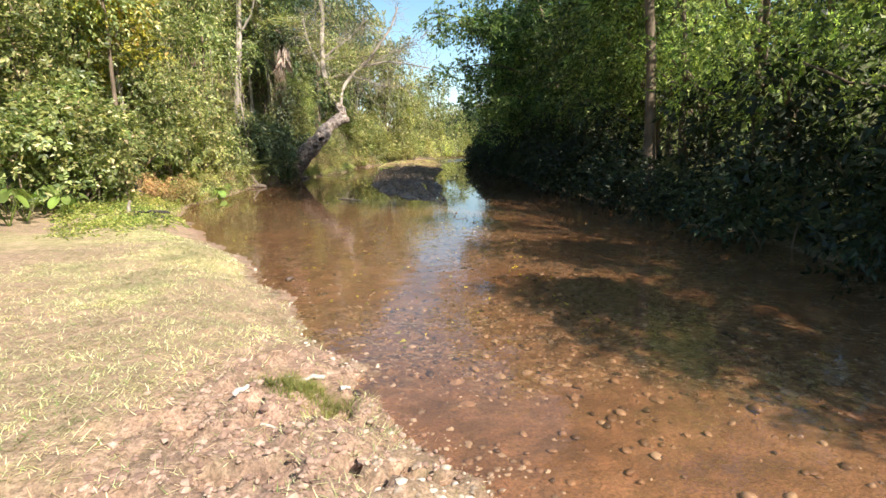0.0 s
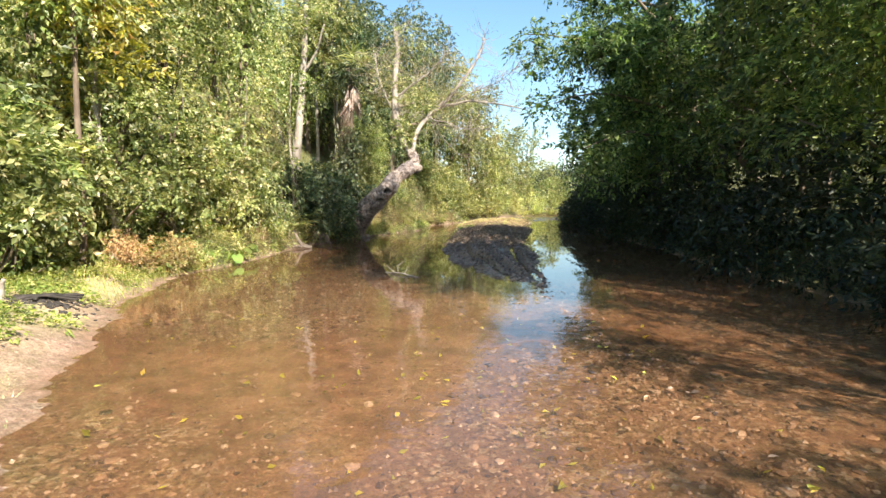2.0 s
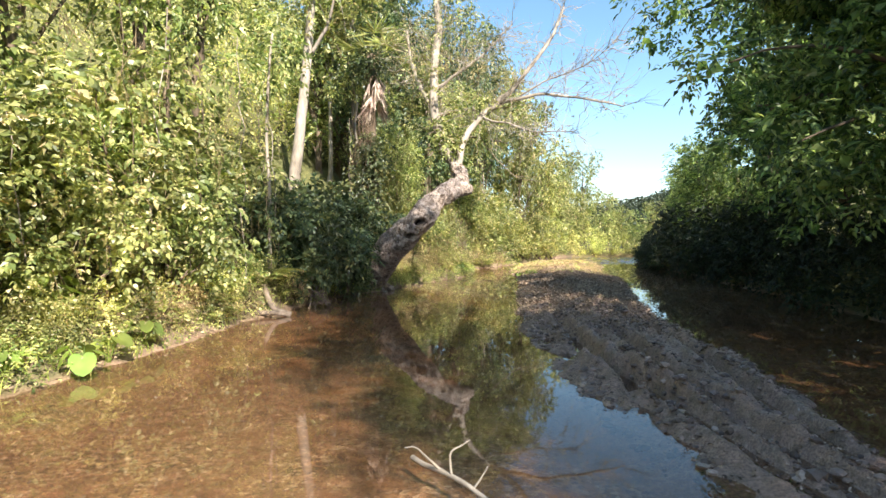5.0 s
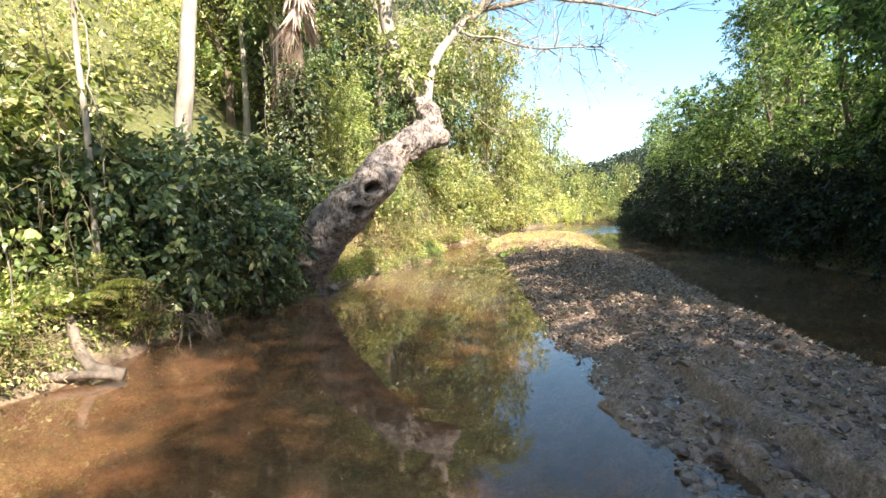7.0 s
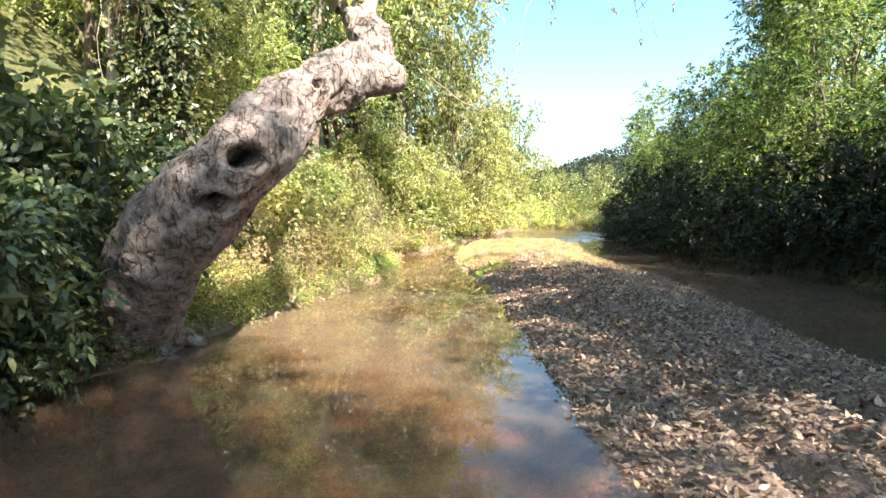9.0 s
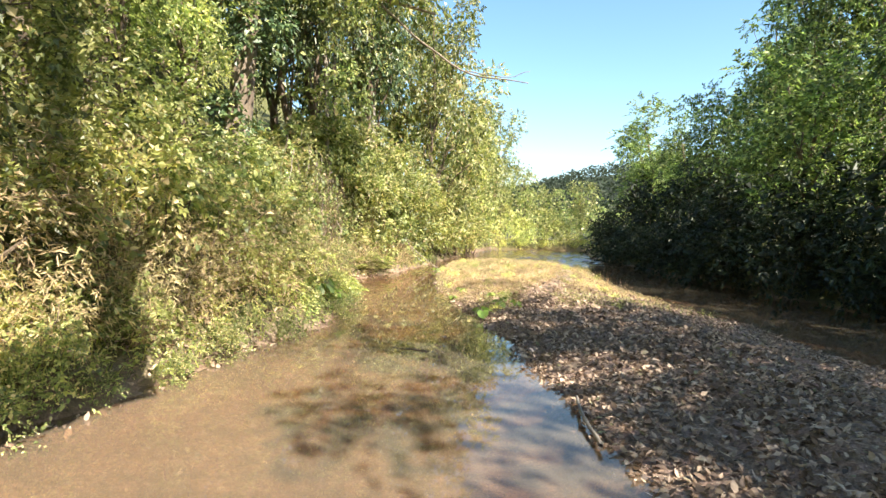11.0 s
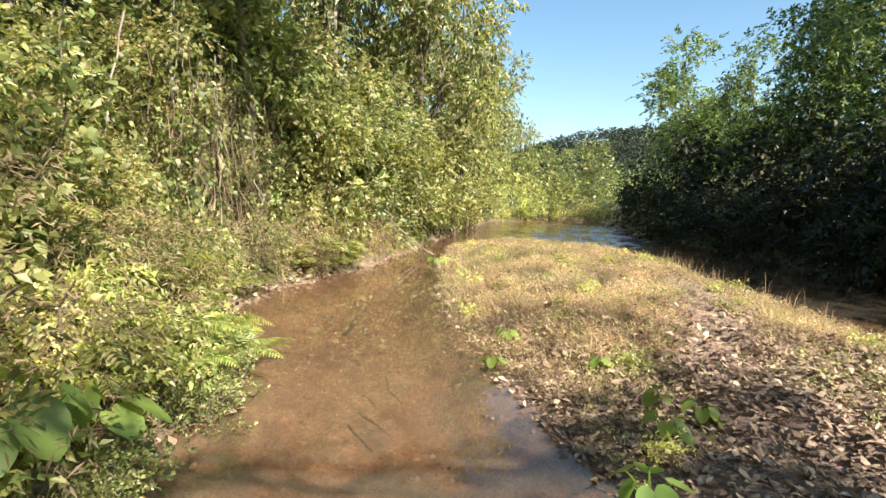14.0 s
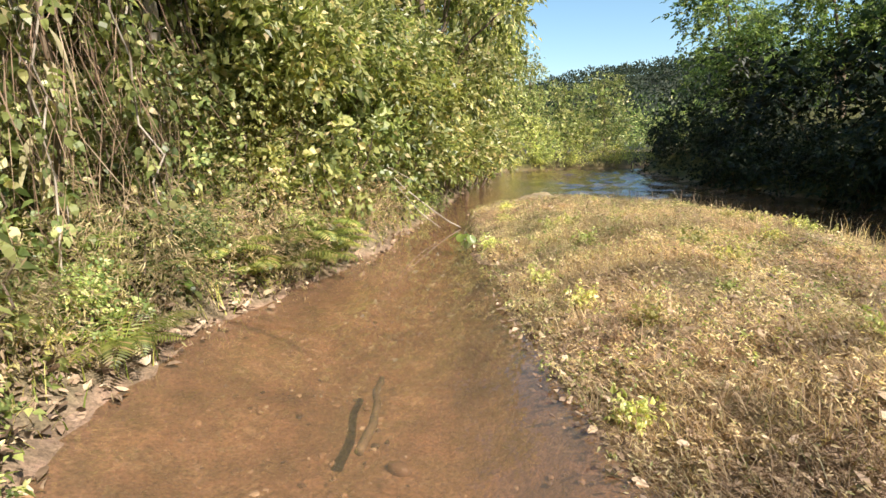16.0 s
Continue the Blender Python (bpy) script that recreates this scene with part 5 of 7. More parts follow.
for k, (bx, by, r0) in enumerate(((-9.3, 40.6, 0.1), (-9.6, 22.6, 0.10), (-9.2, 18.9, 0.09), (-8.3, 30.2, 0.06), (-9.0, 26.9, 0.09), (-7.3, 47.5, 0.08), (-6.0, 55.0, 0.1), (-4.6, 56.8, 0.08))):
    zb = at(bx, by)
    t, rng = bare_trunk("sapling", [(bx, by, zb - 0.2), (bx + 0.1, by, zb + 2.2), (bx - 0.1 + 0.1 * (k % 3), by + 0.1, zb + 4.6), (bx + 0.2, by, zb + 7.0)], r0, r0 * 0.5, M_BARK_PALE if k % 2 else M_BARK, "slim sapling trunk among the bushes")
    tagged(t, "", "", "saplings of the sunny bank")
    cl = np.array([(bx + 0.2, by, zb + 7.0), (bx + 0.6, by + 0.2, zb + 6.3), (bx - 0.5, by - 0.3, zb + 5.8)])
    part("crown", Soup().add(*clump_sprays(rng, cl, np.full(3, 0.75), 150, pairs=3, length=0.4, leaf=0.17, width=0.09, droop=0.6)), M_LEAF_MID, t)


M_VINE_DEAD = leaf_material("dead_vines", (0.10, 0.065, 0.04), (0.20, 0.135, 0.085), (0.34, 0.25, 0.165), (0.42, 0.33, 0.23), 0.1, 0.8)
M_FROND = leaf_material("dead_frond", (0.24, 0.17, 0.13), (0.38, 0.28, 0.23), (0.50, 0.40, 0.34), (0.55, 0.45, 0.38), 0.2, 0.7)


def dead_palm():
    rng = np.random.default_rng(61)
    palm = tagged(new("fan_palm"), "fan palm with a skirt of dead grey-brown fronds", "palm")
    part("trunk", Soup().add(*tube(bent((-7.9, 39.1, 1.4), (-8.0, 39.1, 10.0), 12, 0, 0.03, rng), np.linspace(0.24, 0.2, 12), 12, True, 0.1, rng)), M_BARK, palm, "", True)
    for k in range(34):
        a, dead = rng.uniform(0, 6.283), k < 22
        top = np.array([-7.7, 38.8, rng.uniform(8.0, 9.3) if dead else rng.uniform(9.6, 10.1)])
        d = np.array([math.cos(a), math.sin(a), rng.uniform(-3.2, -1.0) if dead else rng.uniform(-0.2, 1.3)])
        c = top + unit(d) * rng.uniform(0.3, 0.7) * (1.0 if dead else 1.6)
        sp = Soup().add(*tube(bent(top, c, 4, 0.0), np.linspace(0.018, 0.01, 4), 4))
        wide = rng.uniform(0.4, 1.0) if dead else 1.25
        fa = np.linspace(-wide, wide, 13)
        side = unit(np.cross(d, [0.1, 0.2, 1.0]))
        dirs = np.array([unit(d) * math.cos(q) + side * math.sin(q) - np.array([0, 0, 0.25 if not dead else 0.9]) for q in fa])
        dirs = dirs + rng.normal(0, 0.10, dirs.shape)
        sp.add(*leaf_faces(np.repeat(c[None], 13, 0), dirs, np.cross(dirs, side) + rng.normal(0, 0.4, (13, 3)), rng.uniform(0.55, 1.0, 13) * (1.0 if dead else 1.4), np.full(13, 0.07 if dead else 0.10)))
        part("frond", sp, M_FROND if dead else M_LEAF_MID, palm, "dead hanging frond" if dead else "")
    cl = np.stack([-8.0 + rng.normal(0, 0.35, 26), 38.75 + rng.normal(0, 0.2, 26), np.linspace(2.4, 6.2, 26)], 1)
    cl = np.concatenate([cl, np.stack([-8.1 + rng.normal(0, 0.6, 9), 38.8 + rng.normal(0, 0.3, 9), rng.uniform(8.9, 10.2, 9)], 1)])
    part("ivy", Soup().add(*clump_sprays(rng, cl, np.full(len(cl), 0.45), 1300, core=260, core_leaf=0.28, pairs=2, length=0.25, leaf=0.14, width=0.09, droop=0.7)), M_LEAF_GLOSS, palm, "climbing vine leaves on the trunk")
    n = 200
    low = np.stack([-7.95 + rng.normal(0, 0.25, n), 38.25 + rng.normal(0, 0.15, n), rng.uniform(5.6, 7.6, n)], 1)
    part("dead_vines", Soup().add(*leaf_faces(low, np.stack([rng.normal(0, 0.2, n), rng.normal(0, 0.2, n), -np.ones(n)], 1), rng.normal(0, 1, (n, 3)), rng.uniform(0.4, 1.2, n), rng.uniform(0.006, 0.015, n))), M_VINE_DEAD, palm, "brown dead vines hanging down the trunk")


dead_palm()


# ---- ferns, broad-leaved plants, vines, driftwood ----
def make_fern(seed, n, length):
    rng = np.random.default_rng(seed)
    fern = new("fern")
    for k in range(n):
        a = 6.283 * k / n + rng.uniform(-0.3, 0.3)
        L = length * rng.uniform(0.7, 1.15)
        s = np.linspace(0, 1, 22)
        rise = rng.uniform(0.45, 0.8)
        mid = np.stack([np.cos(a) * L * s * 0.9, np.sin(a) * L * s * 0.9, L * (rise * 1.4 * s - 1.15 * rise * s * s)], 1)
        sp = Soup().add(*tube(mid, np.linspace(0.006, 0.002, 22), 3))
        tan = unit(np.gradient(mid, axis=0))
        side = unit(np.cross(tan, [0, 0, 1.0]))
        w = L * 0.24 * np.sin(np.pi * np.clip(s * 0.9 + 0.1, 0, 1)) ** 0.8
        for sg in (-1, 1):
            sp.add(*leaf_faces(mid[1:], side[1:] * sg + tan[1:] * 0.45 - [0, 0, 0.15], np.cross(side[1:], tan[1:]), w[1:], np.full(21, L * 0.036)))
        part("frond", sp, M_FERN, fern)
    return fern


FERN = make_fern(71, 10, 0.8)
ferns = [(-4.05, 51.5, 0.85), (-3.85, 52.0, 0.8), (-4.6, 50.7, 0.7), (-5.3, 49.9, 0.6), (-7.75, 31.2, 0.7), (-7.6, 32.3, 0.75), (-7.5, 33.2, 0.6), (-7.85, 30.0, 0.7), (-4.4, 45.4, 0.72), (-4.5, 44.8, 0.62), (-4.6, 45.8, 0.7), (-4.75, 46.4, 0.75), (-4.9, 44.2, 0.7), (-4.75, 45.1, 0.8), (-9.1, 31.9, 0.9), (-8.0, 29.35, 1.35), (-8.35, 28.9, 1.1), (-8.3, 27.6, 0.9), (-8.2, 30.0, 1.0), (-5.3, 46.0, 1.1), (-5.55, 47.4, 1.0), (-4.25, 45.9, 0.5), (-5.2, 46.9, 0.7), (-4.7, 45.3, 0.7), (-4.15, 51.7, 1.05), (-4.4, 51.2, 1.0), (-4.0, 52.3, 0.9), (-5.1, 48.9, 0.7), (-5.9, 49.8, 0.8), (-5.0, 44.4, 0.9), (-5.6, 45.0, 1.0), (-5.2, 43.2, 0.7), (-6.2, 42.3, 0.9), (-6.6, 40.6, 0.8), (-8.0, 27.3, 0.8), (-7.4, 37.6, 0.8), (-4.9, 50.6, 0.9)]
scatter(FERN, [(x, y, at(x, y, 0.12), s) for x, y, s in ferns] + [(-8.05, 29.45, at(-8.05, 29.45, 0.16), 1.35)], "bright yellow-green fern with arching fronds", "fern", "ferns on the bank", 14)


def heart_leaf(size, rng):
    """A broad heart-shaped leaf with a sunken midrib, its tip hanging."""
    a = np.linspace(0, 2 * np.pi, 17)[:-1]
    r = size * (0.62 + 0.20 * np.cos(a) + 0.18 * np.cos(a) ** 8 * (np.cos(a) > 0) - 0.30 * np.exp(-((a - np.pi) / 0.32) ** 2))
    rim = np.stack([np.cos(a) * r, np.sin(a) * r * 0.85, 0.10 * size * np.abs(np.sin(a)) - 0.18 * size * (np.cos(a) > 0) * np.cos(a) ** 2], 1)
    ring = rim * [0.5, 0.5, 0.35]
    v = np.concatenate([rim, ring, [[0, 0, -0.01]]])
    f = []
    for i in range(16):
        j = (i + 1) % 16
        f += [[i, j, 16 + j], [i, 16 + j, 16 + i], [16 + i, 16 + j, 32]]
    return v, np.array(f)


def make_broad(seed, n, size, tall):
    rng = np.random.default_rng(seed)
    plant = new("broad_leaved_plant")
    for k in range(n):
        a = 6.283 * k / n + rng.uniform(-0.4, 0.4)
        h = tall * rng.uniform(0.55, 1.1)
        tip = np.array([math.cos(a) * h * 0.55, math.sin(a) * h * 0.55, h])
        part("stalk", Soup().add(*tube(bent((0, 0, -0.05), tip, 6, -0.06), np.linspace(0.010, 0.006, 6), 5)), M_BROAD, plant)
        v, f = heart_leaf(size * rng.uniform(0.65, 1.15), rng)
        m = Matrix.Translation(tip) @ Euler((rng.uniform(-0.25, 0.25), rng.uniform(0.3, 0.9), a)).to_matrix().to_4x4()
        v = np.array([(m @ Vector(p))[:] for p in v])
        part("leaf", Soup().add(v, f), M_BROAD, plant, "", True)
    return plant


B_LOW = make_broad(81, 5, 0.20, 0.30)
B_TALL = make_broad(82, 7, 0.34, 0.75)
low = [(-1.65, 43.3, 0.8), (-1.25, 43.9, 0.55), (-2.05, 45.6, 0.5), (-1.75, 46.2, 0.5), (-1.08, 44.35, 0.5), (-0.85, 44.15, 0.5), (-1.2, 45.1, 0.45), (-7.45, 23.0, 1.5), (-7.62, 23.7, 1.4), (-7.8, 24.7, 1.4), (-8.0, 24.4, 1.0), (-8.35, 25.7, 1.1), (-1.9, 53.4, 0.9), (-5.1, 50.0, 0.6), (-4.7, 45.3, 0.7), (-5.6, 41.8, 0.7), (-7.9, 20.0, 0.9), (-8.5, 22.0, 0.9), (-7.9, 22.3, 0.8)]
scatter(B_LOW, [(x, y, at(x, y), s) for x, y, s in low], "low broad-leaved plant with heart-shaped leaves", "plant", "broad-leaved plants", 15)
tall = [(-8.6, 12.6, 1.0), (-8.9, 13.6, 1.1), (-9.6, 12.0, 1.0), (-8.0, 13.8, 0.8), (-9.3, 14.9, 1.0), (-10.2, 13.4, 1.1), (-4.8, 43.3, 0.7), (-4.68, 43.85, 0.65), (-8.8, 23.8, 1.0)]
scatter(B_TALL, [(x, y, at(x, y), s) for x, y, s in tall], "tall broad-leaved plant with large bright green leaves", "plant", "tall broad-leaved plants", 16)


M_STRAP = leaf_material("straw_straps", (0.30, 0.27, 0.14), (0.42, 0.37, 0.22), (0.52, 0.46, 0.30), (0.30, 0.32, 0.12), 0.3, 0.6)


def dead_strap_plant():
    rng = np.random.default_rng(91)
    p = tagged(new("withered_strap_plant"), "withered plant with long hanging straw-coloured leaves", "plant")
    part("stem", Soup().add(*tube(bent((-5.8, 49.7, 0.5), (-5.68, 49.6, 2.7), 8, 0, 0.04, rng), np.linspace(0.035, 0.02, 8), 7)), M_BARK, p)
    for k in range(7):
        a = rng.uniform(0, 6.283)
        top = np.array([-5.72, 49.6, rng.uniform(1.5, 2.5)])
        s = np.linspace(0, 1, 8)
        L = rng.uniform(0.4, 0.75)
        q = np.stack([top[0] + np.cos(a) * 0.28 * np.sqrt(s), top[1] + np.sin(a) * 0.28 * np.sqrt(s), top[2] + 0.1 * s - L * s ** 1.5], 1)
        side = np.array([-math.sin(a), math.cos(a), 0]) + rng.normal(0, 0.2, 3)
        w = (0.04 * np.sin(np.pi * np.clip(s * 0.88 + 0.1, 0, 1)))[:, None]
        v = np.concatenate([q - side * w, q + side * w])
        f = np.concatenate([[[i, i + 1, i + 9], [i, i + 9, i + 8]] for i in range(7)])
        part("leaf", Soup().add(v, f), M_STRAP, p, "", True)


dead_strap_plant()

rng = np.random.default_rng(101)
VINES = [(-8.2, 26, 6.5, 0.6), (-8.3, 27.2, 6.0, 1.0), (-8.1, 28.4, 6.8, 0.9), (-8.0, 29.1, 5.5, 1.2), (-8.5, 25.1, 6.2, 1.4), (-8.3, 30.2, 6.0, 1.6), (-9.0, 31.5, 7.0, 2.4), (-5.5, 48.6, 3.2, 0.5), (-5.7, 49.0, 3.6, 0.6), (-5.8, 49.5, 3.4, 0.5), (-5.6, 50.2, 3.8, 0.7), (-5.9, 50.8, 4.0, 0.8), (-5.4, 52.2, 3.6, 0.9), (-6.0, 48.0, 3.6, 0.8), (-6.2, 49.4, 4.4, 0.8), (-5.2, 49.6, 2.8, 0.5), (-4.6, 36.6, 6.5, 3.6), (-3.0, 36.8, 6.2, 4.4), (-8.6, 38.0, 7.0, 2.6), (-9.3, 21.5, 6.4, 2.0), (-9.0, 23.0, 6.6, 1.6), (-6.9, 47.0, 5.0, 1.6), (-6.0, 53.0, 5.0, 1.5), (-5.9, 46.2, 3.8, 1.2), (-5.5, 47.9, 3.4, 0.4), (-5.75, 48.3, 3.8, 0.6), (-5.65, 48.8, 3.4, 0.4), (-5.9, 48.9, 3.9, 0.7), (-5.6, 49.3, 3.6, 0.5), (-5.95, 49.8, 4.0, 0.7), (-6.0, 47.4, 3.6, 0.8), (-5.5, 50.6, 3.2, 0.5), (-5.6, 51.0, 3.8, 0.6), (-5.35, 51.8, 3.2, 0.6)]
for x, y, z1, z0 in VINES:
    q = bent((x, y, z1), (x + rng.normal(0, 0.25), y + rng.normal(0, 0.3), z0), 12, 0.0, 0.06, rng)
    v = tagged(new("hanging_vine"), "thin brown vine hanging from the trees", "vine", "hanging vines")
    part("stem", Soup().add(*tube(q, np.full(12, rng.uniform(0.006, 0.014)), 5)), M_BARK_PALE if rng.random() < 0.5 else M_BARK, v)
    c = q[rng.integers(0, 12, 46)] + rng.normal(0, 0.10, (46, 3))
    part("foliage", Soup().add(*sprays(c, rng.normal(0, 1, (46, 3)) + [0.3, -0.3, -0.5], 1, 0.10, 0.10, 0.065, rng, 0.8, oval=True)), M_LEAF_MID, v)


n = 1100
hang = np.stack([rng.uniform(-6.5, -5.1, n), rng.uniform(48.2, 53.0, n), rng.uniform(1.2, 3.4, n)], 1)
L = rng.uniform(0.3, 1.0, n)
hv, hf = leaf_faces(hang, np.stack([rng.normal(0, 0.25, n), rng.normal(0, 0.25, n), -np.ones(n)], 1), rng.normal(0, 1, (n, 3)), L, rng.uniform(0.003, 0.007, n))
m = 700
hang2 = np.stack([rng.uniform(-9.4, -7.9, m), rng.uniform(23.5, 31.0, m), rng.uniform(1.5, 6.0, m)], 1)
tagged(part("dead_vine_tangle", Soup().add(*leaf_faces(hang2, np.stack([rng.normal(0, 0.4, m), rng.normal(0, 0.4, m), -np.ones(m)], 1), rng.normal(0, 1, (m, 3)), rng.uniform(0.3, 1.1, m), rng.uniform(0.006, 0.016, m))), M_LEAF_DRY), "dry straw-coloured vines hanging through the bushes", "vines", "", "stuff")
tagged(part("dead_vine_tangle", Soup().add(hv, hf), M_VINE_DEAD), "reddish-brown tangle of dead hanging vines", "vines", "", "stuff")


def wood(name, pts, r0, r1, mat, label, category, extra=()):
    rng = np.random.default_rng(int(abs(pts[0][1]) * 10))
    t = tagged(new(name), label, category)
    part("stem", Soup().add(*tube(smooth_line(pts, len(pts) * 5, 2, rng, 0.012), np.linspace(r0, r1, len(pts) * 5), 8, True, 0.08, rng)), mat, t, "", True)
    for lp, a, b in extra:
        part("branch", Soup().add(*tube(smooth_line(lp, len(lp) * 4, 2, rng, 0.012), np.linspace(a, b, len(lp) * 4), 6)), mat, t, "", True)
    return t


wood("driftwood_log", [(-7.85, 29.1, 0.75), (-7.7, 28.95, 0.45), (-7.45, 28.85, 0.14), (-7.05, 28.9, 0.03)], 0.06, 0.09, M_DRIFT, "grey driftwood log lying at the water's edge", "driftwood", [([(-7.9, 28.5, 0.12), (-7.5, 28.7, 0.10), (-7.1, 28.85, 0.05)], 0.07, 0.05)])
def exposed_roots():
    rng = np.random.default_rng(88)
    t = tagged(new("exposed_roots"), "tangle of pale bare roots washed out of the bank", "roots")
    for k in range(16):
        a = np.array([-7.35, 30.85, 0.42]) + rng.normal(0, 0.12, 3) * [1.5, 1.5, 0.8]
        b = np.array([rng.uniform(-7.2, -6.6), rng.uniform(30.3, 31.1), rng.uniform(-0.05, 0.08)])
        part("root", Soup().add(*tube(bent(a, b, 9, -0.12, 0.05, rng), np.linspace(0.011, 0.004, 9) * rng.uniform(0.5, 1.4), 6)), M_DRIFT, t, "", True)


exposed_roots()
wood("fallen_branch", [(-3.9, 54.2, 2.2), (-3.5, 54.6, 1.6), (-2.8, 54.7, 0.75), (-2.2, 54.7, 0.28), (-1.78, 54.67, 0.02)], 0.016, 0.012, M_BARK_PALE, "thin pale branch fallen across the narrow channel", "branch", [([(-2.9, 54.7, 0.8), (-2.6, 54.4, 0.4), (-2.2, 54.2, 0.1)], 0.012, 0.006), ([(-3.2, 54.65, 1.2), (-2.6, 55.0, 0.9), (-2.2, 55.3, 0.6)], 0.012, 0.005)])
wood("leaning_branch", [(-4.4, 53.0, 3.0), (-3.4, 54.0, 3.1), (-2.65, 55.0, 2.95)], 0.012, 0.007, M_BARK_PALE, "thin dead branch leaning out of the bushes", "branch")
wood("sunken_stick", [(-3.32, 48.64, -0.07), (-3.36, 48.3, -0.05), (-3.37, 48.04, -0.06), (-3.46, 47.78, -0.09)], 0.022, 0.028, M_BARK, "brown stick lying under shallow water", "stick")
wood("sunken_stick", [(-3.23, 44.8, -0.06), (-3.0, 44.4, -0.06)], 0.012, 0.008, M_BARK, "dark twig lying under shallow water", "stick")
wood("sunken_stick", [(-3.03, 45.5, -0.02), (-2.98, 45.2, -0.06), (-2.9, 45.0, -0.08)], 0.01, 0.006, M_BARK, "dark twig lying under shallow water", "stick")
wood("sunken_stick", [(-3.3, 40.9, 0.0), (-3.0, 40.75, 0.01), (-2.8, 40.65, 0.0)], 0.01, 0.007, M_BARK, "dark twig floating on the water", "stick")
wood("floating_branch", [(-2.2, 20.9, 0.0), (-1.7, 20.4, 0.05), (-1.2, 19.9, 0.0)], 0.025, 0.015, M_BARK_PALE, "snagged pale branch sticking out of the water", "branch", [([(-1.8, 20.5, 0.05), (-1.8, 20.5, 0.25), (-1.65, 20.5, 0.33)], 0.012, 0.006), ([(-1.9, 20.6, 0.03), (-2.1, 20.6, 0.22), (-2.2, 20.6, 0.2)], 0.012, 0.006), ([(-1.6, 20.3, 0.05), (-1.5, 20.3, 0.22)], 0.01, 0.006)])
M_BLEACHED = dry_material("bleached_wood", [(0.0, (0.34, 0.30, 0.26)), (1.0, (0.50, 0.46, 0.41))], 0.0, 0.8)
for pts, r0, r1 in (([(-0.37, 3.82, 0.03), (-0.34, 3.95, 0.06), (-0.24, 4.06, 0.05), (-0.13, 4.12, 0.02)], 0.010, 0.022), ([(0.02, 3.95, 0.03), (0.10, 4.0, 0.03)], 0.02, 0.012), ([(-0.6, 3.35, 0.02), (-0.52, 3.4, 0.03)], 0.022, 0.015), ([(-0.35, 3.05, 0.01), (-0.2, 3.15, 0.03), (-0.12, 3.3, 0.01)], 0.010, 0.006)):
    wood("bleached_wood", [(px, py, at(px, py, dz)) for px, py, dz in pts], r0, r1, M_BLEACHED, "bleached white piece of wood on the mud", "driftwood")
wood("pale_stump", [(-6.85, 14.4, at(-6.85, 14.4, -0.05)), (-6.82, 14.4, at(-6.82, 14.4, 0.25)), (-6.75, 14.4, at(-6.75, 14.4, 0.42))], 0.06, 0.03, M_BARK_PALE, "pale splintered stump in the grass", "stump")
M_CHAR = bark_material("charred_wood", (0.02, 0.018, 0.016), (0.07, 0.06, 0.055))
for k in range(7):
    a = 0.9 * k
    wood("charred_stick", [(-6.7 + 0.5 * math.cos(a) - 0.3, 15.1 + 0.35 * math.sin(a), at(-6.7, 15.1, 0.03)), (-6.7 + 0.15 * math.sin(a), 15.1, at(-6.7, 15.1, 0.09)), (-6.5 - 0.5 * math.sin(a), 15.2 + 0.3 * math.cos(2 * a), at(-6.6, 15.2, 0.04))], 0.03, 0.02, M_CHAR, "blackened burnt stick on the ashes of a fire", "stick")
rng = np.random.default_rng(88)
ax, ay = -6.75 + rng.normal(0, 0.42, 420), 15.0 + rng.normal(0, 0.30, 420)
ASH = [(x, y) for x, y in zip(ax, ay)]
wood("bank_stick", [(-1.62, 37.4, 0.05), (-1.55, 38.0, 0.06), (-1.45, 38.5, 0.08)], 0.02, 0.015, M_BARK_PALE, "pale stick lying at the edge of the bar", "stick")


# ---- wooded hillsides, far off ----
def hill_woods(name, seed, spots, size, per, mat, label, leafy=(0.13, 0.30), tall=1.2):
    rng = np.random.default_rng(seed)
    c = np.array(spots)
    n = len(c)
    k = np.repeat(np.arange(n), per)
    d = unit(rng.normal(0, 1, (n * per, 3)))
    d[:, 2] = np.abs(d[:, 2]) * rng.choice([1, 1, -0.4], n * per)
    s = size * rng.uniform(0.6, 1.4, n)
    pos = c[k] + d * s[k][:, None] * rng.uniform(0.6, 1, (n * per, 1)) * [1, 1, tall]
    pos[:, 2] += s[k] * 0.65 * tall
    L = s[k] * rng.uniform(*leafy, n * per)
    v, f = leaf_faces(pos, d + rng.normal(0, 0.6, d.shape), d + rng.normal(0, 0.5, d.shape) + [0, 0, 0.5], L, L * 0.6)
    return tagged(part(name, Soup().add(v, f), mat), label, "woods", "", "stuff")


def slope_spots(seed, n, x0, x1, y0, y1):
    rng = np.random.default_rng(seed)
    x, y = rng.uniform(x0, x1, n), rng.uniform(y0, y1, n)
    keep = (x < 0) | (y > 80) | (x > 15 + 0.5 * np.clip(y - 58, 0, 60)) | (y < 58)
    x, y = x[keep], y[keep]
    return np.stack([x, y, height(x, y)], 1)


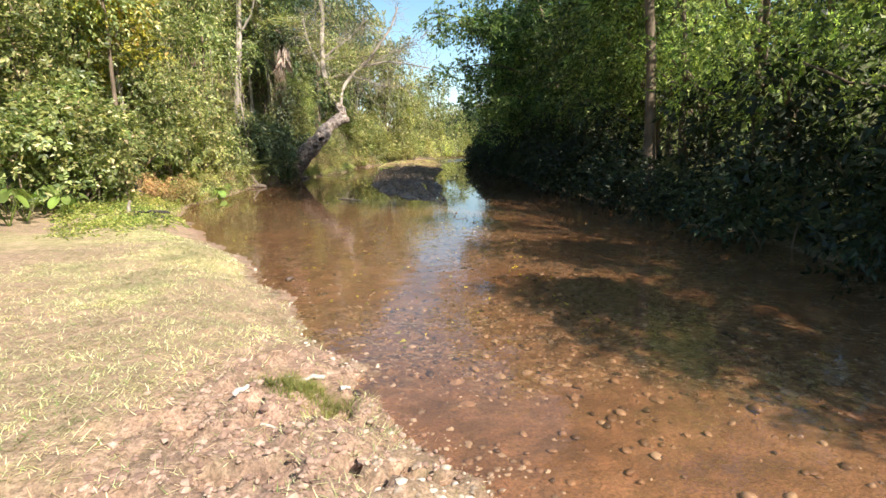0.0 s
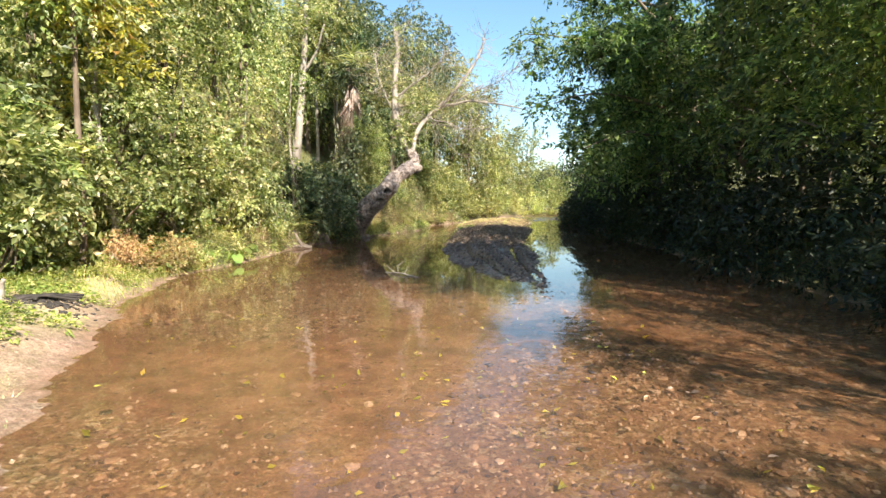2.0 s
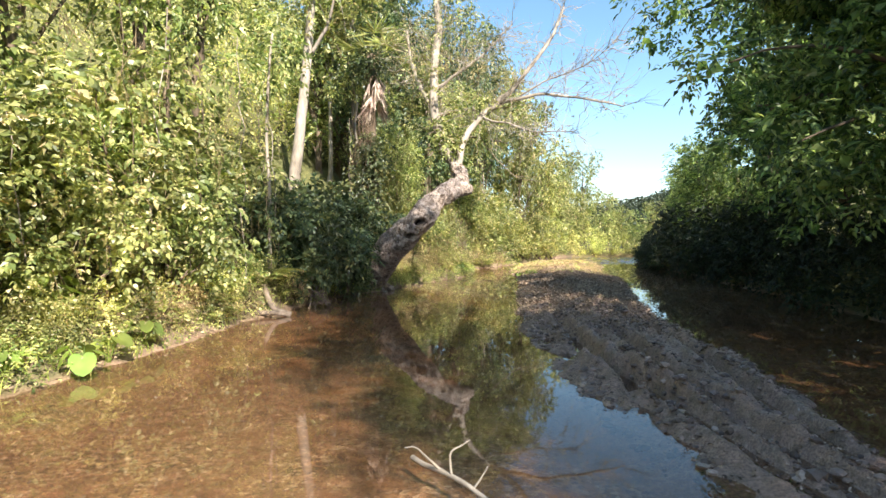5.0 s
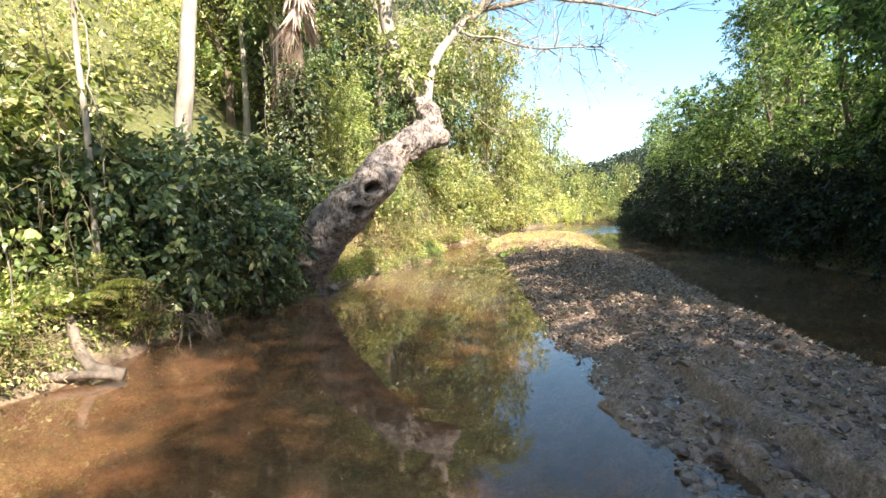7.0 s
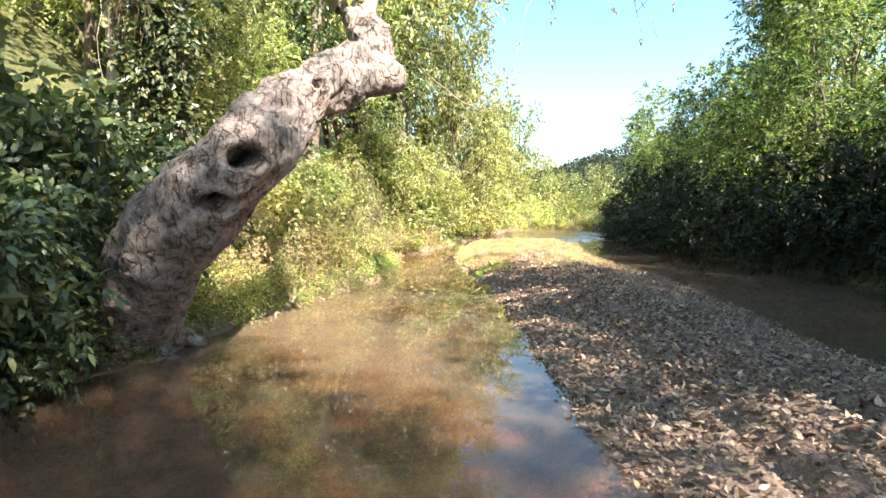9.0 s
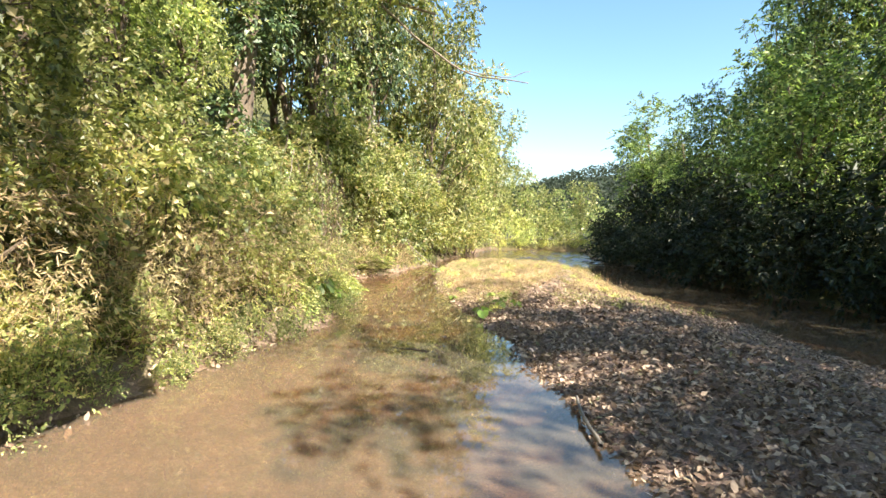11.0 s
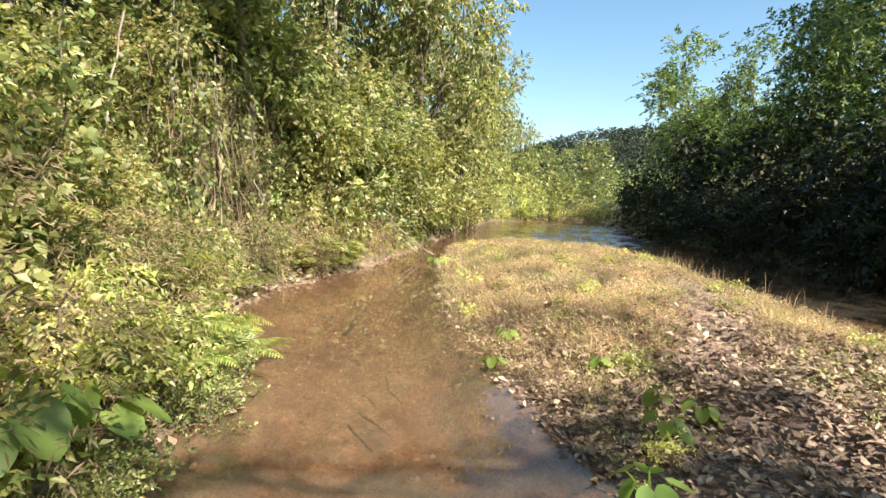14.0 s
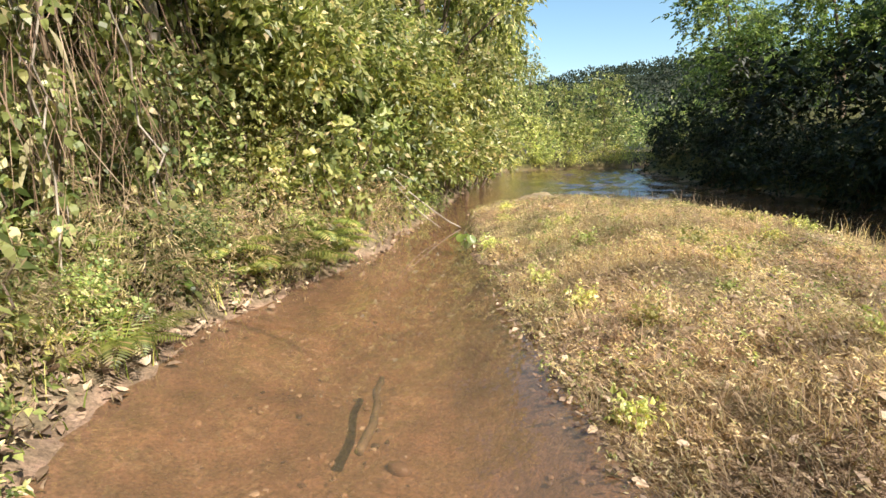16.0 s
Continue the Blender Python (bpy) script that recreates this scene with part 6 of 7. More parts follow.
hill_woods("hillside_woods", 41, slope_spots(1, 820, -40, -12.5, 26, 80), 1.5, 130, M_LEAF_LIGHT, "sunlit scrub covering the hillside above the bank", (0.06, 0.15))
hill_woods("hillside_woods", 42, slope_spots(2, 260, 20, 44, 20, 90), 2.0, 50, M_LEAF_SHADE, "dark woodland covering the slope above the shaded bank")
hill_woods("distant_woods", 43, slope_spots(3, 900, 12, 150, 140, 285), 3.4, 60, M_LEAF_FAR, "distant wooded hill beyond the river bend", (0.17, 0.32), 0.75)
hill_woods("distant_woods", 44, slope_spots(4, 150, -8, 50, 80, 128), 2.0, 130, M_LEAF_MID, "green woods beyond the river bend", (0.07, 0.16))
hill_woods("distant_woods", 45, slope_spots(5, 90, -8, 60, 84, 140), 2.3, 130, M_LEAF_RIVER, "darker trees among the woods beyond the bend", (0.07, 0.16))
mast = tagged(new("mast"), "thin mast on the distant hilltop", "mast")
part("pole", Soup().add(*tube([(117, 295, at(117, 295)), (117, 295, at(117, 295) + 9)], [0.25, 0.2], 6)), M_BARK, mast)


# ---- ground cover ----
def blades(rng, x, y, low, high, width, lean=0.5):
    n = len(x)
    z = height(x, y)
    p = np.stack([x, y, z - 0.01], 1)
    a = rng.uniform(0, 6.283, n)
    h = rng.uniform(low, high, n)
    d = np.stack([np.cos(a), np.sin(a), np.zeros(n)], 1) * (h * lean * rng.uniform(0.2, 1.3, n))[:, None]
    s = np.stack([-np.sin(a), np.cos(a), np.zeros(n)], 1) * (width * rng.uniform(0.6, 1.3, n))[:, None]
    mid = p + d * 0.4 + np.stack([0 * h, 0 * h, h * 0.6], 1)
    tip = p + d * 1.2 + np.stack([0 * h, 0 * h, h], 1)
    v = np.stack([p - s, p + s, mid + s * 0.8, tip, mid - s * 0.8], 1).reshape(-1, 3)
    k = np.arange(n)[:, None] * 5
    return v, np.concatenate([k + [0, 1, 2], k + [0, 2, 4], k + [4, 2, 3]])


def field(rng, n, x0, x1, y0, y1, keep):
    x, y = rng.uniform(x0, x1, n), rng.uniform(y0, y1, n)
    m = keep(x, y)
    return x[m], y[m]


sandy = lambda x, y: np.exp(-((x - np.interp(y, [43, 45, 46.9, 49.1, 52], [-0.9, -0.2, 0.96, 1.82, 2.5])) / 0.42) ** 4) * (y < 52)
rng = np.random.default_rng(77)
def tufts(rng, x, y, low, high, width, lean):
    """Short grass: one bent-over spike a blade."""
    n = len(x)
    p = np.stack([x, y, height(x, y) - 0.004], 1)
    a = rng.uniform(0, 6.283, n)
    h = rng.uniform(low, high, n)
    w = (width * rng.uniform(0.6, 1.4, n))[:, None]
    s = np.stack([-np.sin(a), np.cos(a), np.zeros(n)], 1) * w
    tip = p + np.stack([np.cos(a) * h * lean, np.sin(a) * h * lean, h * rng.uniform(0.4, 1, n)], 1)
    return np.stack([p - s, p + s, tip], 1).reshape(-1, 3), np.arange(n * 3).reshape(-1, 3)


on_lawn = lambda x, y: (left_shore(y) - x > 0.02 + 0.3 * vnoise(x, y, 0.7, 11)) & (rng.random(len(x)) < 0.25 + 0.75 * smooth(0.35, 0.6, vnoise(x, y, 1.6, 4))) & (rng.random(len(x)) < 1 - 0.93 * muddy(x, y)) & (np.hypot(x - 0.95, y - 2.6) > 0.62)
x, y = field(rng, 520000, -5.5, 2.2, 0.5, 12, lambda x, y: on_lawn(x, y) & (rng.random(len(x)) < np.exp(-np.clip(np.hypot(x, y) - 3.5, 0, 20) / 5)))
tagged(part("lawn_grass", Soup().add(*tufts(rng, x, y, 0.015, 0.06, 0.0034, 1.7)), M_LAWN), "short sun-bleached grass on the bank", "grass", "", "stuff")
x, y = field(rng, 34000, -8.5, 2.0, 0.5, 20, lambda x, y: on_lawn(x, y) & (vnoise(x, y, 0.9, 26) > 0.58 - 0.25 * smooth(8, 13, y)))
gx0, gy0 = rng.normal(0, 1, (2, 2600))
tagged(part("grass_tuft", Soup().add(*blades(rng, -0.19 + 0.17 * gx0, 3.68 + 0.13 * gy0, 0.02, 0.075, 0.0026, 1.3)), M_GRASS_GREEN), "small green tuft of grass in the trodden mud", "grass", "", "stuff")
tagged(part("lawn_tufts", Soup().add(*blades(rng, x, y, 0.015, 0.06, 0.0026, 1.6)), M_GRASS_GREEN), "greener tufts in the bleached lawn", "grass", "", "stuff")
x, y = field(rng, 430000, -2.6, 4, 43.5, 58, lambda x, y: (x > bar_left(y) + 0.15) & (x < bar_right(y) - 0.15) & (rng.random(len(x)) < smooth(43.4, 46.4, y) * (1 - 0.9 * sandy(x, y)) * (1 - 0.8 * smooth(54.5, 58, y)) * (0.35 + 0.65 * smooth(0.3, 0.6, vnoise(x, y, 1.1, 12)))))
tagged(part("dry_grass", Soup().add(*tufts(rng, x, y, 0.03, 0.13, 0.0034, 1.4)), M_GRASS_DRY), "straw-yellow dry grass on the gravel bar", "grass", "", "stuff")
x, y = field(rng, 46000, -2.6, 4, 43.4, 58, lambda x, y: (x > bar_left(y) + 0.15) & (x < bar_right(y) - 0.15) & (vnoise(x, y, 0.8, 27) > 0.42) & (y < 55.5) & (rng.random(len(x)) < smooth(43.6, 46.8, y) * (1 - sandy(x, y))))
tagged(part("bent_grass", Soup().add(*blades(rng, x, y, 0.07, 0.22, 0.002, 1.3)), M_GRASS_DRY), "long bent stalks in the dry grass", "grass", "", "stuff")
x, y = field(rng, 2600, 1.2, 3.9, 47, 57.5, lambda x, y: (bar_right(y) - x < 0.75) & (bar_right(y) - x > 0.05) & (vnoise(x, y, 0.7, 62) > 0.35))
tagged(part("seed_stalks", Soup().add(*blades(rng, x, y, 0.18, 0.5, 0.0035, 0.35)), M_GRASS_DRY), "tall dry seed stalks along the edge of the bar", "grass", "", "stuff")
x, y = field(rng, 34000, -11, -2, 16, 58, lambda x, y: (left_shore(y) - x > -0.25) & (height(x, y) > 0.0) & (left_shore(y) - x < 2.8))
tagged(part("bank_grass", Soup().add(*blades(rng, x, y, 0.08, 0.32, 0.006, 0.9)), M_GRASS_GREEN), "rough green grass along the bank", "grass", "", "stuff")


def undergrowth(name, n, box, keep, mat, leaf, width, lift, label, pairs=2):
    x, y = field(rng, n, *box, keep)
    c = np.stack([x, y, height(x, y) + rng.uniform(0.0, lift, len(x))], 1)
    ax = np.stack([rng.normal(0.5, 0.8, len(x)), rng.normal(-0.4, 0.8, len(x)), rng.uniform(-0.1, 1.2, len(x))], 1)
    tagged(part(name, Soup().add(*sprays(c, ax, pairs, leaf * 2.2, leaf, width, rng, 0.5)), mat), label, "undergrowth", "", "stuff")


undergrowth("undergrowth", 16000, (-11, -2, 20, 58), lambda x, y: (left_shore(y) - x > -0.5 + 0.6 * smooth(46.5, 48.5, y)) & (left_shore(y) - x < 3.0) & (height(x, y) > 0.0) & ((vnoise(x, y, 1.3, 21) > 0.42) | (left_shore(y) - x < 0.4) & (y < 48)), M_LEAF_LIGHT, 0.075, 0.034, 0.45, "sunlit leafy undergrowth covering the bank")
undergrowth("undergrowth", 16000, (-11, -2, 20, 58), lambda x, y: (left_shore(y) - x > -0.5 + 0.6 * smooth(46.5, 48.5, y)) & (left_shore(y) - x < 3.0) & (height(x, y) > 0.0) & ((vnoise(x, y, 1.1, 22) > 0.5) | (left_shore(y) - x < 0.4) & (y < 48)), M_LEAF_MID, 0.075, 0.042, 0.45, "green leafy undergrowth covering the bank")
undergrowth("dry_undergrowth", 20000, (-11, -2, 22, 57), lambda x, y: (left_shore(y) - x > 0.2) & (left_shore(y) - x < 3.0) & (vnoise(x, y, 1.2, 23) > 0.55), M_LEAF_DRY, 0.095, 0.028, 0.5, "withered undergrowth and straw on the bank")
undergrowth("herbs", 8000, (-2.3, 3.6, 43, 57), lambda x, y: (x > bar_left(y) + 0.05) & (x < bar_right(y) - 0.1) & (vnoise(x, y, 0.7, 24) > 0.45) & (rng.random(len(x)) < 1 - 0.8 * sandy(x, y)), M_LEAF_MID, 0.032, 0.016, 0.12, "small green herbs among the dry grass")
undergrowth("dry_herbs", 16000, (-2.3, 3.6, 43.5, 57), lambda x, y: (x > bar_left(y) + 0.05) & (x < bar_right(y) - 0.1) & (rng.random(len(x)) < (1 - 0.85 * sandy(x, y)) * (0.4 + 0.6 * smooth(44, 47, y))), M_GRASS_DRY, 0.035, 0.012, 0.13, "withered straw-coloured herbs in the dry grass")
undergrowth("herbs", 13000, (-11, -5, 9, 23), lambda x, y: (left_shore(y) - x > 0.3) & (left_shore(y) - x < 3.4) & (rng.random(len(x)) < smooth(10, 16, y + 3 * vnoise(x, y, 1.5, 45))) & (vnoise(x, y, 0.8, 25) > 0.4), M_GRASS_GREEN, 0.08, 0.04, 0.16, "green herbs edging the lawn")
undergrowth("shaded_undergrowth", 5000, (5.5, 14, -2, 72), lambda x, y: (x - right_shore(y) > -0.3) & (x - right_shore(y) < 4), M_LEAF_SHADE, 0.16, 0.08, 0.5, "undergrowth with shade-dark leaves on the shaded bank")


def litter(rng, x, y, lo, hi, shape=leaf_faces):
    n = len(x)
    p = np.stack([x, y, height(x, y) + 0.012 + rng.uniform(0, 0.03, n)], 1)
    a = rng.uniform(0, 6.283, n)
    d = np.stack([np.cos(a), np.sin(a), rng.normal(0.1, 0.3, n)], 1)
    nr = np.stack([rng.normal(0, 0.5, n), rng.normal(0, 0.5, n), np.ones(n)], 1)
    L = rng.uniform(lo, hi, n)
    return shape(p, d, nr, L, L * rng.uniform(0.38, 0.68, n), rng.uniform(-0.45, 0.5, (n, 1)), rng.uniform(-0.4, 0.4, (n, 1)))


x, y = field(rng, 120000, -2.5, 4, 22, 50, lambda x, y: (x > bar_left(y) - 0.05) & (x < bar_right(y) + 0.05) & (rng.random(len(x)) < smooth(25.0, 33, y) * np.clip(0.25 + 1.6 * vnoise(x, y, 0.8, 77), 0.2, 1) * (1 - 0.93 * smooth(43.6, 46.2, y))))
leaf_litter = tagged(part("leaf_litter", Soup().add(*litter(rng, x, y, 0.025, 0.082)), M_LITTER), "brown fallen leaves carpeting the gravel bar", "leaf litter", "", "stuff")
x, y = field(rng, 15000, -1.8, 1.2, 29, 46.5, lambda x, y: (x > bar_left(y) - 0.15) & (rng.random(len(x)) < smooth(29, 34, y) - 0.75 * smooth(44, 46.5, y)))
tagged(part("curled_leaves", Soup().add(*litter(rng, x, y, 0.04, 0.105, oval_faces)), M_LITTER), "curled brown leaves on top of the litter", "leaf litter", "", "stuff")
x, y = field(rng, 17000, -2.4, 3.6, 43.8, 57, lambda x, y: (x > bar_left(y) - 0.05) & (x < bar_right(y)) & (rng.random(len(x)) < 0.32 + 0.5 * (1 - smooth(44, 46.5, y)) + 0.6 * (x < bar_left(y) + 0.5)))
tagged(part("grass_litter", Soup().add(*litter(rng, x, y, 0.025, 0.085, oval_faces)), M_LITTER), "curled dead leaves caught in the dry grass", "leaf litter", "", "stuff")
x, y = field(rng, 22000, -9, 1, 2, 58, lambda x, y: (left_shore(y) - x > -0.1) & (left_shore(y) - x < 1.6) & (y > 20))
tagged(part("bank_litter", Soup().add(*litter(rng, x, y, 0.05, 0.12)), M_LITTER), "dry fallen leaves along the water's edge", "leaf litter", "", "stuff")
x, y = field(rng, 9000, -6.8, -2.5, 36.5, 57, lambda x, y: (np.abs(left_shore(y) - x - 0.12) < 0.38) & (vnoise(x, y, 0.5, 28) > 0.3))
tagged(part("shore_litter", Soup().add(*litter(rng, x, y, 0.04, 0.13, oval_faces)), M_LITTER), "brown leaves and bits of bark along the shore", "leaf litter", "", "stuff")
x, y = field(rng, 7000, -6.8, -4.0, 46.3, 52.5, lambda x, y: (left_shore(y) - x > -0.1) & (left_shore(y) - x < 1.3) & (vnoise(x, y, 0.6, 29) > 0.3))
tagged(part("slope_litter", Soup().add(*litter(rng, x, y, 0.04, 0.14, oval_faces)), M_LITTER), "pale dead leaves strewn over the foot of the slope", "leaf litter", "", "stuff")
x, y = field(rng, 380, -5, 3, 5, 16, lambda x, y: x > left_shore(y) + 0.4)
tagged(part("sunken_leaves", Soup().add(*litter(rng, x, y, 0.05, 0.10)), M_LEAF_YELLOW), "yellow leaves lying on the stream bed", "leaf litter", "", "stuff")

ico = bmesh.new()
bmesh.ops.create_icosphere(ico, subdivisions=1, radius=1)
ICO_V = np.array([v.co[:] for v in ico.verts])
ICO_F = np.array([[v.index for v in f.verts] for f in ico.faces])
ico.free()


def pebbles(rng, x, y, lo, hi, shape=ICO_V, faces=ICO_F):
    n = len(x)
    s = lo + (hi - lo) * rng.random(n) ** 2.2
    q = shape[None] * (1 + rng.normal(0, 0.13, (n, len(shape), 1))) * (s[:, None, None] * np.stack([rng.uniform(0.8, 1.3, n), rng.uniform(0.7, 1.1, n), rng.uniform(0.4, 0.7, n)], 1)[:, None])
    a = rng.uniform(0, 6.283, n)
    c, w = np.cos(a)[:, None], np.sin(a)[:, None]
    q = np.stack([q[..., 0] * c - q[..., 1] * w, q[..., 0] * w + q[..., 1] * c, q[..., 2]], -1)
    q = q + np.stack([x, y, height(x, y)], 1)[:, None]
    f = faces[None] + (np.arange(n) * len(shape))[:, None, None]
    return q.reshape(-1, 3), f.reshape(-1, 3)


OCT_V = np.array([(1, 0, 0), (0, 1, 0), (-1, 0, 0), (0, -1, 0), (0, 0, 1), (0, 0, -1)], float)
OCT_F = np.array([(0, 1, 4), (1, 2, 4), (2, 3, 4), (3, 0, 4)])
gravelly = lambda x, y: (x > left_shore(y) + 0.3 + 0.5 * vnoise(x, y, 1.0, 31)) & (rng.random(len(x)) < 0.12 + smooth(0.35, 0.6, vnoise(x, y, 2.5, 6)) * (1 - 0.8 * smooth(2.2, 3.6, x - 0.12 * (14 - y))))
x, y = field(rng, 42000, -6, 5.0, 2.5, 20, gravelly)
tagged(part("gravel", Soup().add(*pebbles(rng, x, y, 0.010, 0.032, OCT_V, OCT_F)), M_PEBBLE), "fine brown gravel on the stream bed", "pebbles", "", "stuff")
x, y = field(rng, 4200, -6, 5.0, 2.5, 20, gravelly)
bed_pebbles = tagged(part("pebbles", Soup().add(*pebbles(rng, x, y, 0.022, 0.065)), M_PEBBLE), "brown and grey pebbles on the stream bed", "pebbles", "", "stuff")
ridge_x = lambda y: np.interp(y, [4, 8, 11, 14, 17, 19], [3.9, 3.1, 2.5, 1.85, 1.75, 1.7])
x, y = field(rng, 16000, 0, 5, 5, 19.5, lambda x, y: rng.random(len(x)) < np.exp(-((x - ridge_x(y)) / (0.55 - 0.02 * (y - 5))) ** 2) * smooth(5, 10, y))
tagged(part("ridge_gravel", Soup().add(*pebbles(rng, x, y, 0.009, 0.036)), M_PEBBLE), "ridge of wet gravel trailing from the bar", "pebbles", "", "stuff")
x, y = field(rng, 700, 0, 5, 7, 19, lambda x, y: rng.random(len(x)) < np.exp(-((x - ridge_x(y) - 0.1) / 0.5) ** 2))
tagged(part("ridge_leaves", Soup().add(*litter(rng, x, y, 0.04, 0.09)), M_LITTER), "dead leaves caught on the gravel ridge", "leaf litter", "", "stuff")
x, y = field(rng, 2600, -4.5, -1.7, 40, 56, lambda x, y: (x > left_shore(y) + 0.4) & (x < bar_left(y) - 0.05) & (vnoise(x, y, 1.2, 33) > 0.45))
tagged(part("channel_pebbles", Soup().add(*pebbles(rng, x, y, 0.010, 0.035)), M_PEBBLE), "brown gravel on the bed of the narrow channel", "pebbles", "", "stuff")
M_PALE_PEBBLE = dry_material("pale_pebbles", [(0.0, (0.20, 0.15, 0.11)), (0.5, (0.38, 0.31, 0.24)), (1.0, (0.58, 0.52, 0.45))], 0.0, 0.7)
x, y = field(rng, 9000, -3, 2.5, 1.5, 12, lambda x, y: ((np.abs(left_shore(y) - x) < 0.3) & (rng.random(len(x)) < 0.4)) | ((np.hypot(x - 0.95, y - 2.65) < 0.6)))
tagged(part("shore_pebbles", Soup().add(*pebbles(rng, x, y, 0.008, 0.034)), M_PALE_PEBBLE), "pale gravel along the edge of the water", "pebbles", "", "stuff")


x, y = np.array(ASH).T
tagged(part("ash_heap", Soup().add(*pebbles(rng, x, y, 0.012, 0.06)), M_CHAR), "grey ash and charcoal of a burnt-out fire", "ash", "", "stuff")
x, y = field(rng, 7000, -1.8, 1.4, 1.2, 5.6, lambda x, y: (left_shore(y) - x > 0.0) & (rng.random(len(x)) < muddy(x, y)) & (vnoise(x, y, 0.5, 47) > 0.45))
M_CLOD = dry_material("dried_mud", [(0.0, (0.17, 0.105, 0.078)), (0.5, (0.31, 0.205, 0.158)), (1.0, (0.43, 0.315, 0.25))], 0.0, 0.9)
tagged(part("mud_clods", Soup().add(*pebbles(rng, x, y, 0.006, 0.036)), M_CLOD), "dried clods of trodden reddish mud", "mud", "", "stuff")
x, y = field(rng, 9000, -5, 1.6, 0.8, 9, lambda x, y: (left_shore(y) - x > 0.02))
tagged(part("straw", Soup().add(*leaf_faces(np.stack([x, y, height(x, y) + 0.008], 1), np.stack([rng.normal(0, 1, len(x)), rng.normal(0, 1, len(x)), rng.normal(0.05, 0.12, len(x))], 1), np.tile([0.0, 0.0, 1.0], (len(x), 1)), rng.uniform(0.03, 0.12, len(x)), rng.uniform(0.003, 0.008, len(x)))), M_GRASS_DRY), "dry straw scattered over the lawn", "straw", "", "stuff")


x, y = field(rng, 9000, -1.6, 2.3, 19.0, 31, lambda x, y: (x > bar_left(y) - 0.05) & (x < bar_right(y) + 0.05) & (vnoise(x * 1.5, y * 0.6, 0.5, 49) > 0.42))
M_WET_MUD = dry_material("wet_mud", [(0.0, (0.07, 0.046, 0.038)), (0.5, (0.17, 0.118, 0.098)), (0.9, (0.28, 0.205, 0.175)), (1.0, (0.42, 0.33, 0.28))], 0.0, 0.5)
tagged(part("churned_mud", Soup().add(*pebbles(rng, x, y, 0.012, 0.07)), M_WET_MUD), "dark churned mud clods on the end of the bar", "mud", "", "stuff")
M_SCRAP = dry_material("leaf_scraps", [(0.0, (0.05, 0.034, 0.026)), (0.4, (0.15, 0.10, 0.078)), (0.8, (0.30, 0.22, 0.18)), (1.0, (0.50, 0.41, 0.35))], 0.1, 0.6)
x, y = field(rng, 11000, -1.4, 2.2, 19.5, 30, lambda x, y: (x > bar_left(y)) & (x < bar_right(y)))
tagged(part("bar_debris", Soup().add(*litter(rng, x, y, 0.012, 0.048)), M_SCRAP), "scraps of leaf and bark on the wet mud", "leaf litter", "", "stuff")
x, y = field(rng, 1200, -1.4, 2.4, 19.0, 27, lambda x, y: (x > bar_left(y) - 0.1) & (x < bar_right(y) + 0.1) & (vnoise(x, y, 0.8, 48) > 0.45))
tagged(part("bar_gravel", Soup().add(*pebbles(rng, x, y, 0.008, 0.035, OCT_V, OCT_F)), M_PEBBLE), "gravel pressed into the mud of the bar", "pebbles", "", "stuff")


# ---- single stones and leaves that can be told apart ----
def stone_mesh(seed, size):
    rng = np.random.default_rng(seed)
    bm = bmesh.new()
    bmesh.ops.create_icosphere(bm, subdivisions=2, radius=size)
    off = Vector(rng.uniform(0, 50, 3))
    for v in bm.verts:
        v.co *= 1 + 0.35 * noise.noise(v.co / size * 0.9 + off) + 0.12 * noise.noise(v.co / size * 2.5 + off)
        v.co.z *= 0.6
    me = bpy.data.meshes.new("stone")
    bm.to_mesh(me)
    bm.free()
    me.materials.append(M_PEBBLE)
    for p in me.polygons:
        p.use_smooth = True
    return me


STONES = [stone_mesh(200 + k, 0.05) for k in range(5)]
rr = random.Random(9)
spots = [(-1.32, 8.2, 1.6), (2.25, 12.3, 0.8), (1.55, 17.3, 0.9), (1.3, 17.9, 0.7), (1.75, 16.6, 0.7), (1.95, 15.4, 0.8), (2.1, 14.3, 0.6), (2.3, 13.4, 0.7), (1.9, 13.0, 0.6), (1.05, 18.5, 0.8), (0.85, 19.4, 0.8), (-3.24, 47.9, 1.5), (2.0, 2.9, 0.8), (2.6, 2.6, 0.9), (3.3, 3.6, 1.2), (2.4, 4.2, 0.9), (1.2, 4.6, 0.9), (0.6, 5.2, 0.9), (1.7, 3.4, 0.8), (4.1, 5.2, 1.0), (3.4, 7.2, 1.0), (2.6, 8.9, 0.9), (-5.2, 40.5, 1.0), (-5.0, 49.8, 0.9), (-7.2, 29.8, 1.1), (-6.3, 37.2, 1.6), (-6.1, 37.6, 1.3)]
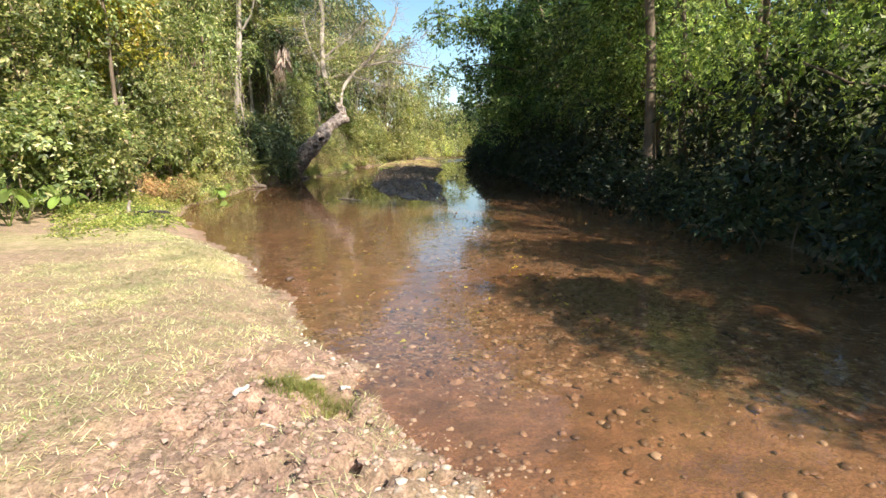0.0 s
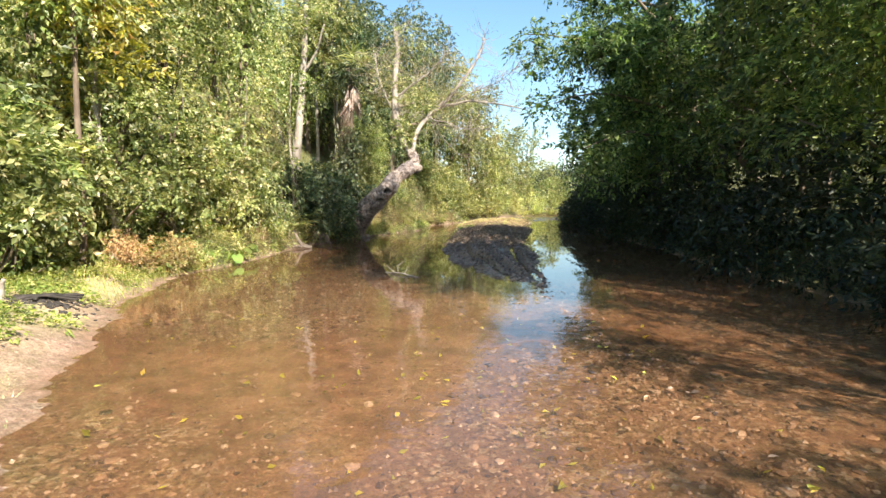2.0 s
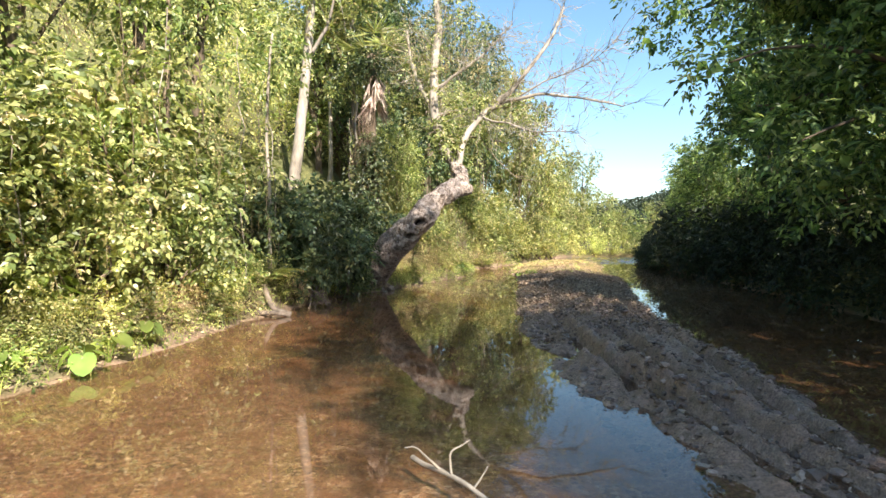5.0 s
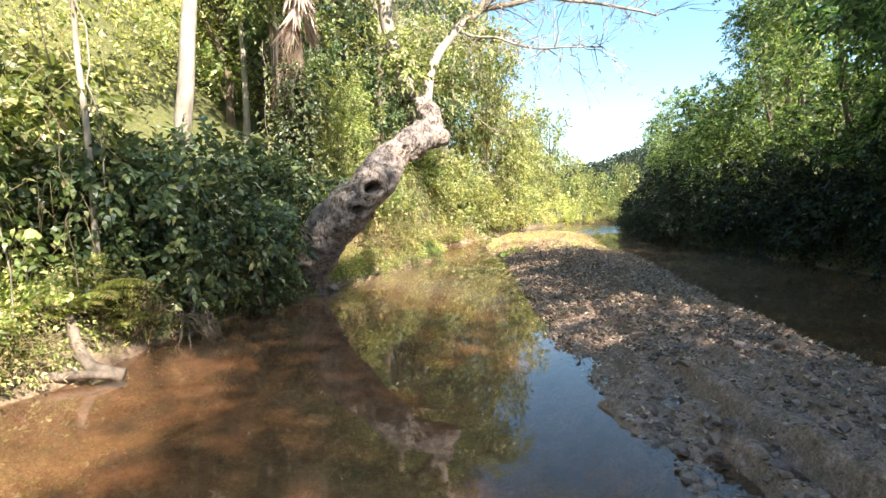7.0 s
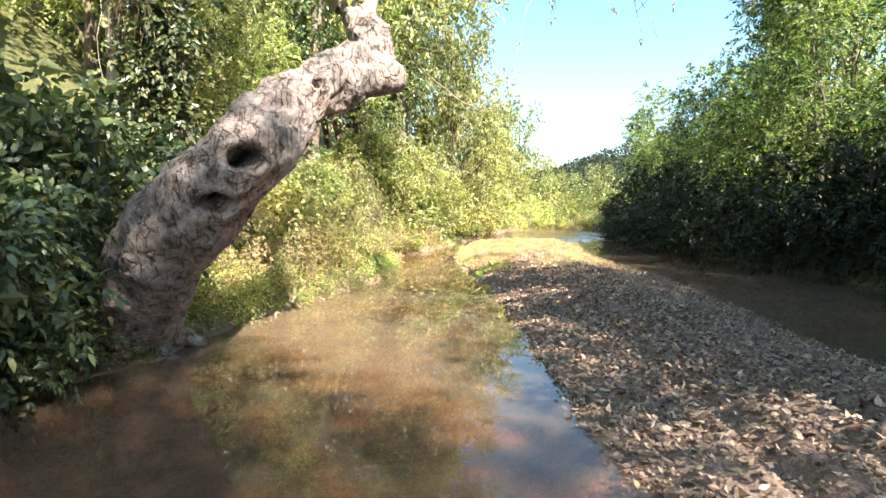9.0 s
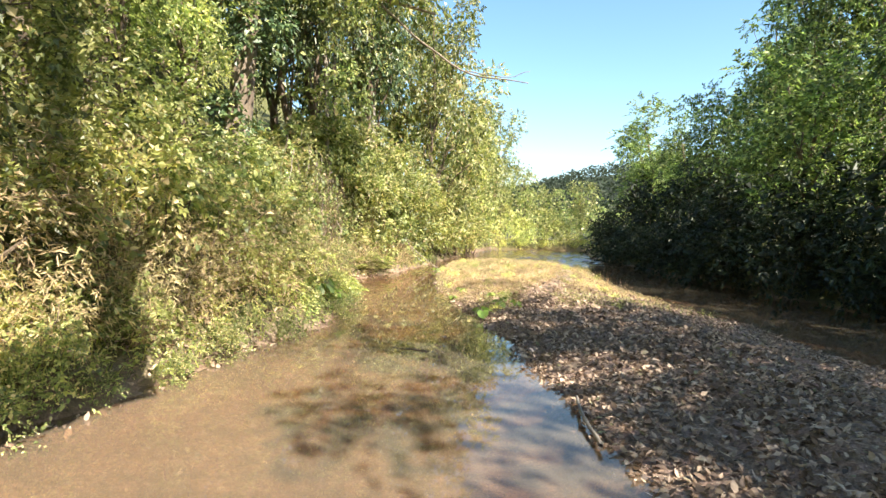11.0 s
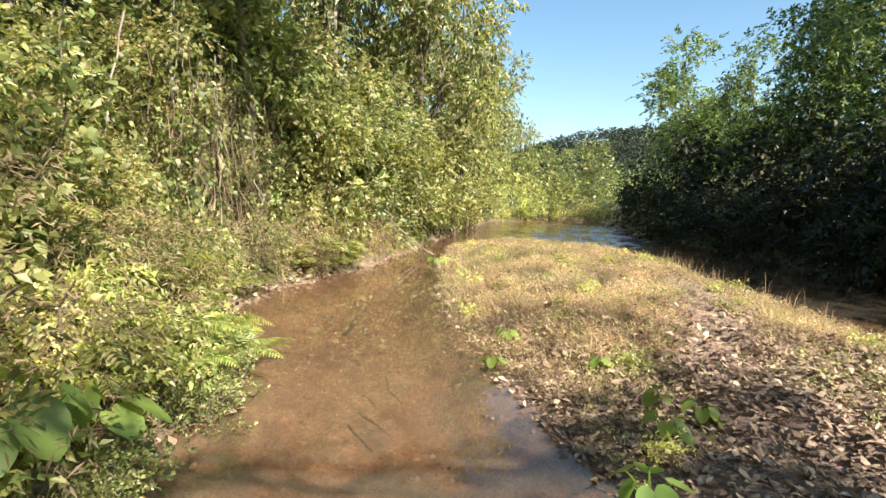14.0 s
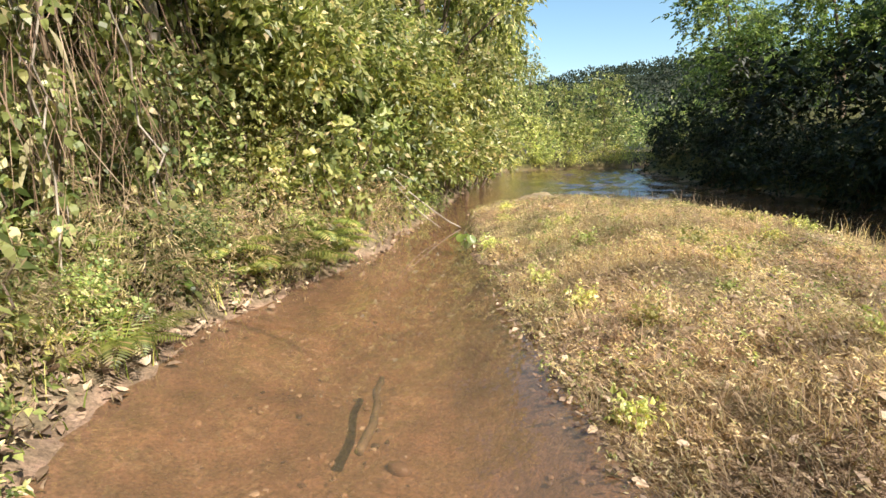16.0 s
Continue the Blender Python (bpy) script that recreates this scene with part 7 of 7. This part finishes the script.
for k, (sx, sy, sc) in enumerate(spots):
    st = new("stone", STONES[k % 5])
    st.matrix_basis = pose(sx, sy, at(sx, sy, 0.012 * sc), rr.uniform(-15, 15), rr.uniform(-15, 15), rr.uniform(0, 360))
    st.scale = (sc * rr.uniform(0.7, 1.3), sc * rr.uniform(0.7, 1.1), sc)
    tagged(st, "rounded brown stone by the shallow water" if sy < 22 else "weathered stone at the foot of the bank", "stone", "stones along the stream")

# ---- leaves and pebbles that can be picked out one by one ----
def single_leaf(seed):
    rng = np.random.default_rng(seed)
    n = 7
    t = np.linspace(0, 1, n)
    w = 0.24 * np.sin(np.pi * np.clip(t * 0.94 + 0.04, 0, 1)) ** 0.8 * rng.uniform(0.85, 1.25)
    curl, fold = rng.uniform(-0.25, 0.35), rng.uniform(0.1, 0.5)
    mid = np.stack([t - 0.5, 0.06 * np.sin(3 * t + seed), curl * (t - 0.5) ** 2], 1)
    left = mid + np.stack([0 * t, w, fold * w + rng.normal(0, 0.015, n)], 1)
    right = mid + np.stack([0 * t, -w, fold * w + rng.normal(0, 0.015, n)], 1)
    v = np.concatenate([mid, left, right])
    f = []
    for i in range(n - 1):
        f += [[i, i + 1, n + i + 1], [i, n + i + 1, n + i], [i + 1, i, 2 * n + i], [i + 1, 2 * n + i, 2 * n + i + 1]]
    return Soup().add(v, f).mesh("leaf", M_LITTER, True)


LEAVES = [single_leaf(300 + k) for k in range(8)]
rr = random.Random(31)
for k in range(290):
    y = rr.uniform(30.0, 46.5)
    x = rr.uniform(float(bar_left(y)) - 0.05, float(bar_left(y)) + 1.6)
    ob = new("leaf", LEAVES[k % 8])
    ob.parent = leaf_litter
    ob.matrix_basis = pose(x, y, at(x, y, 0.045), rr.uniform(-25, 25), rr.uniform(-25, 25), rr.uniform(0, 360))
    c = rr.uniform(0.06, 0.12)
    ob.scale = (c, c, c)
for k in range(290):
    y = rr.uniform(2.2, 9.0)
    x = rr.uniform(float(left_shore(y)) - 0.2, min(4.5, float(left_shore(y)) + 4.2))
    ob = new("pebble", STONES[k % 5])
    ob.parent = bed_pebbles
    c = rr.uniform(0.35, 0.8)
    ob.matrix_basis = pose(x, y, at(x, y, 0.008), rr.uniform(-20, 20), rr.uniform(-20, 20), rr.uniform(0, 360))
    ob.scale = (c * rr.uniform(0.8, 1.3), c, c * 0.8)
